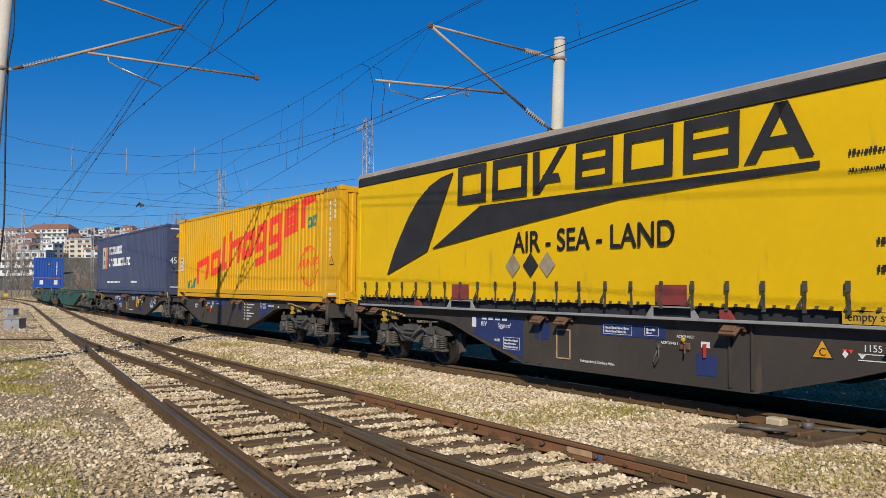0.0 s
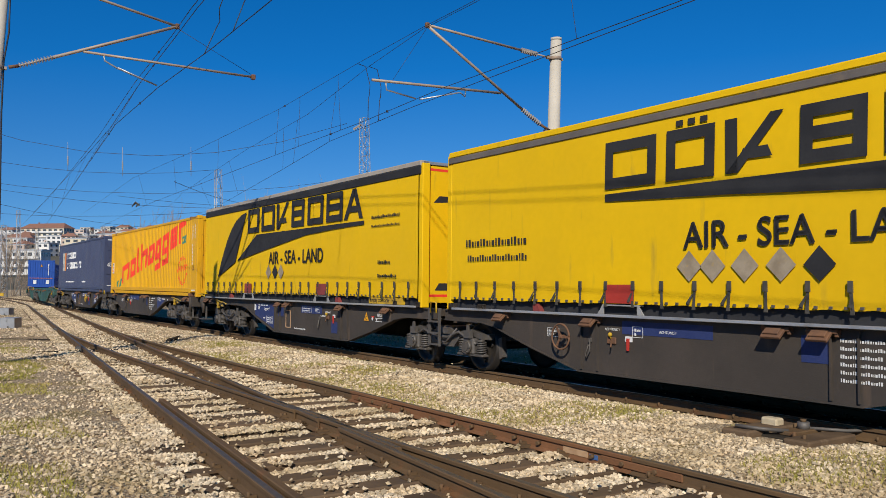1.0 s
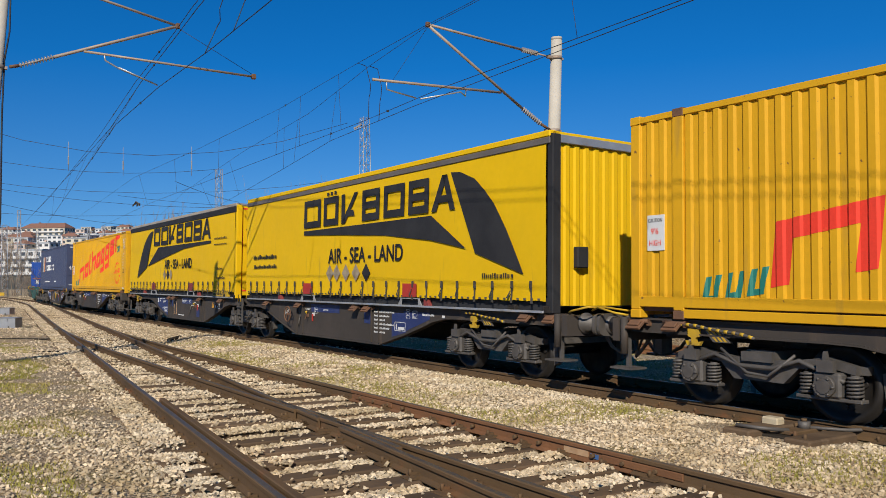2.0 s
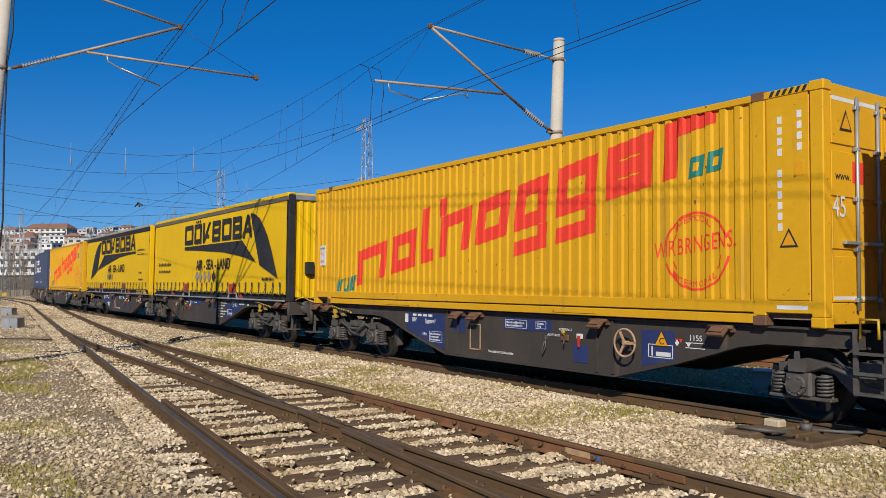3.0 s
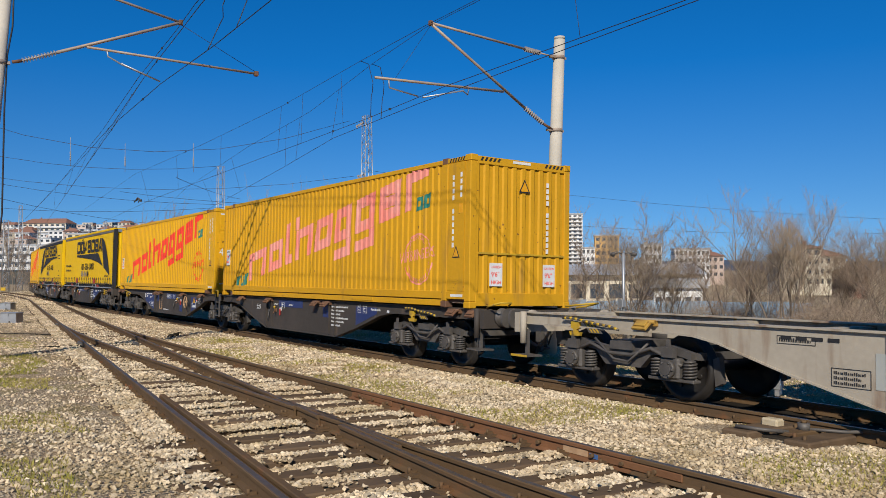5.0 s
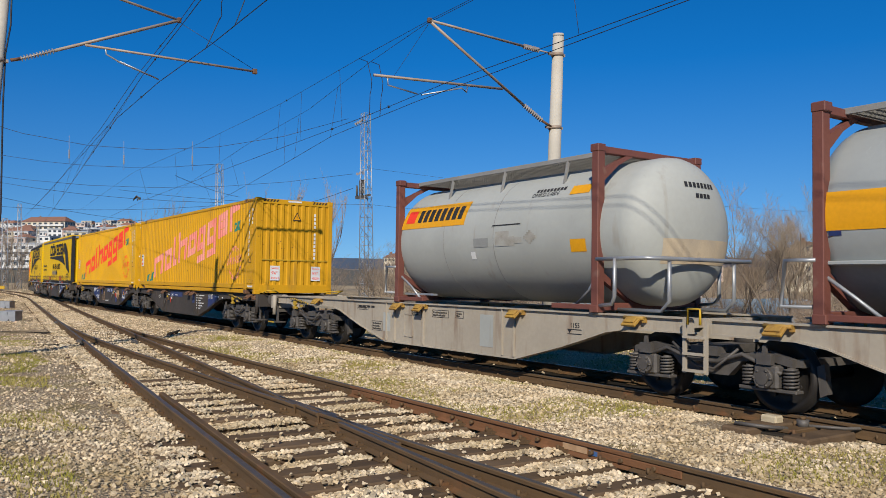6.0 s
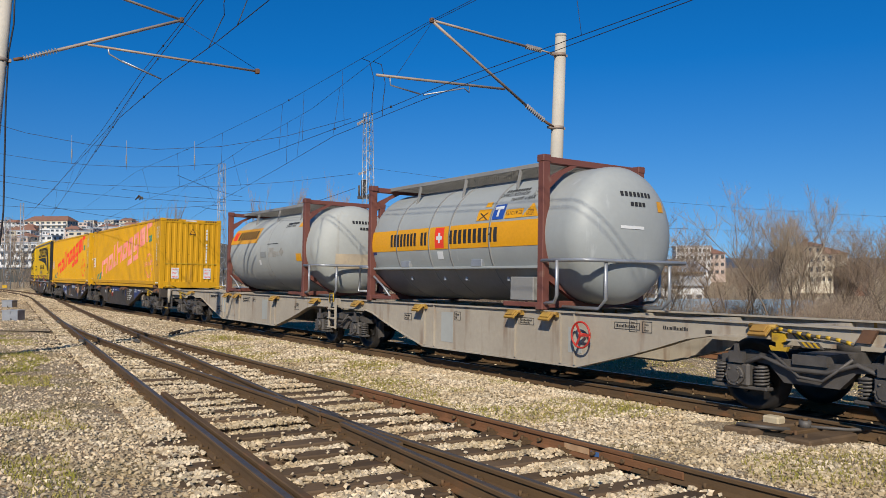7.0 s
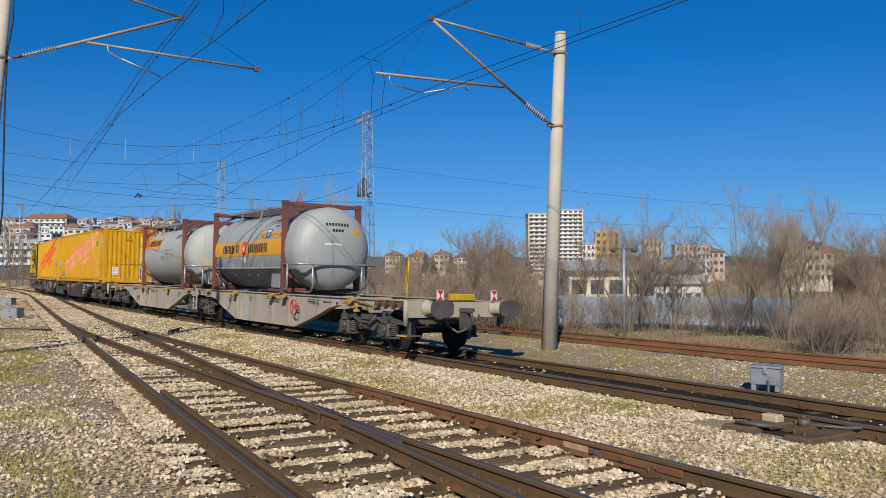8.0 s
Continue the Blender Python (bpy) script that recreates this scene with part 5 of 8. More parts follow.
    if flip:
        rim = [(4.03, 2.62), (4.35, 2.59), (4.80, 2.42), (5.12, 2.17), (5.40, 1.90), (5.74, 1.44), (6.02, 0.98), (6.22, 0.64)]
        for p, q in zip(rim[:-1], rim[1:]):
            paint(f, [p, q, (4.83, 1.04)], Y, flat_prof, flat_breaks, 0.0)
        for p, q in zip([(-2.70, 1.72), (-0.6, 1.64), (1.55, 1.52), (3.35, 1.34), (4.55, 1.13)][:-1], [(-0.6, 1.64), (1.55, 1.52), (3.35, 1.34), (4.55, 1.13)]):
            top = lambda x: 1.83 if x < 4.27 else 1.83 - (x - 4.27) * 2.5
            paint(f, [p, q, (q[0], top(q[0])), (p[0], top(p[0]))], Y, flat_prof, flat_breaks, 0.0)
        spots = [(-2.70, -1.72), (-1.54, -0.74), (-0.57, 0.30), (0.46, 1.26), (1.45, 2.32), (2.48, 3.25), (3.35, 4.20)]
        zb, zt = 1.90, 2.60
    else:
        rim = [(-5.48, 0.68), (-5.20, 1.15), (-4.95, 1.48), (-4.61, 1.88), (-4.25, 2.20), (-3.81, 2.45), (-3.40, 2.58), (-2.96, 2.64)]
        for p, q in zip(rim[:-1], rim[1:]):
            paint(f, [p, q, (-3.88, 1.14)], Y, flat_prof, flat_breaks, 0.0)
        low = [(-3.67, 1.18), (-2.1, 1.37), (-0.54, 1.54), (1.38, 1.74), (2.89, 1.80), (4.50, 1.83)]
        for p, q in zip(low[:-1], low[1:]):
            top = lambda x: 1.92 if x > -3.3 else 1.92 + (x + 3.3) * 1.95
            paint(f, [p, q, (q[0], top(q[0])), (p[0], top(p[0]))], Y, flat_prof, flat_breaks, 0.0)
        spots = [(-2.82, -1.92), (-1.73, -0.76), (-0.61, 0.29), (0.42, 1.23), (1.44, 2.36), (2.54, 3.42), (3.49, 4.46)]
        zb, zt = 1.99, 2.70
    part("emblem", f, BLACK, c, "dark fin emblem with a tapering sweep")
    for i, (xa, xb) in enumerate(spots):
        g = Form()
        if i in (2, 6):
            for k in (0, 1):
                m0 = xa + (xb - xa - 0.2) * k * (0.0 if i == 2 else 1.0)
                m1 = xa + (xb - xa) * (0.45 if i == 6 else (0.0, 0.75)[k])
                paint(g, [(m0, zb), (m0 + 0.18, zb), (m1 + 0.18, zt), (m1, zt)], Y, flat_prof, flat_breaks, 0.0)
            paint(g, [(xa + 0.2, zb + 0.16), (xb - 0.2, zb + 0.16), (xb - 0.26, zb + 0.30), (xa + 0.26, zb + 0.30)], Y - 0.001, flat_prof, flat_breaks, 0.0)
        else:
            frame_shape(g, xa, xb, zb, zt, 0.16, 0.0, 0.03, Y, flat_prof, flat_breaks, "lrtbm" if i in (3, 5) else "lrtb")
        if i == 1:
            for d in (0.24, 0.44, 0.64):
                paint(g, [(xa + d - 0.06, zt + 0.04), (xa + d + 0.06, zt + 0.04), (xa + d + 0.06, zt + 0.12), (xa + d - 0.06, zt + 0.12)], Y, flat_prof, flat_breaks, 0.0)
        part("emblem_block", g, BLACK, c, "large hollow dark block of the emblem")
    sx = -1.24 if flip else -1.13
    words("AIR - SEA - LAND", 0.50, sx, 0.97 if flip else 1.03, Y - 0.001, BLACK, c, squash=0.93, label="dark slogan lettering")
    for dy in (0.008, -0.008):
        words("AIR - SEA - LAND", 0.50, sx + dy, (0.97 if flip else 1.03) + dy, Y - 0.0012, BLACK, c, squash=0.93)
    # diamond placard remains
    for i, (xx, mt) in enumerate(((-1.13, SCUFFED), (-0.66, BLACK), (-0.24, SCUFFED)) if not flip else ((-1.15, SCUFFED), (-0.78, SCUFFED), (-0.30, SCUFFED), (0.20, SCUFFED), (0.69, BLACK))):
        d = Form()
        paint(d, [(xx - 0.2, 0.80 - 0.08 * flip), (xx, 0.60 - 0.08 * flip), (xx + 0.2, 0.80 - 0.08 * flip), (xx, 1.02 - 0.08 * flip)], Y - 0.003, flat_prof, flat_breaks, 0.0)
        part("diamond_placard", d, mt, c, "scuffed diamond placard")
    t = Form()
    if flip:
        glyphs(t, -6.25, -4.50, 1.17, 0.13, Y)
        glyphs(t, -6.20, -4.50, 0.90, 0.11, Y)
        glyphs(t, 5.05, 5.96, 0.58, 0.09, Y)
    else:
        glyphs(t, 4.85, 6.05, 1.93, 0.07, Y)
        glyphs(t, 4.85, 6.05, 1.74, 0.05, Y)
        glyphs(t, 5.15, 5.65, 0.92, 0.08, Y)
        glyphs(t, 5.15, 5.95, 0.62, 0.08, Y)
        part("yellow_plate", Form().box(4.72, 6.15, -1.2500, -1.165, 0.045, 0.185), YELLOW_STEEL, c)
        words("empty stackable 1+1", 0.135, 4.78, 0.085, -1.2525, BLACK, c, squash=0.98)
    part("small_print", t, BLACK, c)
    ride(c, off_right - L / 2, 1.147)
    return c


def tank_unit(off_left, label, style):
    """A 20-foot tank frame; the shell overhangs the frame at both ends."""
    L, W, H = 6.058, 2.44, 2.6
    c = thing("tank_container", label, "tank container", "tank containers")
    R, zc = 1.17, 1.27
    a0, a1 = (-3.35, 4.02) if style == "band" else (-3.35, 3.95)
    f = Form()
    prof = [(a0 + 0.0, 0.001)]
    for k in range(1, 9):
        t = k / 8 * math.pi / 2
        prof.append((a0 + 0.55 * (1 - math.cos(t)), R * math.sin(t) ** 0.75))
    prof += [(a0 + 0.9, R), (a1 - 0.9, R)]
    for k in range(8, 0, -1):
        t = k / 8 * math.pi / 2
        prof.append((a1 - 0.55 * (1 - math.cos(t)), R * math.sin(t) ** 0.75))
    prof.append((a1, 0.001))
    f.lathe(prof, "x", 64, Matrix.Translation((0, 0, zc)))
    part("shell", f, TANK_B if style == "band" else TANK, c, "pale grey insulated tank shell")
    for s in (-1, 1):
        x = s * (L / 2 - 0.08)
        g = Form()
        for y in (-1, 1):
            g.box(x - 0.07, x + 0.07, y * 1.14 - 0.075, y * 1.14 + 0.075, 0.1, H - 0.1, bevel=0.01)
            part("frame_post", g, OXIDE, c, "red oxide corner post")
            g = Form()
            br = Form()
            part("frame_brace", Form().prism([(y * 1.08, 0.62), (y * 1.08, 0.50), (y * 0.3, 0.06), (y * 0.3, 0.16)], x - 0.05, x + 0.05, "x"), OXIDE, c)
            br.prism([(y * 1.10, H - 0.60), (y * 1.10, H - 0.40), (y * 0.55, H - 0.12), (y * 0.4, H - 0.12), (y * 0.75, H - 0.3)], x - 0.05, x + 0.05, "x")
            part("frame_brace", br, OXIDE, c)
            a, b = sorted((x - s * 0.07, x - s * 1.0))
            part("foot_beam", Form().box(a, b, y * 1.14 - 0.05, y * 1.14 + 0.05, 0.04, 0.12, bevel=0.008), OXIDE, c)
            part("frame_strut", Form().tube([(x - s * 0.05, y * 1.12, 0.55), (x - s * 0.30, y * 1.02, 0.34), (x - s * 0.62, y * 1.0, 0.10)], 0.025, 6), GALV, c)
        part("cross_beam", Form().box(x - 0.06, x + 0.06, -1.08, 1.08, H - 0.14, H - 0.03, bevel=0.01), OXIDE, c)
        part("cross_beam", Form().box(x - 0.06, x + 0.06, -1.08, 1.08, 0.03, 0.15, bevel=0.01), OXIDE, c)
    for s in (-1, 1):
        for y in (-1.14, 1.14):
            for z in (0.06, H - 0.06):
                part("corner_casting", Form().box(s * (L / 2 - 0.09) - 0.09, s * (L / 2 - 0.09) + 0.09, y - 0.085, y + 0.085, z - 0.06, z + 0.06, bevel=0.012), OXIDE, c)
    w = Form()
    for i in range(44):
        x = -L / 2 + 0.2 + (L - 0.4) * i / 43
        w.box(x - 0.014, x + 0.014, -0.68, 0.40, H - 0.075, H - 0.055)
    for i in range(22):
        y = -0.66 + 0.05 * i
        w.box(-L / 2 + 0.1, L / 2 - 0.1, y - 0.008, y + 0.008, H - 0.08, H - 0.05)
    part("walkway", w, TANK_LOW, c, "grey grating walkway on top")
    for y in (-0.70, 0.42):
        part("walkway_edge", Form().box(-L / 2 + 0.1, L / 2 - 0.1, y - 0.02, y + 0.02, H - 0.10, H - 0.02, bevel=0.006), TANK_LOW, c)
    for x in (-1.6, 0.1, 1.8):
        part("walkway_support", Form().prism([(-0.72, H - 0.09), (-0.67, H - 0.09), (-0.76, zc + 0.88), (-0.81, zc + 0.84)], x - 0.02, x + 0.02, "x"), TANK_LOW, c)

    def on_shell(poly, mt, name, lab="", lift=0.006):
        """poly in (x, angle in degrees above the middle line), near side."""
        fm = Form()
        x0, x1 = min(p[0] for p in poly), max(p[0] for p in poly)
        t0, t1 = min(p[1] for p in poly), max(p[1] for p in poly)
        n = max(1, int((t1 - t0) / 3))
        vs = []
        for i in range(n + 1):
            t = radians(t0 + (t1 - t0) * i / n)
            y, z = -(R + lift) * math.cos(t), zc + (R + lift) * math.sin(t)
            vs += [(x0, y, z), (x1, y, z)]
        fm.add(vs, [(2 * i, 2 * i + 1, 2 * i + 3, 2 * i + 2) for i in range(n)], True)
        return part(name, fm, mt, c, lab)
    rect = lambda x0, x1, t0, t1: [(x0, t0), (x1, t1)]

    def shell_words(text, x, t, width, height, mt=BLACK, lift=0.009):
        """Lettering bent round the shell: starts at x, t degrees above the middle line."""
        flat = Form()
        painted_words(flat, text, x, 0.0, width, height, 0.0, 0.0, flat_prof, flat_breaks)
        fm = Form()
        bend = lambda p: (p[0], -(R + lift) * math.cos(radians(t) + p[2] / R), zc + (R + lift) * math.sin(radians(t) + p[2] / R))
        fm.add([bend(p) for p in flat.v], flat.f)
        part("lettering", fm, mt, c)
    if style == "band":
        xl, xr = -L / 2 + 0.02, L / 2 - 0.16
        on_shell(rect(xl, xr, -9.0, 13.0), AMBER, "amber_band", "broad amber band round the shell")
        xs = xl + 0.95
        for i in range(11):
            if i != 8:
                on_shell(rect(xs + i * 0.135, xs + i * 0.135 + 0.085, -4.5, 8.5), BLACK, "emblem_block", lift=0.009)
        xs = xl + 3.2
        for i in range(10):
            on_shell(rect(xs + i * 0.158, xs + i * 0.158 + 0.105, -4.5, 8.5), BLACK, "emblem_block", lift=0.009)
        sx = xl + 2.86
        on_shell(rect(sx - 0.16, sx + 0.16, -8, 12), RED_PRINT, "shield", "red shield with a white cross", 0.009)
        on_shell(rect(sx - 0.035, sx + 0.035, -3, 7), WHITE_PRINT, "cross", lift=0.012)
        on_shell(rect(sx - 0.10, sx + 0.10, 0.3, 3.7), WHITE_PRINT, "cross", lift=0.012)
        for x in (-1.81, -0.54, 0.19, 1.48):
            rg = Form()
            rg.lathe([(x - 0.022, R + 0.002), (x - 0.022, R + 0.010), (x + 0.022, R + 0.010), (x + 0.022, R + 0.002)], "x", 64, Matrix.Translation((0, 0, zc)))
            part("clamp_band", rg, TANK_LOW, c)
        # darker overlay on the underside: grime and painted shade together
        on_shell(rect(-L / 2 - 0.0, L / 2 + 0.0, -88, -28), TANK_LOW, "lower_cladding", "lower cladding, darker grey for grime and painted underside shade", 0.004)
        part("rub_rail", Form().box(-L / 2 + 0.05, L / 2 - 0.15, -1.13, -1.0, zc - 0.58, zc - 0.53, bevel=0.01), TANK_B, c, "ledge along the shell")
        on_shell(rect(1.48, 1.83, 15.5, 30), BLUE, "blue_plate", "blue plate with a white letter T", 0.008)
        on_shell(rect(1.625, 1.685, 18, 26.5), WHITE_PRINT, "plate_mark", lift=0.011)
        on_shell(rect(1.53, 1.78, 25, 28), WHITE_PRINT, "plate_mark", lift=0.011)
        on_shell(rect(1.03, 1.42, 15.5, 26.5), AMBER, "sticker", lift=0.008)
        shell_words("X", 1.08, 16, 0.29, 0.14, BLACK, 0.010)
        on_shell(rect(1.19, 1.36, 29, 34), AMBER, "sticker", lift=0.008)
        on_shell(rect(1.87, 2.36, 15.5, 24), AMBER, "sticker", lift=0.008)
        shell_words("S21C19 23", 1.89, 18.5, 0.45, 0.07, BLACK, 0.011)
        for n in range(6):
            on_shell(rect(2.36 + 0.035 * n + 0.01, 2.78 - 0.035 * n + 0.01, 15.5 + n * 2, 17.5 + n * 2), AMBER, "sticker", lift=0.008)
        shell_words("SUPER", 2.49, 19.5, 0.17, 0.05, BLACK, 0.011)
        shell_words("HEAVY", 2.47, 16.5, 0.21, 0.05, BLACK, 0.011)
        for n in range(9):
            on_shell(rect(1.58 + n * 0.075, 1.63 + n * 0.075, 44, 47.5), BLACK, "small_print", lift=0.008)
        shell_words("DMKD RID/ADR", 1.50, 38.5, 0.80, 0.085)
        shell_words("MAWP 4 BAR", 1.88, 32.5, 0.66, 0.085)
        on_shell(rect(2.42, 2.70, 37.5, 43), TANK, "sticker", lift=0.007)
        shell_words("L4BN", 2.44, 38.5, 0.24, 0.085)
        shell_words("T11", 2.76, 39.5, 0.14, 0.085)
        shell_words("UN PORTABLE", 2.42, 44.5, 0.44, 0.05)
        on_shell(rect(-2.85, -2.70, -12, -9), PATCH_BLUE, "sticker")
        on_shell(rect(-0.25, -0.05, -19, -11), WHITE_PRINT, "round_sticker")
        for x in (-1.5, 1.05):
            part("bracket_plate", Form().box(x - 0.16, x + 0.16, -1.135, -1.05, zc - 0.53, zc - 0.40, bevel=0.006), GALV, c)
        for x in (-1.55, -0.3, 0.45, 1.75):
            part("catch", Form().box(x - 0.03, x + 0.03, -0.93, -0.84, zc - 0.80, zc - 0.70, bevel=0.01), GALV, c)
        part("document_box", Form().box(2.1, 2.72, -1.16, -0.9, 0.14, 0.55, bevel=0.015), TANK_LOW, c, "grey document box under the shell")
    else:
        on_shell(rect(-2.88, -0.6, 13, 38), AMBER, "amber_panel", "amber panel with dark blocks", 0.006)
        for i in range(8):
            on_shell(rect(-2.3 + i * 0.205, -2.3 + i * 0.205 + 0.14, 19, 33), BLACK, "emblem_block", lift=0.009)
        on_shell(rect(-2.75, -2.42, 19, 33), RED_PRINT, "emblem_block", lift=0.009)
        for n in range(9):
            on_shell(rect(1.25 + n * 0.085, 1.31 + n * 0.085, 38, 41.5), BLACK, "small_print")
        shell_words("DMKD L4BN", 1.20, 33, 0.66, 0.085)
        for x in (-1.25, 0.35):
            rg = Form()
            rg.lathe([(x - 0.006, R + 0.001), (x - 0.006, R + 0.004), (x + 0.006, R + 0.004), (x + 0.006, R + 0.001)], "x", 64, Matrix.Translation((0, 0, zc)))
            part("seam", rg, TANK_LOW, c)
        on_shell(rect(2.15, 2.6, 32, 41), AMBER, "sticker")
        on_shell(rect(0.3, 1.1, 9, 10), BLACK, "small_print")
        on_shell(rect(2.35, 2.7, -16, -6), AMBER, "sticker")
        GRAZED = surf("grazed_tank_paint", (0.36, 0.35, 0.31), (0.27, 0.25, 0.21), 5, 0.75, dirt=(0.09, 0.08, 0.065), dirt_amount=0.5, dirt_scale=5, bump=0.2)
        for x0, x1, t0, t1 in ((0.42, 0.80, -1, 4), (0.40, 0.95, -9, -1), (0.95, 1.15, -7, -2)):
            on_shell(rect(x0, x1, t0, t1), GRAZED, "worn_patch", "grazed patch of old paint")
        for n in range(8):
            q = 0.13 * (1 - abs(n - 3.5) / 4.2)
            on_shell(rect(1.36 - 1.4 * q, 1.36 + 1.4 * q, -8 + n * 1.4, -6.6 + n * 1.4), GRAZED, "worn_placard")
        on_shell(rect(-0.25, 0.20, -9, -1), surf("dull_grey_patch", (0.27, 0.275, 0.26), (0.23, 0.235, 0.225), 4, 0.7), "grey_patch")
        on_shell(rect(-0.36, -0.22, -20, -13), WHITE_PRINT, "round_sticker")
        on_shell(rect(0.30, 0.31, 8, 10), BLACK, "small_print")
        part("rub_rail", Form().box(-L / 2 + 0.1, -L / 2 + 1.2, -1.0, -0.9, 0.16, 0.2), GALV, c)
    # rail hoop round the rear overhang
    e = L / 2
    h = Form()
    zt, zb = 0.82, 0.06
    h.tube([(e - 0.05, -1.2, zt), (e + 0.9, -1.2, zt), (e + 1.0, -1.1, zt), (e + 1.02, 1.1, zt), (e + 0.9, 1.2, zt), (e, 1.2, zt)], 0.032, 8)
    hoop = part("guard_hoop", h, GALV, c, "steel tube guard round the overhanging end")
    for x, y in ((e + 0.35, -1.22), (e + 0.98, -0.75), (e + 0.98, 0.75), (e + 0.35, 1.22)):
        leg = [(x, y, zt), (x, y, 0.25), (x - 0.08, y * 0.98, 0.14), (e - 0.1, y * 0.95, 0.10)] if abs(y) > 1 else [(x, y, zt), (x, y, 0.2), (x - 0.15, y, 0.05), (e - 0.1, y, 0.05)]
        part("hoop_leg", Form().tube(leg, 0.03, 8), GALV, hoop)
    k = Form()
    k.tube([(-e + 0.05, -1.2, 0.75), (-e - 0.35, -1.2, 0.75), (-e - 0.4, -1.2, 0.2), (-e + 0.05, -1.15, 0.2)], 0.03, 8)
    part("guard_hoop", k, GALV, c)

    def on_head(y0, y1, z0, z1, mt, name, lab="", lift=0.006):
        """A painted rectangle that follows the dished rear head."""
        fm, n = Form(), 8
        vs = []
        for i in range(n + 1):
            for j in range(n + 1):
                y, z = y0 + (y1 - y0) * i / n, z0 + (z1 - z0) * j / n
                sn = min(0.999, (math.hypot(y, z) / R) ** (1 / 0.75))
                vs.append((a1 - 0.55 * (1 - math.sqrt(1 - sn * sn)) + lift, y, zc + z))
        fm.add(vs, [(i * (n + 1) + j, (i + 1) * (n + 1) + j, (i + 1) * (n + 1) + j + 1, i * (n + 1) + j + 1) for i in range(n) for j in range(n)], True)
        part(name, fm, mt, c, lab)
    if style == "band":
        for i in range(8):
            on_head(-0.36 + i * 0.09, -0.30 + i * 0.09, 0.62, 0.70, BLACK, "small_print")
        for i in range(4):
            on_head(-0.18 + i * 0.09, -0.11 + i * 0.09, 0.46, 0.53, BLACK, "small_print")
        on_head(-0.42, 0.10, 0.08, 0.13, WHITE_PRINT, "label_strip")
        on_head(0.5, 0.68, 0.40, 0.58, AMBER, "warning_sticker", "yellow warning sticker")
    else:
        on_head(-0.72, 0.80, -0.52, -0.14, surf("tan_patch_paint", (0.50, 0.40, 0.27), (0.40, 0.33, 0.24), 3, 0.6, dirt=(0.26, 0.22, 0.18), dirt_amount=0.4, dirt_scale=5), "tan_patch", "worn tan patch on the tank head")
        for i in range(8):
            on_head(-0.25 + i * 0.09, -0.19 + i * 0.09, 0.66, 0.74, BLACK, "small_print")
        for i in range(4):
            on_head(-0.05 + i * 0.09, 0.02 + i * 0.09, 0.50, 0.57, BLACK, "small_print")
    ride(c, off_left + L / 2, 1.147)
    return c


# wagons: middle joints 30.1 m apart
DARK = "grimy dark brown container wagon with blue repaint patches"
for joint, body, kind, lab in ((-74.4, FRAME_DARK, "dark", DARK), (-44.2, FRAME_DARK, "dark", DARK), (-14.07, FRAME_DARK, "dark", DARK), (15.95, FRAME_GREY, "grey", "dusty grey container wagon with yellow pins"),
                               (-104.5, FRAME_GREEN, "green", "dark green container wagon"), (-134.6, FRAME_GREEN, "green", "dark green container wagon")):
    ride(wagon_unit(0, -1, body, lab, kind, mid_bogie=True, wheel={-14.07: (2.57, CHALK), -74.4: (1.3, YELLOW_STEEL)}.get(joint)), joint - 6.15)
    ride(wagon_unit(0, 1, body, lab, kind, wheel={-44.2: (-2.52, RUST), 15.95: (2.49, RED_STEEL)}.get(joint), last=joint > 0), joint + 6.15)

n3 = steel_box(0.0, YELLOW_OLD, "faded yellow steel container with a washed-out pink emblem")
n2 = steel_box(-14.6, YELLOW, "yellow steel container with a bright red emblem, doors at the rear", doors=True)
n1 = steel_box(-59.45, YELLOW, "yellow steel container with a bright red emblem")
emblem_rising(n3, PINK_PRINT)
emblem_rising(n2, RED_PRINT)
emblem_rising(n1, RED_PRINT)
box_markings(n3)
box_markings(n2, False)
box_markings(n1, False)
navy = steel_box(-74.9, NAVY, "dark navy steel container with pale block lettering", doors=True)
blue = steel_box(-125.0, BLUE, "bright blue steel container", castings=BLUE)
steel_box(-139.6, BLUE, "bright blue steel container", castings=BLUE)
f = Form()
for i, (x, z) in enumerate([(-3.9 + j * 0.42, 1.95) for j in range(7)] + [(-3.9 + j * 0.42, 1.35) for j in range(11)]):
    frame_shape(f, x, x + 0.34, z, z + 0.38, 0.11, 0.0, 0.0, -1.238, PROF, BREAKS, ("lrt", "ltb", "lrtb", "lb")[i % 4])
part("emblem_blocks", f, WHITE_PRINT, navy, "two rows of white blocks")
for x0, x1, mt in ((-5.4, -4.75, TANK), (-4.7, -4.25, ORANGE_PRINT)):
    f = Form()
    frame_shape(f, x0, x1, 1.25, 2.35, 0.2, 0.0, 0.0, -1.238, PROF, BREAKS, "lrtbm")
    part("emblem", f, mt, navy, "ring emblem beside the blocks")
f = Form()
for i in range(8):
    paint(f, [(-4.2 + i * 0.36, 0.52), (-3.92 + i * 0.36, 0.52), (-3.92 + i * 0.36, 0.60), (-4.2 + i * 0.36, 0.60)], -1.238)
for i in range(6):
    paint(f, [(0.8 + i * 0.2, 0.52), (0.94 + i * 0.2, 0.52), (0.94 + i * 0.2, 0.60), (0.8 + i * 0.2, 0.60)], -1.238)
part("small_print", f, WHITE_PRINT, navy)
e45 = 13.716 / 2
part("belt", Form().box(e45 - 0.03, e45 + 0.004, -1.1, 1.1, 0.98, 1.03), ORANGE_PRINT, blue, "orange marking belt")
for y in (-0.75, 0.45):
    part("caution_plate", Form().box(e45 - 0.03, e45 + 0.004, y, y + 0.3, 0.4, 0.8), WHITE_PRINT, blue, "white caution plate")
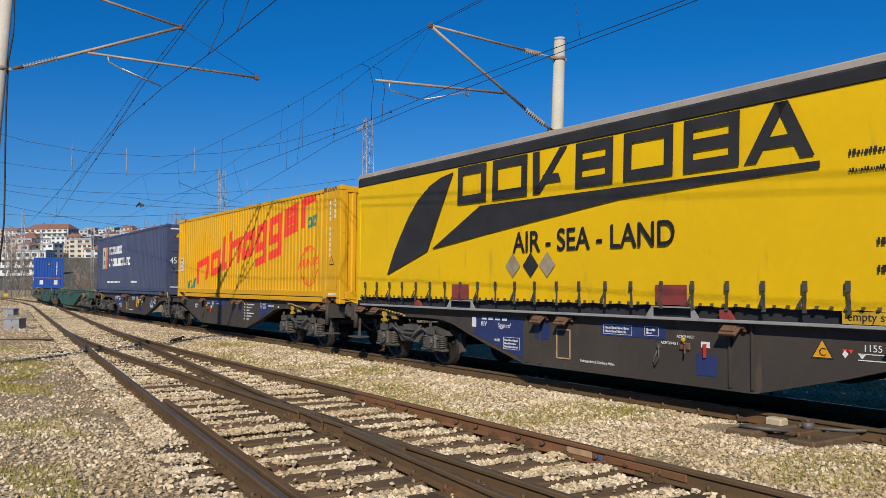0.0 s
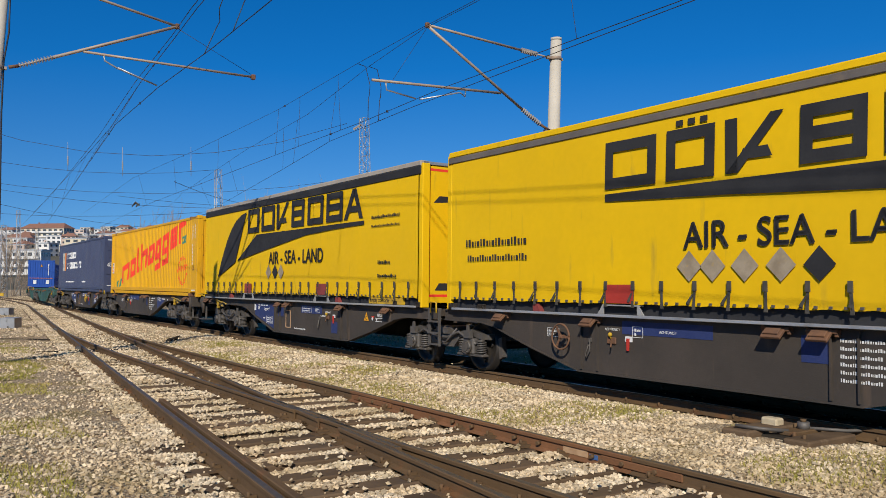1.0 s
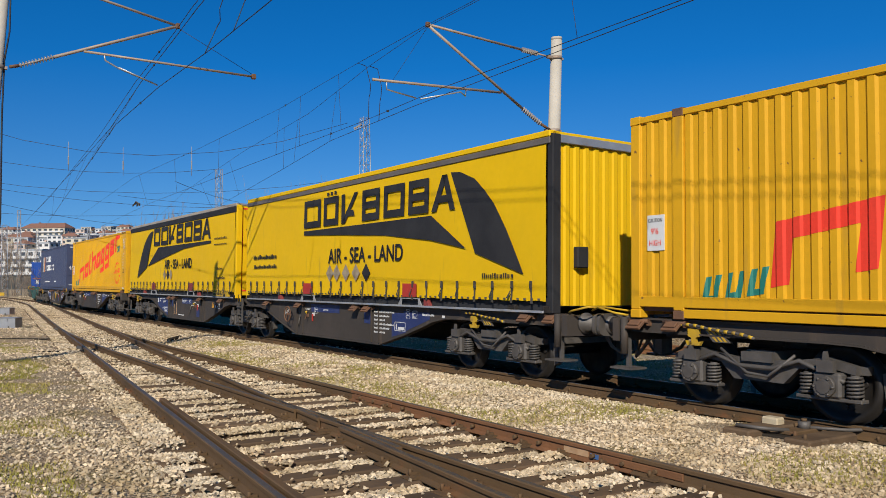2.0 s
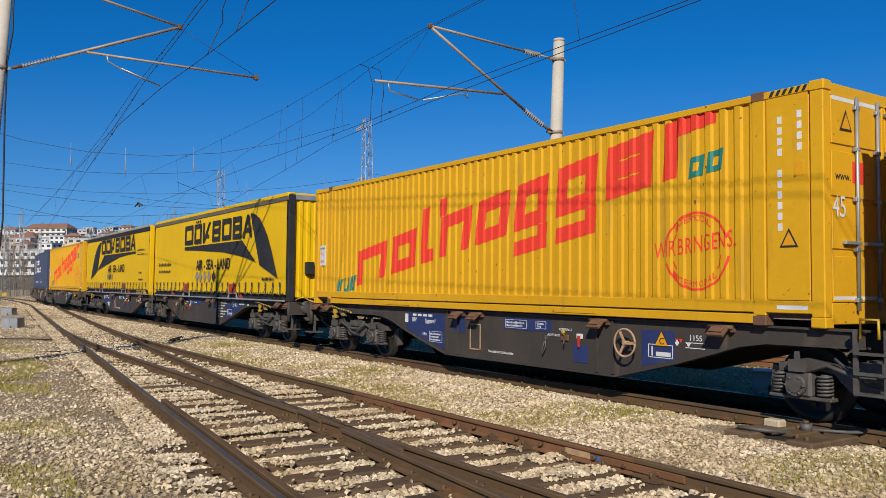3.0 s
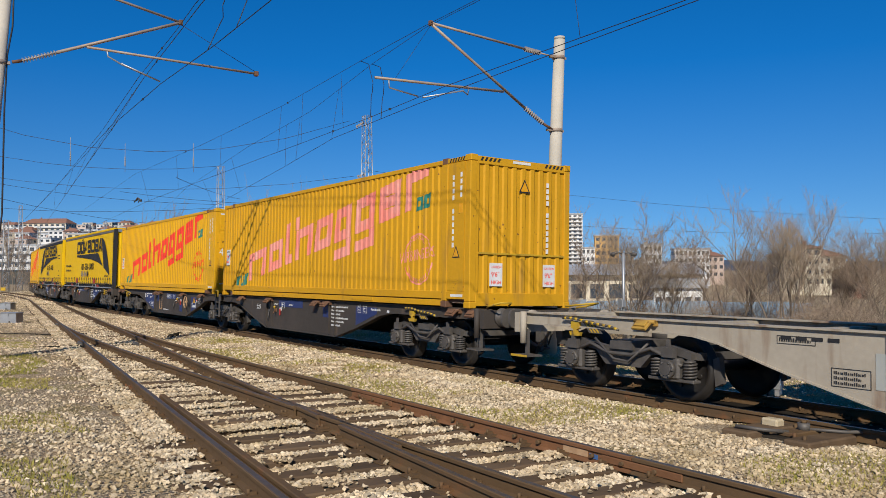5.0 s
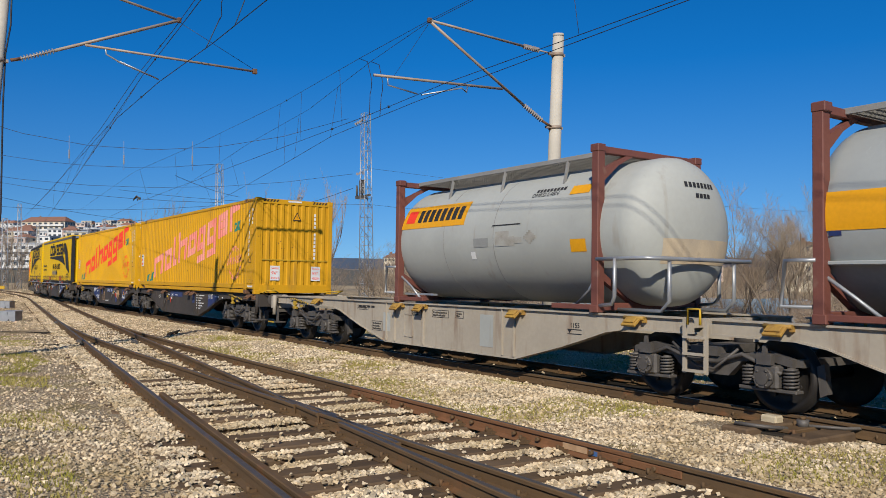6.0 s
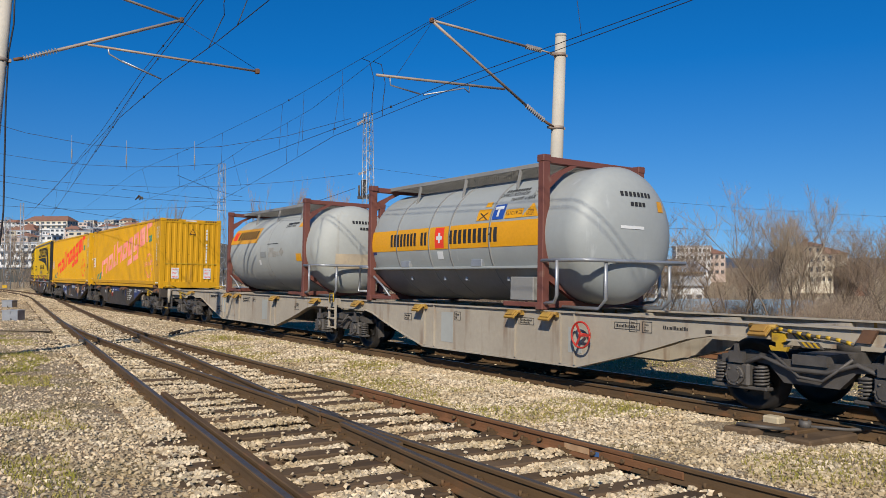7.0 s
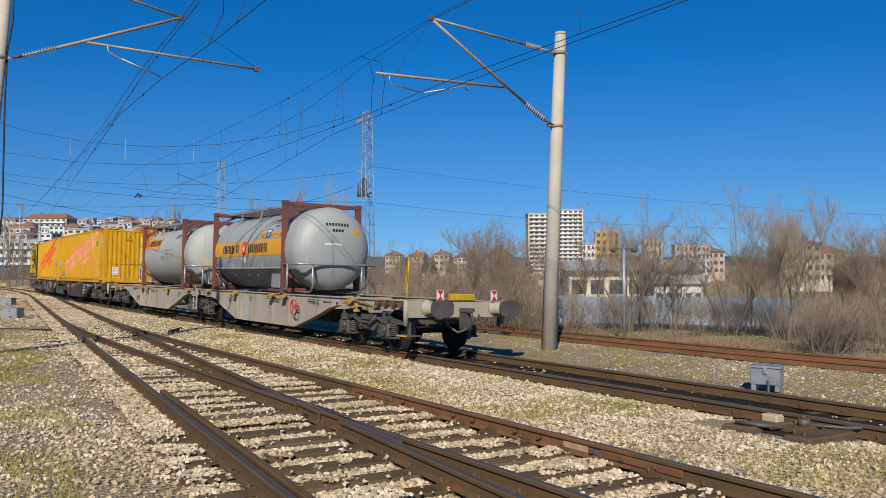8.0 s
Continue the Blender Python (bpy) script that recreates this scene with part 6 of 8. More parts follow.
warning_sign(blue, 0.0, 2.2, e45, 0.28, "y")
number_row(blue, [(e45 - 0.03, e45 + 0.002, 0.62, 0.70, 2.4 - i * 0.12, 2.49 - i * 0.12) for i in range(10)])
f = Form()
for j in range(3):
    for i in range(10):
        frame_shape(f, -3.5 + i * 0.7, -3.0 + i * 0.7, 0.8 + j * 0.6, 1.15 + j * 0.6, 0.12, 0.0, 0.0, -1.238, PROF, BREAKS, "lrt")
part("emblem_blocks", f, WHITE_PRINT, blue, "rows of white blocks")
curtain_box(-44.78, "yellow curtain-sided swap body, dark fin emblem, black top rail")
curtain_box(-30.05, "yellow curtain-sided swap body, mirrored fin emblem, yellow roof edge", flip=True, cap=GREY_RAIL, rear="doors")
tank_unit(8.03, "pale grey tank container in a red frame, amber panel", "panel")
tank_unit(17.55, "blue-grey clad tank container in a red frame, broad amber band", "band")


# ---------- overhead line, masts, lineside things ----------
def insulator(parent, p, q, n=9, r=0.065):
    p, q = Vector(p), Vector(q)
    f = Form()
    f.cyl(p, q, 0.022, 8)
    for i in range(n):
        a = p.lerp(q, (i + 0.5) / n)
        d = (q - p).normalized() * 0.012
        f.cyl(a - d, a + d, r, 12, r * 0.6)
    part("insulator", f, PORCELAIN, parent, "ribbed grey insulator")


def concrete_mast(base, top, r0, r1, label):
    m = thing("catenary_mast", label, "mast", "catenary masts")
    f = Form()
    f.cyl(base, top, r0, 28, r1)
    part("pole", f, CONCRETE, m, "round tapered concrete pole")
    return m


def clamp(m, p, r):
    f = Form()
    p = Vector(p)
    f.cyl(p - Vector((0, 0, 0.04)), p + Vector((0, 0, 0.04)), r, 20)
    f.box(p.x - 0.05, p.x + 0.05, p.y - r - 0.12, p.y + r + 0.06, p.z - 0.03, p.z + 0.03)
    part("clamp", f, STEEL_ARM, m)


mast = concrete_mast((-15.28, 13.49, -0.35), (-14.98, 13.66, 7.55), 0.20, 0.135, "tall pale concrete catenary mast with a tube bracket")
part("cap", Form().cyl((-14.98, 13.66, 7.53), (-14.98, 13.66, 7.60), 0.137, 20), CONCRETE, mast)
clamp(mast, (-15.0, 13.64, 7.08), 0.155)
clamp(mast, (-15.07, 13.60, 5.26), 0.165)
part("stay_tube", Form().tube([(-15.0, 9.83, 7.32), (-15.0, 12.55, 7.14)], 0.03, 8), STEEL_ARM, mast)
insulator(mast, (-15.0, 12.55, 7.14), (-15.0, 13.05, 7.11))
part("stay_rod", Form().tube([(-15.0, 13.05, 7.11), (-15.0, 13.5, 7.08)], 0.02, 6), STEEL_ARM, mast)
part("strut_tube", Form().tube([(-15.0, 9.80, 7.32), (-15.0, 12.54, 5.70)], 0.035, 8), STEEL_ARM, mast)
insulator(mast, (-15.0, 12.54, 5.70), (-15.0, 13.12, 5.38), 10)
part("strut_foot", Form().tube([(-15.0, 13.12, 5.38), (-15.05, 13.46, 5.27)], 0.035, 8), RUST, mast)
part("registration_tube", Form().tube([(-15.0, 8.40, 5.91), (-15.0, 11.88, 6.02)], 0.03, 8), STEEL_ARM, mast)
part("steady_arm", Form().tube([(-15.0, 8.74, 5.90), (-15.02, 8.76, 5.74), (-15.0, 9.49, 5.63)], 0.018, 6), GALV, mast)
part("steady_arm", Form().tube([(-15.0, 10.86, 5.99), (-15.0, 10.84, 5.82), (-15.0, 10.7, 5.90), (-15.0, 9.60, 5.62)], 0.018, 6), GALV, mast)
part("tip_fitting", Form().box(-15.04, -14.96, 9.78, 9.87, 7.26, 7.37, bevel=0.01), RUST, mast)
part("hanger_wire", Form().tube([(-15.0, 9.82, 7.26), (-15.0, 8.9, 5.95)], 0.006, 4), WIRE, mast)
f = Form()
for k in range(3):
    f.box(-15.44 + 0.02 * k, -15.40, 13.30 + 0.07 * k, 13.35 + 0.07 * k, 1.30, 1.42)
part("mast_number", f, surf("faded_number_paint", (0.48, 0.40, 0.26), (0.42, 0.36, 0.26), 4, 0.8), mast, "faded painted bars")

mast2 = concrete_mast((-19.24, 1.23, -0.2), (-18.85, 1.91, 9.0), 0.155, 0.12, "concrete catenary mast with a long tube bracket")
clamp(mast2, (-18.97, 1.70, 6.15), 0.145)
clamp(mast2, (-18.88, 1.86, 8.28), 0.135)
part("strut_foot", Form().tube([(-18.9, 1.94, 6.17), (-18.9, 2.12, 6.22)], 0.035, 8), RUST, mast2)
insulator(mast2, (-18.9, 2.12, 6.22), (-18.9, 2.78, 6.49), 11)
part("strut_tube", Form().tube([(-18.9, 2.78, 6.49), (-18.9, 5.42, 7.58)], 0.035, 8), STEEL_ARM, mast2)
part("stay_tube", Form().tube([(-18.9, 5.42, 7.58), (-18.9, 2.6, 8.14)], 0.03, 8), STEEL_ARM, mast2)
insulator(mast2, (-18.9, 2.6, 8.14), (-18.9, 2.05, 8.25), 9)
part("registration_tube", Form().tube([(-18.9, 3.38, 6.70), (-18.9, 7.30, 6.62)], 0.028, 8), STEEL_ARM, mast2)
part("steady_arm", Form().tube([(-18.9, 3.80, 6.70), (-18.9, 3.82, 6.56), (-18.9, 4.1, 6.42), (-18.9, 4.84, 6.18)], 0.02, 6), GALV, mast2)
part("steady_arm", Form().tube([(-18.9, 4.1, 6.44), (-18.9, 4.95, 6.14)], 0.018, 6), GALV, mast2)
part("tip_fitting", Form().box(-18.94, -18.86, 5.37, 5.46, 7.52, 7.64, bevel=0.01), RUST, mast2)
part("end_fitting", Form().box(-18.95, -18.85, 7.2, 7.3, 6.56, 6.68, bevel=0.01), RUST, mast2)
part("hanger_wire", Form().tube([(-18.9, 5.45, 7.52), (-18.9, 7.2, 6.68)], 0.006, 4), WIRE, mast2)
part("cable", Form().tube([(-18.86, 1.98, 8.6), (-18.88, 1.94, 6.9), (-18.93, 1.85, 6.3), (-18.96, 1.81, 5.2), (-18.95, 1.78, 3.0), (-19.08, 1.52, 0.0)], 0.018, 6), WIRE, mast2)


def line_wire(pts, r, name, label, sag=0.0):
    out = []
    for (p, q) in zip(pts[:-1], pts[1:]):
        p, q = Vector(p), Vector(q)
        for i in range(6):
            k = i / 6
            out.append(p.lerp(q, k) - Vector((0, 0, sag * 4 * k * (1 - k))))
    out.append(Vector(pts[-1]))
    f = Form().tube(out, r, 5)
    return tagged(part(name, f, WIRE), label, "overhead wire", "overhead wires", "structure")


C1 = [(14.0, 8.6, 5.83), (-7.85, 9.42, 5.71), (-13.95, 9.50, 5.66), (-17.92, 9.80, 5.62), (-30.75, 10.33, 5.51), (-42.8, 10.83, 5.40), (-80, 14.0, 5.2)]
C2 = [(14.0, 8.7, 5.80), (-7.68, 9.50, 5.68), (-15.64, 9.87, 5.61), (-20.82, 10.28, 5.55), (-27.47, 11.52, 5.47), (-45.73, 14.72, 5.23), (-110.0, 27.0, 4.4)]
M1 = [(14.0, 8.5, 7.4), (-13.26, 9.57, 7.21), (-15.0, 9.66, 7.22), (-18.27, 9.82, 7.17), (-24.55, 10.30, 7.11), (-33.93, 10.55, 7.03), (-45.29, 10.57, 6.94), (-80, 13.6, 6.8)]
M2 = [(14.0, 8.6, 7.4), (-13.1, 9.55, 7.16), (-15.0, 9.70, 7.20), (-18.17, 10.10, 7.11), (-24.55, 11.29, 7.03), (-32.58, 12.15, 6.94), (-49.55, 14.55, 6.74), (-110, 26.0, 6.2)]
L1 = [(10.0, 3.6, 7.6), (-16.87, 5.24, 7.41), (-18.9, 5.42, 7.40), (-24.02, 5.83, 7.34), (-31.93, 6.63, 7.26), (-46.02, 7.60, 7.12), (-77.2, 9.63, 6.83)]
L1B = [(10.0, 3.4, 7.6), (-16.8, 5.10, 7.37), (-18.9, 5.30, 7.36), (-23.91, 5.65, 7.30), (-33.52, 6.55, 7.20), (-58.28, 8.43, 6.96), (-92.83, 10.55, 6.63)]
L2 = [(10.0, 4.0, 6.0), (-11.64, 4.61, 5.87), (-14.21, 4.67, 5.85), (-17.74, 4.66, 5.83), (-22.5, 4.81, 5.78), (-33.09, 5.86, 5.67), (-70.02, 9.54, 5.28)]
for pts, r, lab in ((C1, 0.007, "taut dark contact wire"), (C2, 0.007, "taut dark contact wire"), (M1, 0.006, "dark stranded carrying cable"), (M2, 0.006, "dark stranded carrying cable"),
                    (L1, 0.009, "dark stranded carrying cable"), (L1B, 0.008, "dark stranded carrying cable"), (L2, 0.008, "taut dark contact wire")):
    line_wire(pts, r, "overhead_wire", lab)


def along(pts, x):
    for p, q in zip(pts[:-1], pts[1:]):
        if q[0] <= x <= p[0]:
            k = (p[0] - x) / (p[0] - q[0])
            return Vector(p).lerp(Vector(q), k)
    return Vector(pts[-1])


for a, b, xs in ((M1, C1, (-19.6, -22.6, -24.6, -31, -37.5, -44)), (M2, C2, (-21.2, -25.6, -27.2, -36, -44)), (L1, L2, (-24.5, -29, -33, -39, -46, -56)), (M1, C1, (-10.1, -5.2))):
    for x in xs:
        line_wire([along(a, x), along(b, x + 0.25)], 0.005, "dropper", "thin dropper between the wires")
# loops at the jumper
for a, b, x in ((M1, C1, -18.3), (M2, C2, -18.2), (L1, L2, -15.2), (L1, L2, -13.6)):
    p, q = along(a, x), along(b, x + 0.6)
    mid = p.lerp(q, 0.5)
    line_wire([p, p + Vector((0.25, 0.1, -0.12)), mid + Vector((0.3, 0.05, 0.1)), mid + Vector((0.18, 0.1, -0.1)), mid + Vector((0.3, 0, -0.25)), q], 0.009, "jumper_wire", "slack looped jumper wire")


def fitting(p, name, lab, r=0.03, n=1.0):
    f = Form()
    p = Vector(p)
    f.box(p.x - 0.06 * n, p.x + 0.06 * n, p.y - r, p.y + r, p.z - 0.05 * n, p.z + 0.05 * n, bevel=0.008)
    f.cyl(p + Vector((-0.1 * n, 0, 0.03)), p + Vector((0.1 * n, 0, -0.03)), r * 0.6, 6)
    tagged(part(name, f, WIRE), lab, "clamp", "wire clamps", "structure")


for pts, xs in ((L1, (-22, -26.5, -33, -41)), (L2, (-19.5, -24, -29)), (L1B, (-20.5, -29)), (C1, (-16.6, -20)), (M1, (-24, -36))):
    for x in xs:
        fitting(along(pts, x), "wire_clamp", "dark clamp on the wire", 0.018, 0.5)


def lattice_tower(x, y, z0, z1, w0, w1, label, arm=None, insul=True, n=14):
    t = thing("lattice_mast", label, "mast", "lattice masts")
    base = Vector((x, y, z0))
    legs = lambda s, k: Vector((x + s[0] * (w0 + (w1 - w0) * k) / 2, y + s[1] * (w0 + (w1 - w0) * k) / 2, z0 + (z1 - z0) * k))
    C = [(-1, -1), (1, -1), (1, 1), (-1, 1)]
    for s in C:
        part("leg", Form().tube([legs(s, 0), legs(s, 1)], 0.035, 4), GALV, t)
    f = Form()
    for i in range(n):
        for a, b in zip(C, C[1:] + C[:1]):
            p, q = (legs(a, i / n), legs(b, (i + 1) / n)) if i % 2 else (legs(b, i / n), legs(a, (i + 1) / n))
            f.tube([p, q], 0.022, 4)
            f.tube([legs(a, (i + 1) / n), legs(b, (i + 1) / n)], 0.016, 4)
    part("bracing", f, GALV, t)
    if arm:
        z, reach = arm
        g = Form().box(x - reach, x + 0.5, y - 0.06, y + 0.06, z - 0.05, z + 0.05)
        g.tube([(x - reach * 0.9, y, z), (x, y, z - 0.8)], 0.03, 4)
        part("bracket", g, GALV, t)
    return t


def spot(k, d, z=None):
    """A place d metres before the camera and k * d to the side of its middle line."""
    a = radians(145.99)
    p = Vector((math.cos(a) * d + math.sin(a) * k * d, math.sin(a) * d - math.cos(a) * k * d, 0))
    p.z = ground_z(max(p.x, -130), min(p.y, 60)) if z is None else z
    return p


def up(d, k):
    return EYE[2] + d * k


p = spot(-0.0935, 73)
tower = lattice_tower(p.x, p.y, p.z - 0.3, 15.6, 1.0, 0.62, "tall grey lattice mast with switchgear on brackets", n=20)
g = Form().box(p.x - 1.9, p.x + 0.7, p.y - 0.1, p.y + 0.1, 8.05, 8.22)
g.box(p.x - 1.4, p.x - 0.4, p.y - 0.35, p.y + 0.35, 7.9, 8.05)
for k in (-1.75, -1.2, -0.75):
    g.cyl((p.x + k, p.y, 8.2), (p.x + k, p.y, 9.2 if k < -1.3 else 8.9), 0.09, 8)
g.box(p.x - 0.95, p.x - 0.5, p.y - 0.2, p.y + 0.2, 8.4, 9.6)
part("switchgear", g, IRON, tower, "dark switch on a bracket")
insulator(tower, (p.x - 0.5, p.y, 15.1), (p.x - 2.1, p.y, 14.9), 4, 0.14)
insulator(tower, (p.x - 0.4, p.y, 10.3), (p.x - 1.9, p.y, 10.25), 3, 0.14)
for k, d, top, w in ((-0.2752, 95, 0.126, 0.9), (-0.523, 120, 0.078, 0.6), (-0.500, 130, 0.052, 0.5), (-0.541, 105, 0.060, 0.8), (-0.437, 110, 0.056, 0.35), (-0.418, 150, 0.058, 0.5)):
    q = spot(k, d)
    lattice_tower(q.x, q.y, q.z - 0.3, up(d, top), w, w * 0.7, "grey lattice mast beside the far tracks", n=14)
# long cross spans behind the train
def span(a, b, r=0.02, sag=0.6, beads=()):
    (k0, d0, e0), (k1, d1, e1) = a, b
    p, q = spot(k0, d0, up(d0, e0)), spot(k1, d1, up(d1, e1))
    line_wire([p, q], r, "span_wire", "thin far span wire", sag)
    for t in beads:
        c = p.lerp(q, t)
        c.z -= sag * 4 * t * (1 - t) * 0.9
        f = Form()
        for j in range(5):
            f.cyl(c + Vector((0, 0, -0.16 * j - 0.9)), c + Vector((0, 0, -0.16 * j - 1.04)), 0.075, 8, 0.04)
        f.cyl(c + Vector((0, 0, 0.4)), c + Vector((0, 0, -2.2)), 0.02, 5)
        tagged(part("hanging_insulator", f, PORCELAIN), "hanging string of grey insulators on a span wire", "insulator", "hanging insulators", "structure")


span((-0.115, 72, 0.182), (-0.60, 72, 0.190), 0.02, 3.0, (0.40, 0.575, 0.715))
span((-0.28, 94, 0.126), (-0.60, 94, 0.150), 0.022, 1.2)
span((-0.11, 73, 0.113), (-0.60, 73, 0.120), 0.015, 1.4)
span((-0.11, 73, 0.095), (-0.30, 94, 0.072), 0.02, 1.2)
span((-0.27, 95, 0.078), (-0.60, 110, 0.115), 0.022, 0.8)
span((-0.27, 95, 0.075), (-0.60, 118, 0.080), 0.022, 0.8)
span((-0.09, 80, 0.075), (-0.40, 105, 0.095), 0.02, 0.5)
span((0.60, 70, 0.040), (-0.09, 73, 0.075), 0.012, 0.9)
span((0.60, 80, 0.055), (-0.09, 75, 0.120), 0.012, 0.7)
span((-0.33, 60, 0.112), (-0.25, 90, 0.085), 0.018, 0.2)
span((-0.60, 80, 0.100), (-0.36, 100, 0.055), 0.018, 0.5)
f = Form()
q = spot(-0.378, 60, up(60, 0.083))
for j in range(6):
    f.tube([q + Vector((-1.0, 0.1 * j, 0.1 * (j % 3))), q + Vector((0, 0.05 * j, 0.25 - 0.05 * j)), q + Vector((1.0, 0, -0.1 * (j % 2)))], 0.05, 5)
tagged(part("section_insulator", f, IRON), "dark section insulator hung in the wires", "insulator", kind="structure")

# lamp post
lp = thing("platform_lamp", "thin grey steel lamp post with two small lamp heads", "lamp post", m=Matrix.Translation((-16.88, 17.87, -0.40)))
part("post", Form().cyl((0, 0, 0), (0, 0, 2.66), 0.045, 12, 0.04), GALV, lp)
part("switch_box", Form().box(-0.09, 0.09, -0.14, -0.02, 1.05, 1.28, bevel=0.01), GALV, lp)
for s in (-1, 1):
    h = Form()
    h.tube([(0, 0, 2.62), (s * 0.08, s * 0.10, 2.67), (s * 0.16, s * 0.24, 2.64)], 0.02, 6)
    h.lathe([(-0.10, 0.01), (-0.08, 0.05), (0.02, 0.075), (0.10, 0.04), (0.11, 0.005)], "x", 12, Matrix.Translation((s * 0.17, s * 0.26, 2.62)) @ Matrix.Rotation(radians(s * 20), 4, "Z"))
    part("lamp_head", h, IRON, lp)


def cable_box(m, label, w=0.46, d=0.36, h=0.27, legs=0.10):
    b = thing("cable_box", label, "equipment box", "lineside boxes", m=m)
    part("case", Form().box(-w / 2, w / 2, -d / 2, d / 2, legs, legs + h, bevel=0.01), GALV, b)
    part("lid", Form().box(-w / 2 - 0.02, w / 2 + 0.02, -d / 2 - 0.02, d / 2 + 0.02, legs + h + 0.002, legs + h + 0.035, bevel=0.008), GALV, b)
    for x in (-w / 2 + 0.05, w / 2 - 0.05):
        part("foot", Form().box(x - 0.035, x + 0.035, -d / 2, d / 2, 0, legs), GALV, b)
    part("latch", Form().box(-0.03, 0.03, -d / 2 - 0.03, -d / 2, legs + h - 0.09, legs + h + 0.02), GALV, b)
    part("cable", Form().tube([(w * 0.1, -d / 2 - 0.02, legs + 0.08), (w * 0.12, -d / 2 - 0.06, 0.02), (w * 0.15, -d / 2 - 0.1, -0.05)], 0.025, 6), IRON, b)
    return b


cable_box(Matrix.Translation((-8.05, 11.85, -0.24)) @ Matrix.Rotation(radians(25), 4, "Z"), "grey metal cable box on short legs beside the track")
cable_box(Matrix.Translation((-34.7, 3.62, -0.25)) @ Matrix.Rotation(radians(50), 4, "Z"), "pale grey metal point machine box on gravel", 0.64, 0.45, 0.36, 0.05)
cable_box(Matrix.Translation((-49.4, 4.96, -0.40)) @ Matrix.Rotation(radians(50), 4, "Z"), "pale grey metal point machine box on gravel", 0.6, 0.45, 0.33, 0.05)
mb = thing("marker_board", "low yellow-rimmed square marker on the ground", "marker", m=Matrix.Translation(spot(-0.544, 84)))
part("board", Form().box(-0.25, 0.25, -0.03, 0.03, 0.25, 0.6, bevel=0.02, m=Matrix.Rotation(radians(60), 4, "Z")), YELLOW_STEEL, mb)

# point rods and cables across the gravel, their shadows built into the dark tubes
for pts, r in (([(-22.0, 1.0), (-22.06, 1.99), (-22.25, 2.9), (-22.38, 3.95)], 0.035), ([(-28.4, 1.5), (-28.2, 2.54), (-27.7, 3.4), (-27.04, 4.26)], 0.035),
               ([(-25.1, 6.9), (-25.6, 7.2), (-26.4, 7.6)], 0.09), ([(-26.4, 7.6), (-28.8, 8.7), (-29.9, 9.2)], 0.03), ([(-30.7, 7.2), (-32.6, 8.3), (-34.8, 9.2)], 0.03), ([(-27.6, 4.2), (-27.2, 6.2)], 0.03), ([(-22.4, 3.9), (-22.2, 5.6)], 0.03)):
    f = Form().tube([TR @ Vector((a, b - YC, -0.15)) for a, b in pts], r, 6)
    tagged(part("point_rod", f, OILY_SHADED), "dark tube across the gravel, a rod and its shadow in one", "rod", "point rods", "structure")
for u, side in ((-22.4, -GAUGE), (-21.9, 0.55), (-32.1, -GAUGE)):
    f = Form().box(u - 0.28, u + 0.28, LINE_A(u) + side - 0.075, LINE_A(u) + side - 0.04, -0.13, -0.035, bevel=0.008)
    for k in (-0.2, -0.07, 0.07, 0.2):
        f.cyl((u + k, LINE_A(u) + side - 0.11, -0.085), (u + k, LINE_A(u) + side - 0.06, -0.085), 0.02, 6)
    tagged(part("joint_plate", f, IRON, m=TR), "dark bolted joint plate on the rail", "joint plate", "joint plates", "structure")
# drive gear of the points in the train's track
pd = thing("point_drive", "rusty point drive and timber ends beside the rail", "point gear", m=TR @ Matrix.Translation((-5.42, -1.45, -0.09)))
part("timber", Form().box(-0.62, -0.26, -0.55, 0.5, -0.10, 0.05, bevel=0.02), SLEEPER, pd)
part("timber", Form().box(0.10, 0.42, -0.45, 0.5, -0.12, 0.03, bevel=0.02), SLEEPER, pd)
part("base_plate", Form().box(-0.30, 0.16, -0.30, 0.42, -0.06, 0.0, bevel=0.01), OILY_SHADED, pd)
crank = part("crank", Form().box(-0.16, 0.06, -0.16, 0.40, 0.0, 0.05, bevel=0.01), RAIL_SIDE, pd)
part("pivot", Form().cyl((-0.05, 0.2, 0.04), (-0.05, 0.2, 0.13), 0.07, 12), IRON, crank)
part("pivot_nut", Form().cyl((-0.05, 0.2, 0.13), (-0.05, 0.2, 0.16), 0.035, 6), RAIL_SIDE, crank)
for bx, by in ((-0.24, -0.22), (-0.24, 0.34), (0.10, -0.22), (0.10, 0.34), (-0.45, -0.40), (0.27, -0.30)):
    part("bolt", Form().cyl((bx, by, -0.02), (bx, by, 0.075), 0.022, 6), RAIL_SIDE, pd)
part("lever_arm", Form().tube([(-0.05, -0.1, 0.05), (-0.25, -0.35, 0.07), (-0.50, -0.45, 0.08)], 0.025, 6), IRON, pd)
part("stop_block", Form().box(-0.55, -0.33, 0.1, 0.26, 0.03, 0.13, bevel=0.02), surf("stone_block", (0.5, 0.42, 0.28), (0.42, 0.34, 0.22), 8, 0.85, bump=0.5), pd, "pale broken block")
part("rod", Form().tube([(-0.05, 0.2, 0.06), (0.3, 0.5, 0.05), (0.9, 2.1, 0.04)], 0.022, 6), IRON, pd)


# ---------- vegetation ----------
BARK = surf("grey_brown_bark", (0.20, 0.155, 0.115), (0.15, 0.115, 0.085), 3.0, 0.9, bump=0.3, vary=0.2)
TWIG = surf("bare_brown_twigs", (0.33, 0.245, 0.175), (0.24, 0.175, 0.125), 1.0, 0.9, bump=0, vary=0.25)
PALE_TWIG = surf("bare_pale_twigs", (0.41, 0.32, 0.225), (0.33, 0.255, 0.18), 1.0, 0.9, bump=0, vary=0.2)
DRY_GRASS = surf("dry_grass", (0.29, 0.21, 0.12), (0.20, 0.145, 0.085), 0.7, 0.9, bump=0)
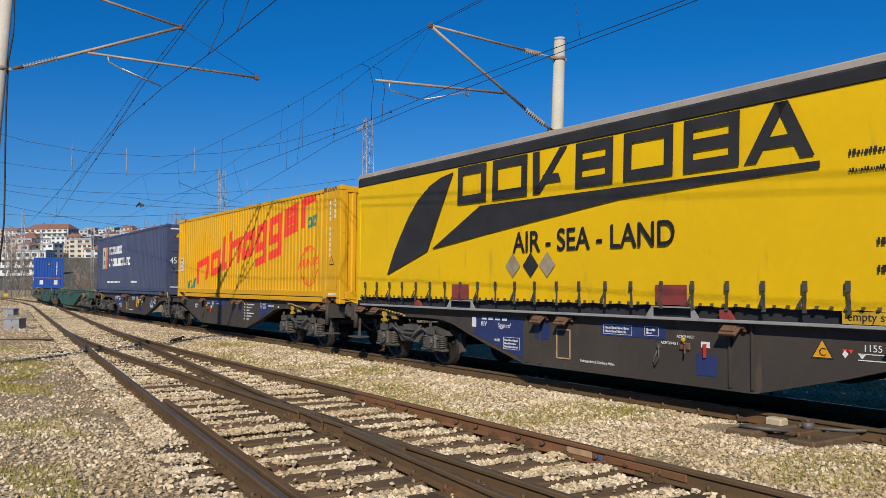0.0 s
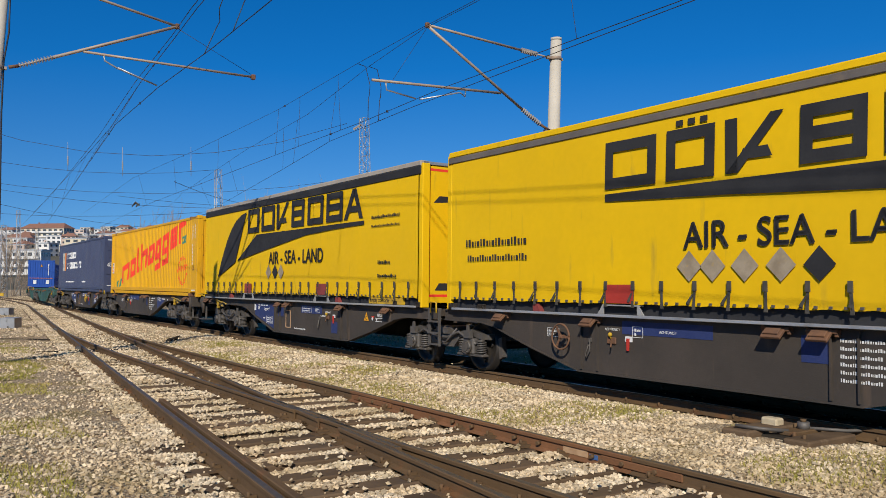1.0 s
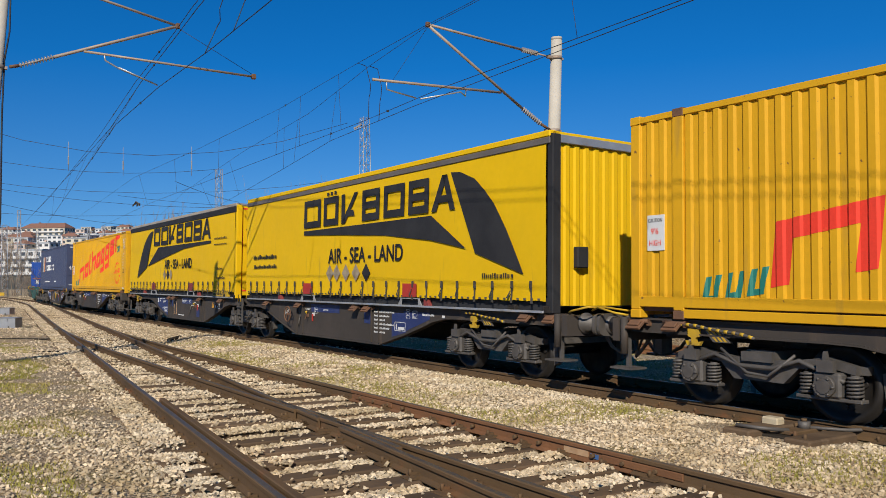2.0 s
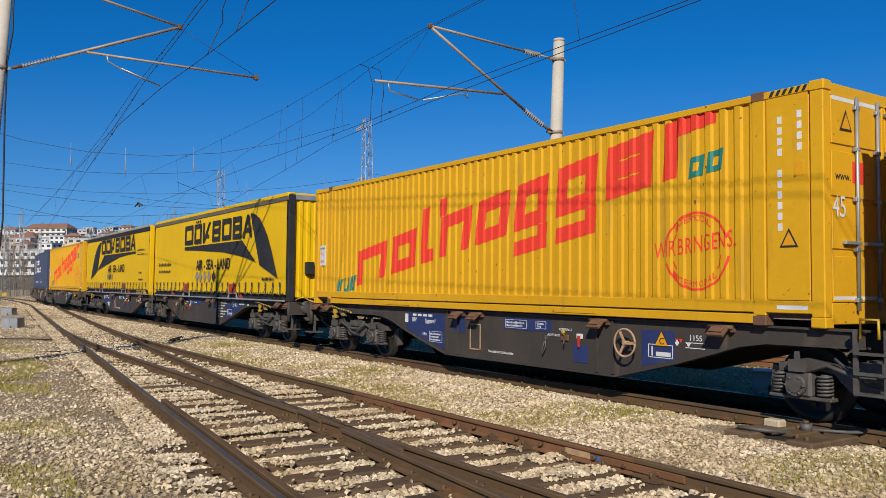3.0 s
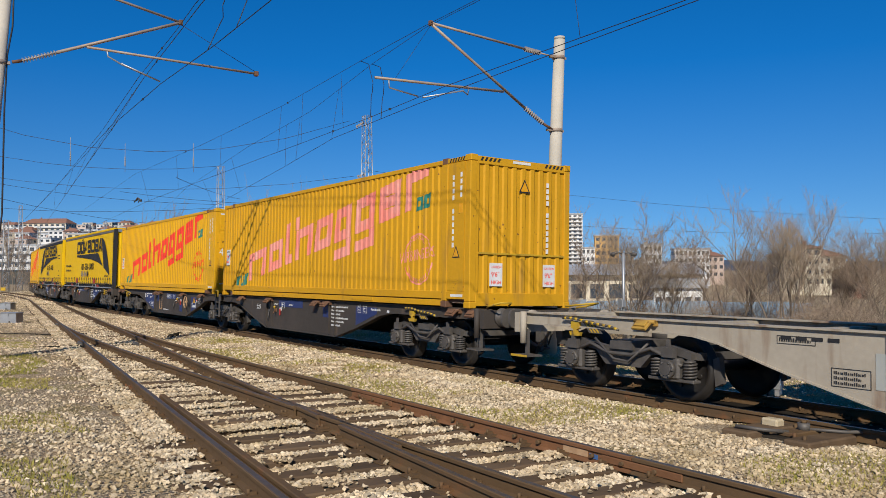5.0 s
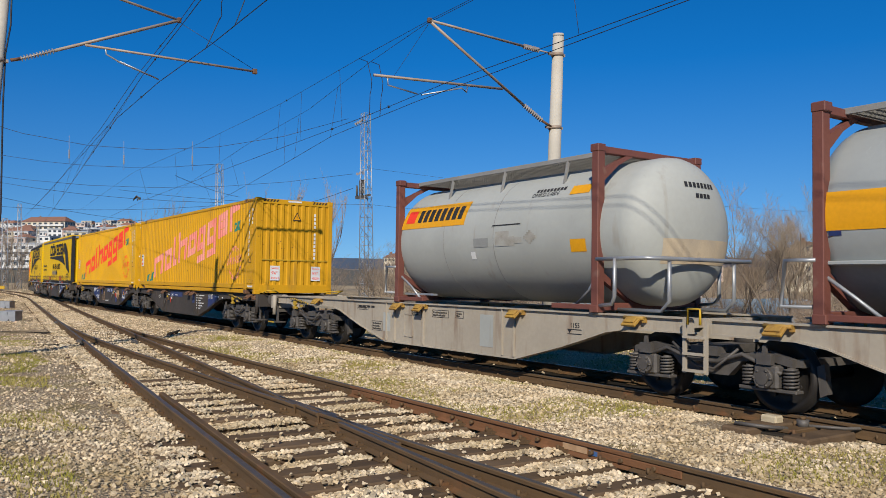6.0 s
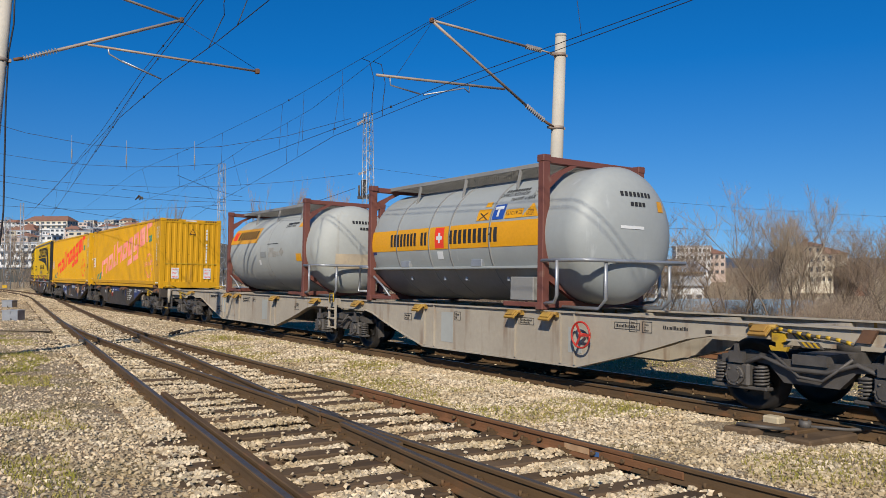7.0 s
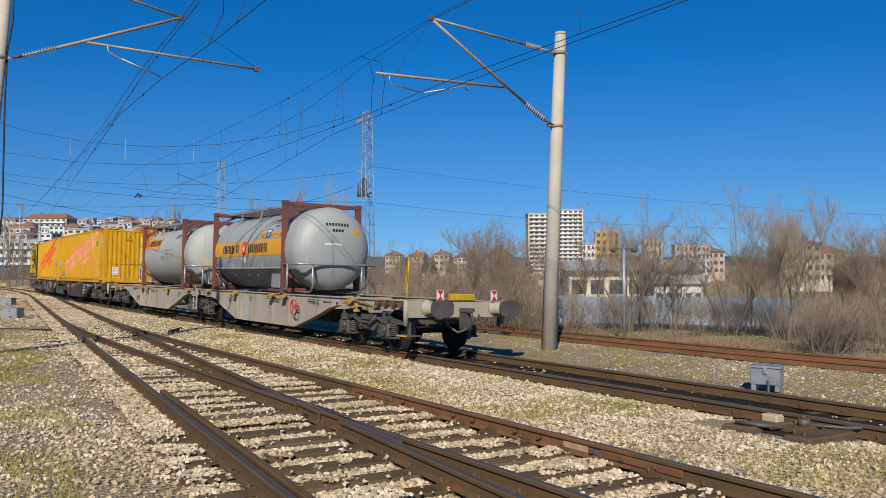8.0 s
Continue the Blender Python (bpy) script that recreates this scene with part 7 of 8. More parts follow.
NEEDLES = surf("dark_conifer_green", (0.03, 0.05, 0.028), (0.04, 0.06, 0.03), 2.0, 0.9, bump=0)


def limb(rng, forms, p, d, length, r, level, levels, droop=0.0, kids=5, spread=0.75):
    """One bare branch and, from it, its side branches."""
    n = 5 if level == 0 else (3 if level == 1 else (1 if level == levels - 1 else 2))
    pts, q, v = [p.copy()], p.copy(), d.copy()
    for i in range(n):
        v = (v + Vector((rng.uniform(-1, 1), rng.uniform(-1, 1), rng.uniform(-0.5, 0.9) - droop)) * 0.16).normalized()
        q = q + v * (length / n)
        pts.append(q.copy())
    form = forms[0] if level < 2 else forms[1]
    sides = 6 if level == 0 else (4 if level == 1 else 3)
    vs, fs = [], []
    for i, c in enumerate(pts):
        u = v.cross(Vector((0.3, 0.2, 0.93))).normalized()
        w = v.cross(u)
        rr = r * (1 - 0.75 * i / n)
        vs += [c + (u * math.cos(2 * math.pi * k / sides) + w * math.sin(2 * math.pi * k / sides)) * rr for k in range(sides)]
    for i in range(n):
        fs += [(i * sides + k, i * sides + (k + 1) % sides, (i + 1) * sides + (k + 1) % sides, (i + 1) * sides + k) for k in range(sides)]
    form.add(vs, fs, True)
    if level + 1 < levels:
        for j in range(kids):
            k = rng.uniform(0.25, 1.0)
            i = min(n - 1, int(k * n))
            base = pts[i].lerp(pts[i + 1], k * n - i if k < 1 else 1.0)
            side = Vector((rng.uniform(-1, 1), rng.uniform(-1, 1), rng.uniform(-0.2, 0.7))).normalized()
            limb(rng, forms, base, (v * (1 - spread) + side * spread + Vector((0, 0, 0.25))).normalized(), length * rng.uniform(0.38, 0.62), max(r * 0.42, 0.004), level + 1, levels, droop, kids, spread)


def bare_tree(seed, height, stems=1, levels=5, kids=5, spread=0.6, name="bare_tree", label="leafless brown tree with a fine twiggy crown", pale=False, crown=TWIG):
    rng = random.Random(seed)
    forms = [Form(), Form()]
    for s in range(stems):
        lean = Vector((rng.uniform(-1, 1), rng.uniform(-1, 1), 0)) * (0.10 if stems == 1 else 0.38)
        limb(rng, forms, Vector((lean.x, lean.y, -0.2)) * (0.5 if stems > 1 else 0.1) + Vector((0, 0, -0.15)), (Vector((0, 0, 1)) + lean * (1.9 if name == "bare_shrub" else 1.0)).normalized(), height * (0.62 if stems == 1 else rng.uniform(0.45, 0.7)), height * (0.020 if stems == 1 else 0.0065), 0, levels, 0.0, kids, spread)
    t = thing(name, label, "tree" if name == "bare_tree" else "shrub", "bare trees" if name == "bare_tree" else "bare shrubs")
    part("trunk", forms[0], BARK, t)
    part("crown", forms[1], PALE_TWIG if pale else crown, t, "mass of fine bare twigs")
    return t


def put(proto, k, d, scale, turn, first=[]):
    p = spot(k, d)
    m = Matrix.Translation(p) @ Matrix.Rotation(turn, 4, "Z")
    if proto not in first:
        first.append(proto)
        ob = proto
    else:
        ob = copy_thing(proto, m)
    ob.matrix_basis = m @ Matrix.Diagonal((scale, scale, scale, 1))
    return ob


rv = random.Random(7)
TREES = [bare_tree(11, 4.8, kids=6, spread=0.65), bare_tree(12, 4.8, stems=2, kids=5, spread=0.6), bare_tree(13, 4.8, stems=4, levels=4, kids=8), bare_tree(15, 4.8, stems=5, levels=4, kids=8, spread=0.55, pale=True)]
SHRUBS = [bare_tree(21, 2.6, stems=8, levels=4, kids=4, spread=0.7, name="bare_shrub", label="dense leafless brown thicket shrub"),
          bare_tree(22, 2.6, stems=8, levels=4, kids=4, spread=0.8, name="bare_shrub", label="dense leafless greyish thicket shrub"),
          bare_tree(23, 2.6, stems=8, levels=4, kids=4, spread=0.65, name="bare_shrub", label="dense leafless pale straw-brown shrub", pale=True)]
# which one, sideways place, depth, scale
for i, (n, k, d, s) in enumerate(((2, 0.050, 33, 1.00), (3, 0.075, 35, 0.95), (1, 0.030, 36, 0.90), (2, 0.100, 32, 0.85), (3, 0.228, 29, 1.02), (1, 0.245, 30, 0.98), (2, 0.262, 31, 0.95), (3, 0.285, 31, 0.72), (2, 0.355, 28, 0.85),
                                  (1, 0.375, 29, 0.88), (3, 0.425, 26.5, 1.12), (1, 0.445, 27, 1.12), (2, 0.465, 28, 0.95), (2, 0.535, 25.5, 0.9), (3, 0.56, 28, 0.95), (0, 0.172, 38, 0.75), (2, 0.150, 39, 0.72), (0, 0.195, 40, 0.7),
                                  (2, -0.01, 44, 0.85), (3, -0.05, 50, 0.85), (0, 0.325, 40, 0.7), (2, 0.40, 33, 0.8), (3, 0.50, 29, 0.8))):
    put(TREES[n], k, d, s, i * 1.7)
for i in range(78):
    k = -0.07 + 0.65 * (i + rv.random()) / 78
    far = rv.random()
    gap = 0.135 < k < 0.44
    d = ((23.6 if k > 0.18 else 26.5 + 12 * max(0, 0.12 - k)) + 8.0 * far) if not gap else (25.5 + 9 * far if i % 3 < 2 else 38 + 8 * far)
    put(SHRUBS[rv.randrange(3)], k, d, rv.uniform(0.7, 1.35) * ((0.45 if i % 3 < 2 else 0.8) if gap else (0.65 if k > 0.4 else 0.9)), rv.uniform(0, 6.28))
for i in range(18):
    put(SHRUBS[i % 3], 0.455 + 0.10 * rv.random(), 20.5 + 3 * rv.random(), rv.uniform(0.5, 0.8), rv.uniform(0, 6.28))
for i in range(24):
    put(SHRUBS[i % 3], -0.09 + 0.24 * rv.random(), 48 + 60 * rv.random(), rv.uniform(1.3, 2.1), rv.uniform(0, 6.28))
for i in range(22):
    put(SHRUBS[(i + 1) % 3], 0.14 + 0.30 * (i + rv.random()) / 22, 27 + 7 * rv.random(), rv.uniform(0.45, 0.75), rv.uniform(0, 6.28))
for i in range(20):
    put(SHRUBS[i % 3], -0.52 + 0.50 * (i + rv.random()) / 20, 80 + 50 * rv.random(), rv.uniform(1.3, 2.2), rv.uniform(0, 6.28))
POPLAR = bare_tree(31, 10, stems=5, levels=4, kids=7, spread=0.16, label="tall pale leafless poplar", pale=True)
for i, (k, d, s) in enumerate(((-0.335, 150, 1.75), (-0.202, 150, 2.15), (-0.150, 150, 2.15), (-0.545, 130, 1.2), (-0.53, 110, 0.9))):
    put(POPLAR, k, d, s, i)
CONIFER = thing("conifer", "small dark pointed conifer", "tree", "conifers")
f = Form()
for j in range(140):
    z = 0.8 + 5.2 * (j / 140)
    r = 1.25 * (1 - j / 142)
    a = j * 2.4
    f.add([(0, 0, z + 0.5), (r * math.cos(a - 0.35), r * math.sin(a - 0.35), z - 0.25), (r * 1.15 * math.cos(a), r * 1.15 * math.sin(a), z - 0.1), (r * math.cos(a + 0.35), r * math.sin(a + 0.35), z - 0.3)], [(0, 1, 2), (0, 2, 3)])
part("crown", f, NEEDLES, CONIFER)
part("trunk", Form().cyl((0, 0, -0.3), (0, 0, 2.0), 0.12, 8), BARK, CONIFER)
for i, (k, d, s) in enumerate(((-0.022, 260, 1.35), (-0.012, 265, 1.2), (0.010, 255, 1.3), (0.266, 90, 0.8), (0.105, 250, 1.2))):
    put(CONIFER, k, d, s, i)


def dry_band():
    rg = np.random.default_rng(5)
    n = 30000
    u = rg.uniform(-46, 6, n)
    v = 8.3 + rg.gamma(1.6, 1.5, n)
    verts, faces = [], []
    hgt = rg.uniform(0.04, 0.22, n) * np.clip((v - 7.9) * 0.55, 0.25, 1.0)
    a = rg.uniform(0, 6.28, n)
    lean = rg.uniform(-0.16, 0.16, (n, 2))
    for i in range(n):
        b = TR @ Vector((u[i], v[i], -0.19))
        w = 0.008
        verts += [(b.x - w * math.cos(a[i]), b.y - w * math.sin(a[i]), b.z), (b.x + w * math.cos(a[i]), b.y + w * math.sin(a[i]), b.z), (b.x + lean[i, 0], b.y + lean[i, 1], b.z + hgt[i])]
        faces.append((3 * i, 3 * i + 1, 3 * i + 2))
    me = bpy.data.meshes.new("dry_grass")
    me.from_pydata(verts, [], faces)
    tagged(part("dry_grass", me, DRY_GRASS), "straw-coloured dry grass along the siding", "grass", kind="stuff")


dry_band()


def moss_tufts():
    rg = np.random.default_rng(15)
    verts, faces = [], []
    for u0, u1, v0, v1, n, cut in ((-24, 2, -4.1, -1.0, 60000, 0.03), (-26, -2, -10.5, -7.0, 70000, 0.02), (-26, 4, 1.3, 6.2, 26000, 0.05)):
        us, vs = rg.uniform(u0, u1, n), rg.uniform(v0, v1, n)
        for u, v in zip(us, vs):
            if noise.noise((u * 0.7, v * 0.7, 1.9)) < cut or min(abs(v - LINE_A(u)), abs(v - line_b(u))) < 1.15 or LINE_A(u) - 1.9 + 0.4 * noise.noise((u, v, 4.0)) < v < LINE_A(u):
                continue
            b = TR @ Vector((u, v, lie(u, v)))
            a, h, w = rg.uniform(0, 6.28), rg.uniform(0.02, 0.06), 0.007
            k = len(verts)
            verts += [(b.x - w * math.cos(a), b.y - w * math.sin(a), b.z), (b.x + w * math.cos(a), b.y + w * math.sin(a), b.z), (b.x + rg.uniform(-0.03, 0.03), b.y + rg.uniform(-0.03, 0.03), b.z + h)]
            faces.append((k, k + 1, k + 2))
    me = bpy.data.meshes.new("moss_tufts")
    me.from_pydata(verts, [], faces)
    tagged(part("moss_tufts", me, surf("olive_moss", (0.27, 0.25, 0.045), (0.35, 0.28, 0.09), 1.2, 0.9, bump=0)), "olive moss and short grass between the stones", "grass", kind="stuff")


moss_tufts()

# ---------- buildings and hill in the distance ----------
GLASS = surf("dark_window_glass", (0.05, 0.06, 0.075), (0.07, 0.08, 0.09), 1.0, 0.15, bump=0)
WALLS = [surf("plaster_cream", (0.62, 0.55, 0.42), (0.56, 0.49, 0.38), 0.3, 0.9, dirt=(0.4, 0.36, 0.3), dirt_amount=0.25, dirt_scale=0.4, vary=0.08),
         surf("plaster_white", (0.70, 0.69, 0.66), (0.62, 0.61, 0.59), 0.3, 0.9, dirt=(0.45, 0.43, 0.4), dirt_amount=0.25, dirt_scale=0.4, vary=0.08),
         surf("plaster_ochre", (0.60, 0.36, 0.13), (0.55, 0.33, 0.12), 0.3, 0.9, vary=0.08),
         surf("plaster_pale_pink", (0.58, 0.45, 0.38), (0.52, 0.41, 0.34), 0.3, 0.9, vary=0.08)]
TILES = surf("roof_red_tiles", (0.27, 0.135, 0.09), (0.22, 0.115, 0.08), 0.4, 0.85, vary=0.15)
SHEET = surf("roof_grey_sheet", (0.38, 0.40, 0.42), (0.33, 0.35, 0.37), 0.3, 0.5, bump=0)
BLUE_WALL = surf("pale_blue_sheet_wall", (0.27, 0.36, 0.45), (0.21, 0.30, 0.39), 0.5, 0.6, dirt=(0.3, 0.28, 0.25), dirt_amount=0.3, dirt_scale=0.8, streak=True)


def building(pos, w, d, h, storeys, wall, roof="flat", turn=0.0, bays=6, name="apartment_building", label="pale apartment building with rows of windows", bands=False):
    b = thing(name, label, "building", "distant buildings", m=Matrix.Translation(pos) @ Matrix.Rotation(turn, 4, "Z"))
    part("wall", Form().box(-w / 2, w / 2, -d / 2, d / 2, -6, h), wall, b)
    if roof == "flat":
        part("roof", Form().box(-w / 2 - 0.3, w / 2 + 0.3, -d / 2 - 0.3, d / 2 + 0.3, h, h + 0.6), SHEET, b)
    else:
        f = Form()
        o, rh = 0.6, min(w, d) * 0.28
        f.add([(-w / 2 - o, -d / 2 - o, h), (w / 2 + o, -d / 2 - o, h), (w / 2 + o, d / 2 + o, h), (-w / 2 - o, d / 2 + o, h), (-w / 2 + d * 0.25, 0, h + rh), (w / 2 - d * 0.25, 0, h + rh)],
              [(0, 1, 5, 4), (2, 3, 4, 5), (1, 2, 5), (3, 0, 4), (0, 3, 2, 1)])
        part("roof", f, TILES, b)
        part("chimney", Form().box(-w * 0.2, -w * 0.2 + 0.8, -0.4, 0.4, h + rh * 0.4, h + rh + 0.8), TILES, b)
    f = Form()
    sh = h / storeys
    for s in range(storeys):
        for i in range(bays):
            x = -w / 2 + w * (i + 0.5) / bays
            for yy in (-d / 2, d / 2):
                f.box(x - w / bays * 0.28, x + w / bays * 0.28, yy - 0.06, yy + 0.06, s * sh + sh * 0.32, s * sh + sh * 0.80)
        for i in range(max(2, bays // 2)):
            y = -d / 2 + d * (i + 0.5) / max(2, bays // 2)
            for xx in (-w / 2, w / 2):
                f.box(xx - 0.06, xx + 0.06, y - 0.8, y + 0.8, s * sh + sh * 0.32, s * sh + sh * 0.80)
    tagged(part("glazing", f, GLASS, b), kind="stuff")
    if bands:
        for s in range(storeys):
            part("balcony", Form().box(-w / 2 + 0.6, w / 2 - 0.6, -d / 2 - 1.3, -d / 2, s * sh + sh * 0.02, s * sh + sh * 0.36), WALLS[1], b)
    return b


TO_EYE = radians(145.99 - 90)
for k, d, wpx, top, st, mt, bays in ((0.121, 420, 0.034, 0.0590, 13, WALLS[0], 5), (0.156, 425, 0.031, 0.0635, 15, WALLS[1], 5)):
    base = -2.0
    building(spot(k, d, base), wpx * d, 14, up(d, top) - base, st, mt, "flat", TO_EYE - math.atan(k) + 0.12, bays, "tower_block", "tall pale tower block with balcony bands", True)
for k, d, w, top, st, mt, rf, bays in ((0.203, 350, 0.029, 0.037, 6, WALLS[2], "flat", 4), (0.3066, 300, 0.041, 0.020, 4, WALLS[1], "flat", 8), (0.259, 320, 0.021, 0.026, 4, WALLS[1], "flat", 4), (0.180, 340, 0.016, 0.022, 4, WALLS[1], "flat", 3),
                                       (0.425, 190, 0.030, 0.012, 3, WALLS[0], "hip", 4), (0.450, 188, 0.018, 0.021, 4, WALLS[0], "hip", 2), (0.473, 190, 0.032, 0.011, 3, WALLS[0], "hip", 4), (0.503, 160, 0.018, -0.008, 2, TILES, "hip", 2),
                                       (-0.06, 430, 0.018, 0.009, 3, WALLS[0], "hip", 4), (-0.030, 400, 0.02, 0.008, 3, WALLS[3], "hip", 4), (0.0, 410, 0.018, 0.010, 3, WALLS[0], "hip", 3), (0.025, 380, 0.02, 0.006, 3, WALLS[1], "hip", 4), (0.048, 300, 0.03, -0.002, 3, WALLS[1], "flat", 5),
                                       (0.070, 340, 0.03, 0.008, 3, WALLS[3], "hip", 4), (0.335, 320, 0.02, 0.012, 3, WALLS[3], "hip", 3)):
    base = -3.0
    building(spot(k, d, base), w * d, 11, up(d, top) - base, st, mt, rf, TO_EYE - 0.15, bays, label="pale distant house with rows of windows", name="house")
# long workshop and pale blue wall beyond the thicket
for k, d, w, top, low in ((0.228, 90, 14, 0.003, 0),):
    b = thing("workshop", "long low workshop, pale wall and grey sheet roof", "building", "workshops", m=Matrix.Translation(spot(k, d, -3.0)) @ Matrix.Rotation(TO_EYE - 0.05, 4, "Z"))
    part("wall", Form().box(-w / 2, w / 2, -5, 5, -3, 4.0), WALLS[0], b)
    f = Form().prism([(-6, 4.0), (6, 4.0), (0, 5.1)], -w / 2 - 0.4, w / 2 + 0.4, "x")
    part("roof", f, SHEET, b)
    for i in range(int(w / 2)):
        part("window", Form().box(-w / 2 + 1 + i * 2 - 0.7, -w / 2 + 1 + i * 2 + 0.7, -5.05, -4.95, 1.5, 3.0), GLASS, b)
bw = thing("sheet_fence", "pale blue ribbed sheet fence behind the thicket", "fence", kind="structure", m=Matrix.Translation(spot(0.29, 36, -0.90)) @ Matrix.Rotation(TO_EYE - 0.03, 4, "Z"))
for i in range(12):
    x = -6 + i
    f = Form()
    wavy(f, x, x + 0.985, -1.0, 1.27 + 0.03 * math.sin(i * 2.1) - 0.012 * i, 0.0, -1, *corrugation(0.03, 0.2))
    part("panel", f, BLUE_WALL, bw)
ow = building(spot(0.283, 56, -2.6), 3.2, 4, 3.0, 1, WALLS[1], "flat", TO_EYE - 0.05, 5, "shed", "low white shed with grey roof")

# the town on the slope and the wooded hill behind it
rb = random.Random(3)


def slope_z(d):
    return -4 + max(0.0, d - 260) * 0.072


HILL_EARTH = surf("town_slope_earth", (0.12, 0.105, 0.075), (0.09, 0.085, 0.06), 0.02, 0.95, bump=0)
# the blue of distant haze is mixed into the wood's colour
FOREST = surf("hill_wood_in_haze", (0.085, 0.11, 0.145), (0.07, 0.092, 0.125), 0.01, 0.95, bump=0)
f = Form()
rows = []
for i in range(25):
    k = -0.75 + 0.72 * i / 24
    fall = min(1.0, max(0.0, (-0.12 - k) / 0.25))
    rows.append([spot(k, d, (slope_z(d) + 4) * fall - 4 - (2 if j == 0 else 0)) for j, d in enumerate((200, 260, 400, 600, 800, 1000))])
f.add([p for r in rows for p in r], [(i * 6 + j, (i + 1) * 6 + j, (i + 1) * 6 + j + 1, i * 6 + j + 1) for i in range(24) for j in range(5)], True)
tagged(part("town_slope", f, HILL_EARTH), "bare winter slope under the town", "hillside", kind="structure")
f = Form()
rows = []
for i in range(61):
    k = -0.9 + 1.7 * i / 60
    crest = 0.040 * max(0, min(1, (-0.30 - k) / 0.16)) + 0.018 + 0.003 * noise.noise((k * 9, 0.3, 0)) + 0.0012 * noise.noise((k * 60, 1.3, 0))
    if k > -0.3:
        crest = 0.006 + 0.006 * max(0, -k / 0.3) + 0.003 * noise.noise((k * 14, 2.3, 0)) + 0.0015 * noise.noise((k * 70, 1.3, 0))
    rows.append([spot(k, 1500, -10), spot(k, 2000, 2000 * crest * 0.6), spot(k, 2400, up(2400, crest)), spot(k, 3000, 0)])
f.add([p for r in rows for p in r], [(i * 4 + j, (i + 1) * 4 + j, (i + 1) * 4 + j + 1, i * 4 + j + 1) for i in range(60) for j in range(3)], True)
tagged(part("wooded_hill", f, FOREST), "low wooded hill on the horizon, blue with painted haze", "hill", kind="structure")
for i in range(170):
    k = -0.575 + 0.245 * rb.random()
    d = 460 + 460 * rb.random()
    st = rb.choice((2, 2, 3, 3, 4))
    w = rb.uniform(8, 15)
    building(spot(k, d, slope_z(d) - 1), w, rb.uniform(8, 11), st * 2.8, st, WALLS[rb.choice((0, 0, 1, 1, 3))], rb.choice(("hip", "flat", "flat")), TO_EYE + rb.uniform(-0.4, 0.4), max(3, int(w / 4)), "house", "pale town house on the slope")
building(spot(-0.487, 600, 18), 34, 14, 17, 5, WALLS[0], "hip", TO_EYE - 0.1, 8, label="large cream apartment building with red roofs", bands=True)
building(spot(-0.530, 330, -2), 26, 10, 13, 4, WALLS[1], "flat", TO_EYE + 0.1, 9, label="white apartment building with dark glazing", bands=True)
building(spot(-0.405, 560, 16), 22, 12, 8, 3, WALLS[1], "flat", TO_EYE, 9, label="long white apartment building", bands=True)
for i in range(14):
    put(SHRUBS[i % 3], -0.57 + 0.24 * rb.random(), 280 + 260 * rb.random(), rb.uniform(2.0, 3.4), i * 1.3).location.z += 2 + rb.random() * 8

# ---------- loose stones on the track bed ----------
STONE = surf("limestone_chips", (0.64, 0.53, 0.375), (0.48, 0.365, 0.225), 2.2, 0.92, dirt=(0.40, 0.30, 0.19), dirt_amount=0.32, dirt_scale=3.5, bump=0.3, bump_scale=90, grain=0.2, vary=0.18, spec=0.06)


def chip(rg):
    phi = (1 + 5 ** 0.5) / 2
    v = np.array([(-1, phi, 0), (1, phi, 0), (-1, -phi, 0), (1, -phi, 0), (0, -1, phi), (0, 1, phi), (0, -1, -phi), (0, 1, -phi), (phi, 0, -1), (phi, 0, 1), (-phi, 0, -1), (-phi, 0, 1)]) / 1.9
    return v * rg.uniform(0.65, 1.2, (12, 1)) * rg.uniform(0.7, 1.2, 3)


CHIP_FACES = np.array([(0, 11, 5), (0, 5, 1), (0, 1, 7), (0, 7, 10), (0, 10, 11), (1, 5, 9), (5, 11, 4), (11, 10, 2), (10, 7, 6), (7, 1, 8), (3, 9, 4), (3, 4, 2), (3, 2, 6), (3, 6, 8), (3, 8, 9), (4, 9, 5), (2, 4, 11), (6, 2, 10), (8, 6, 7), (9, 8, 1)])


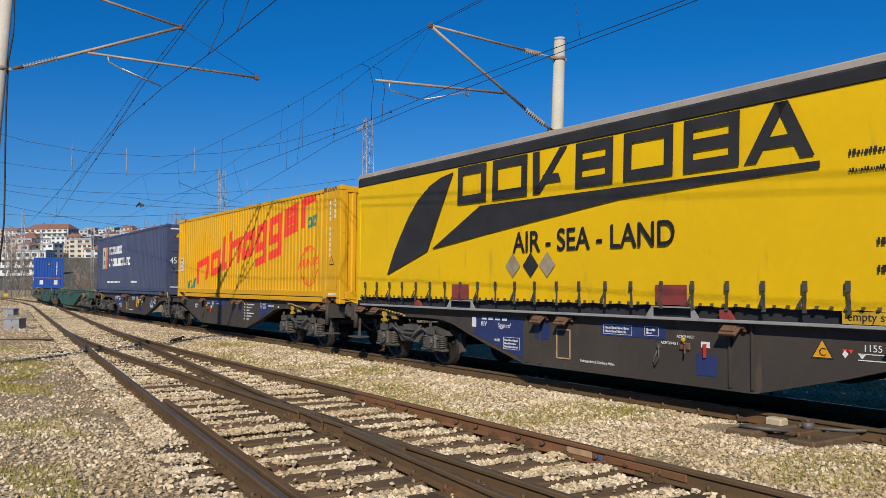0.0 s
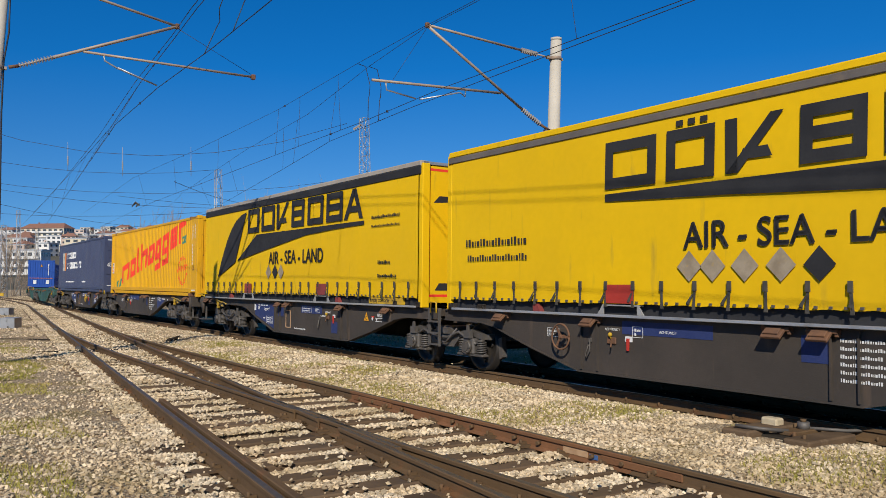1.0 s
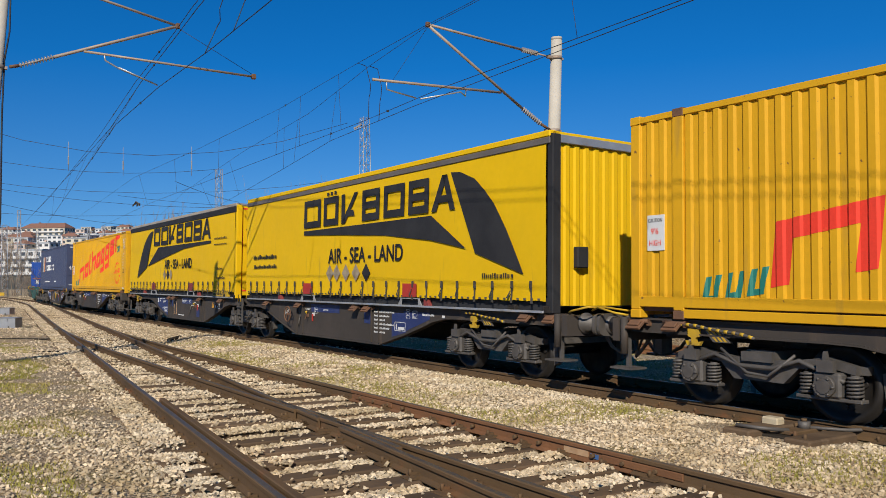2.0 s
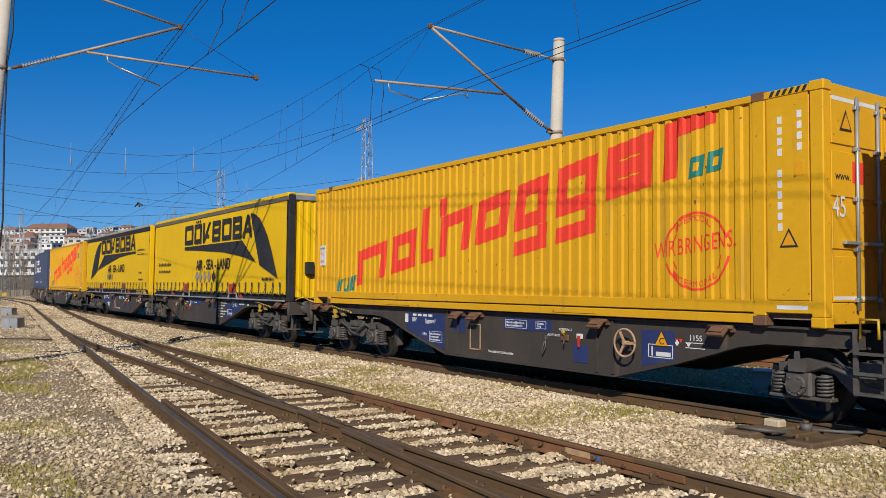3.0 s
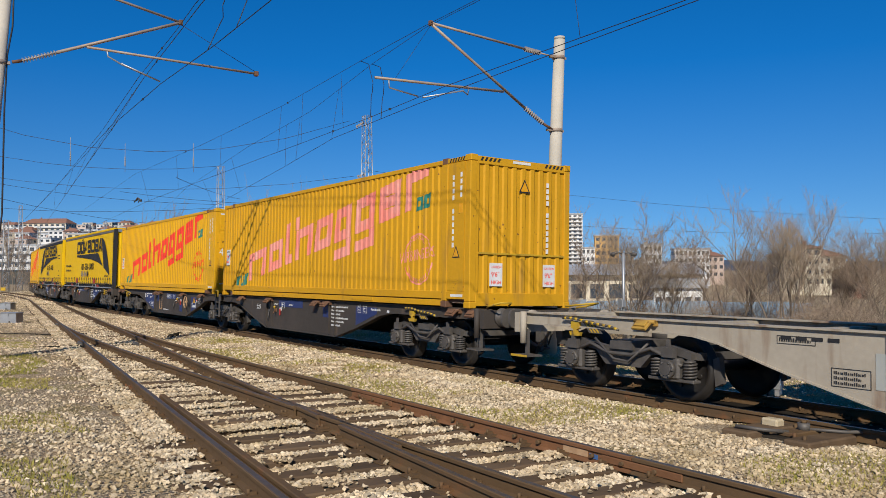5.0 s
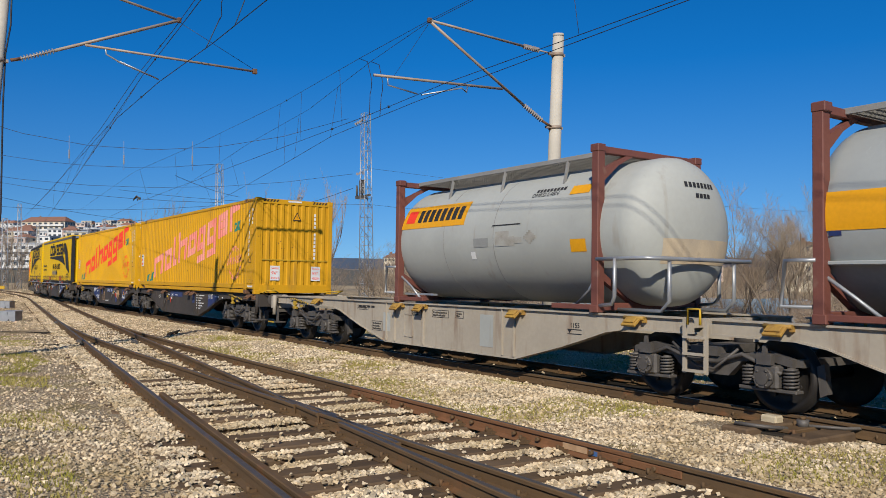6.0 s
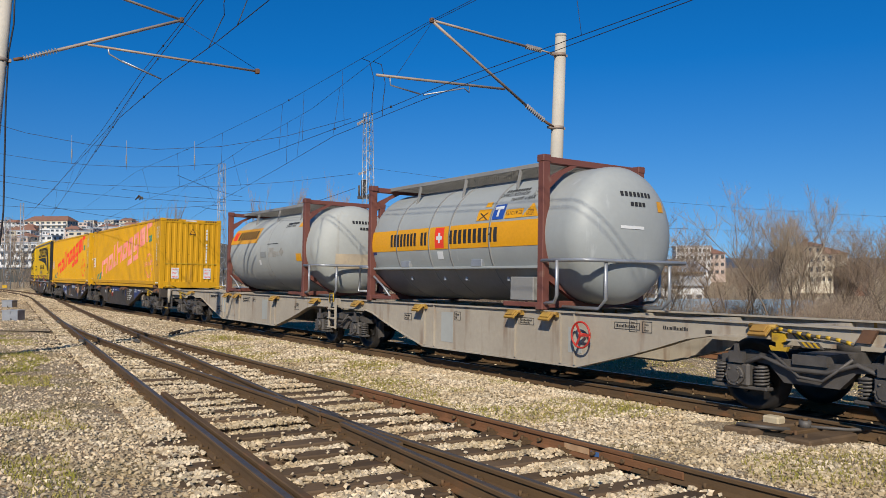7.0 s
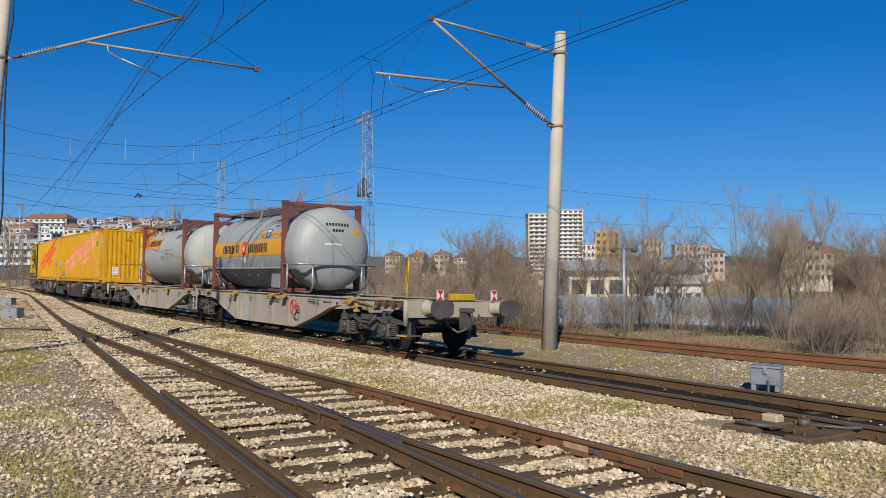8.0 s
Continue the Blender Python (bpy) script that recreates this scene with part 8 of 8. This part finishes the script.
def scatter():
    rg = np.random.default_rng(9)
    chips = [chip(rg) for _ in range(14)]
    lumps = [np.array([(x, y, z) for x in (-1, 1) for y in (-1, 1) for z in (-1, 1)]) * 0.62 * rg.uniform(0.6, 1.25, (8, 1)) * rg.uniform(0.7, 1.2, 3) @ np.linalg.qr(rg.normal(size=(3, 3)))[0] for _ in range(14)]
    lump_faces = np.array([(0, 1, 3), (0, 3, 2), (4, 6, 7), (4, 7, 5), (0, 4, 5), (0, 5, 1), (2, 3, 7), (2, 7, 6), (0, 2, 6), (0, 6, 4), (1, 5, 7), (1, 7, 3)])
    far_v = []
    zones = [(-13, 1.5, -9.3, -0.9, 150000), (-24, -13, -9.0, 1.5, 56000), (-42, -24, -8.0, -0.8, 30000), (-70, -42, -6.0, 0.5, 16000), (-112, -70, -4.0, 16.0, 10000), (-13, 3.0, -0.9, 7.0, 34000), (-30, -13, 1.2, 8.0, 20000)]
    out_v, kept, single = [], 0, []
    a = radians(145.99)
    for u0, u1, v0, v1, n in zones:
        us, vs = rg.uniform(u0, u1, n), rg.uniform(v0, v1, n)
        for u, v in zip(us, vs):
            x, y = u, v + YC
            depth, side = math.cos(a) * x + math.sin(a) * y, math.sin(a) * x - math.cos(a) * y
            if depth < 3.2 or abs(side) > 0.57 * depth:
                continue
            da, db, dm = v - LINE_A(u), v - line_b(u), v - line_main(u)
            if -6.6 < u < -4.9 and -2.0 < v < -0.9:
                continue
            if any(abs(abs(q) - GAUGE) < 0.085 for q in (da, db, dm)):
                continue
            bed = min(abs(da), abs(db)) < 1.25
            on_timber = False
            if abs(dm) < 0.72 and rg.random() > 0.12:
                continue
            patch = noise.noise((u * 0.45, v * 0.45, 7.7))
            moss = noise.noise((u * 0.7, v * 0.7, 1.9))
            thin = 0.97 if bed else 0.86 - 1.3 * max(0.0, moss - 0.0) if -3.4 < dm < -0.9 else (0.42 + 0.75 * patch)
            if not bed and v < LINE_A(u) - 2.2:
                thin *= 0.72 + 0.5 * max(0.0, moss + 0.1)
            elif dm > 1.2:
                thin *= 0.85
            if rg.random() > thin:
                continue
            if bed and u > -33.2:
                k = ((u + 33.2) / 0.6) % 1.0
                idx = math.floor((u + 33.2) / 0.6 + 0.5)
                spill = noise.noise((idx * 7.31, v * 0.9, 2.2)) + 0.35 * noise.noise((u * 5, v * 5, 6.1))
                outside = da < -0.80
                bare = spill < (-0.42 if outside and u < -8.8 else (0.16 if u > -11 else 0.03))
                on_timber = k < 0.25 or k > 0.75
                if on_timber and bare and rg.random() > 0.05:
                    continue
            size = (rg.uniform(0.011, 0.032) if bed else 0.008 + 0.023 * rg.random() ** 2.2) * 1.12 * (0.8 if dm > 1.2 else (2.2 if depth > 55 else 1.25 if depth > 14 else 1.0))
            z = lie(u, v) + size * 0.42 + (0.006 if bed else 0.0)
            if on_timber or (bed and da < -0.80 and u < -8.8):
                z = max(z, -0.150 + size * rg.uniform(0.3, 0.9))
            kept += 1
            ch = chips[rg.integers(14)]
            t = rg.uniform(0, 6.28)
            c, s = math.cos(t) * size, math.sin(t) * size
            R = np.array([(c, -s, 0), (s, c, 0), (0, 0, size * rg.uniform(0.55, 0.9))])
            if depth < 7.5 and len(single) < 300 and rg.random() < 0.02 and size > 0.026:
                single.append((u, v, z, t, size))
                continue
            if depth > (5.0 if bed else 4.4):
                far_v.append(lumps[rg.integers(14)] @ R.T + (u, v, z))
            else:
                out_v.append(ch @ R.T + (u, v, z))
    n = len(out_v)
    V = np.concatenate(out_v + far_v)
    F = np.concatenate([(CHIP_FACES[None] + (np.arange(n) * 12)[:, None, None]).reshape(-1, 3), (lump_faces[None] + n * 12 + (np.arange(len(far_v)) * 8)[:, None, None]).reshape(-1, 3)])
    me = bpy.data.meshes.new("ballast_stones")
    me.vertices.add(len(V))
    me.vertices.foreach_set("co", V.astype(np.float32).ravel())
    me.loops.add(len(F) * 3)
    me.loops.foreach_set("vertex_index", F.astype(np.int32).ravel())
    me.polygons.add(len(F))
    me.polygons.foreach_set("loop_start", np.arange(0, len(F) * 3, 3, dtype=np.int32))
    me.update(calc_edges=True)
    me.shade_flat()
    ob = part("ballast_stones", me, STONE_ISLE)
    ob.matrix_basis = TR
    tagged(ob, "pale broken limestone ballast", "gravel", kind="stuff")
    metas = []
    for ch in chips[:6]:
        m2 = bpy.data.meshes.new("stone")
        m2.from_pydata([tuple(p) for p in ch], [], [tuple(int(i) for i in q) for q in CHIP_FACES])
        m2.materials.append(STONE)
        m2.shade_flat()
        metas.append(m2)
    bed_ob = bpy.data.objects["ground"]
    for i, (u, v, z, t, s) in enumerate(single):
        o = part("stone", metas[i % 6], STONE, bed_ob)
        o.matrix_basis = TR @ Matrix.Translation((u, v, z)) @ Matrix.Rotation(t, 4, "Z") @ Matrix.Diagonal((s, s, s * 0.75, 1))
    return n


def isle_stone():
    mt = STONE.copy()
    mt.name = "limestone_ballast"
    nt = mt.node_tree
    bs = nt.nodes["Principled BSDF"]
    src = bs.inputs["Base Color"].links[0].from_socket
    geo, hs, mr = nt.nodes.new("ShaderNodeNewGeometry"), nt.nodes.new("ShaderNodeHueSaturation"), nt.nodes.new("ShaderNodeMapRange")
    mr.inputs["To Min"].default_value, mr.inputs["To Max"].default_value = 0.5, 1.32
    nt.links.new(geo.outputs["Random Per Island"], mr.inputs["Value"])
    nt.links.new(mr.outputs[0], hs.inputs["Value"])
    nt.links.new(src, hs.inputs["Color"])
    tc, nz, m1, mx = nt.nodes.new("ShaderNodeTexCoord"), nt.nodes.new("ShaderNodeTexNoise"), nt.nodes.new("ShaderNodeMapRange"), nt.nodes.new("ShaderNodeMix")
    nz.inputs["Scale"].default_value, nz.inputs["Detail"].default_value = 0.75, 7
    nt.links.new(tc.outputs["Object"], nz.inputs["Vector"])
    m1.inputs["From Min"].default_value, m1.inputs["From Max"].default_value, m1.inputs["To Max"].default_value = 0.50, 0.66, 0.45
    nt.links.new(nz.outputs["Fac"], m1.inputs["Value"])
    mx.data_type = "RGBA"
    nt.links.new(m1.outputs[0], mx.inputs["Factor"])
    nt.links.new(hs.outputs[0], mx.inputs[6])
    mx.inputs[7].default_value = rgb(0.30, 0.225, 0.11)
    nt.links.new(mx.outputs[2], bs.inputs["Base Color"])
    return mt


STONE_ISLE = isle_stone()
scatter()


def motions():
    steps = [i * 0.5 for i in range(17)]
    for ob, off, w in RIDERS:
        walk(ob, [(t, on_line(travel(t) + off, w)) for t in steps])
    for ob, ax in ROLLERS:
        walk(ob, [(i / FPS, Matrix.Translation((ax, 0, 0.46)) @ Matrix.Rotation((travel(i / FPS) - travel(0)) / 0.46, 4, "Y")) for i in range(241)])


motions()
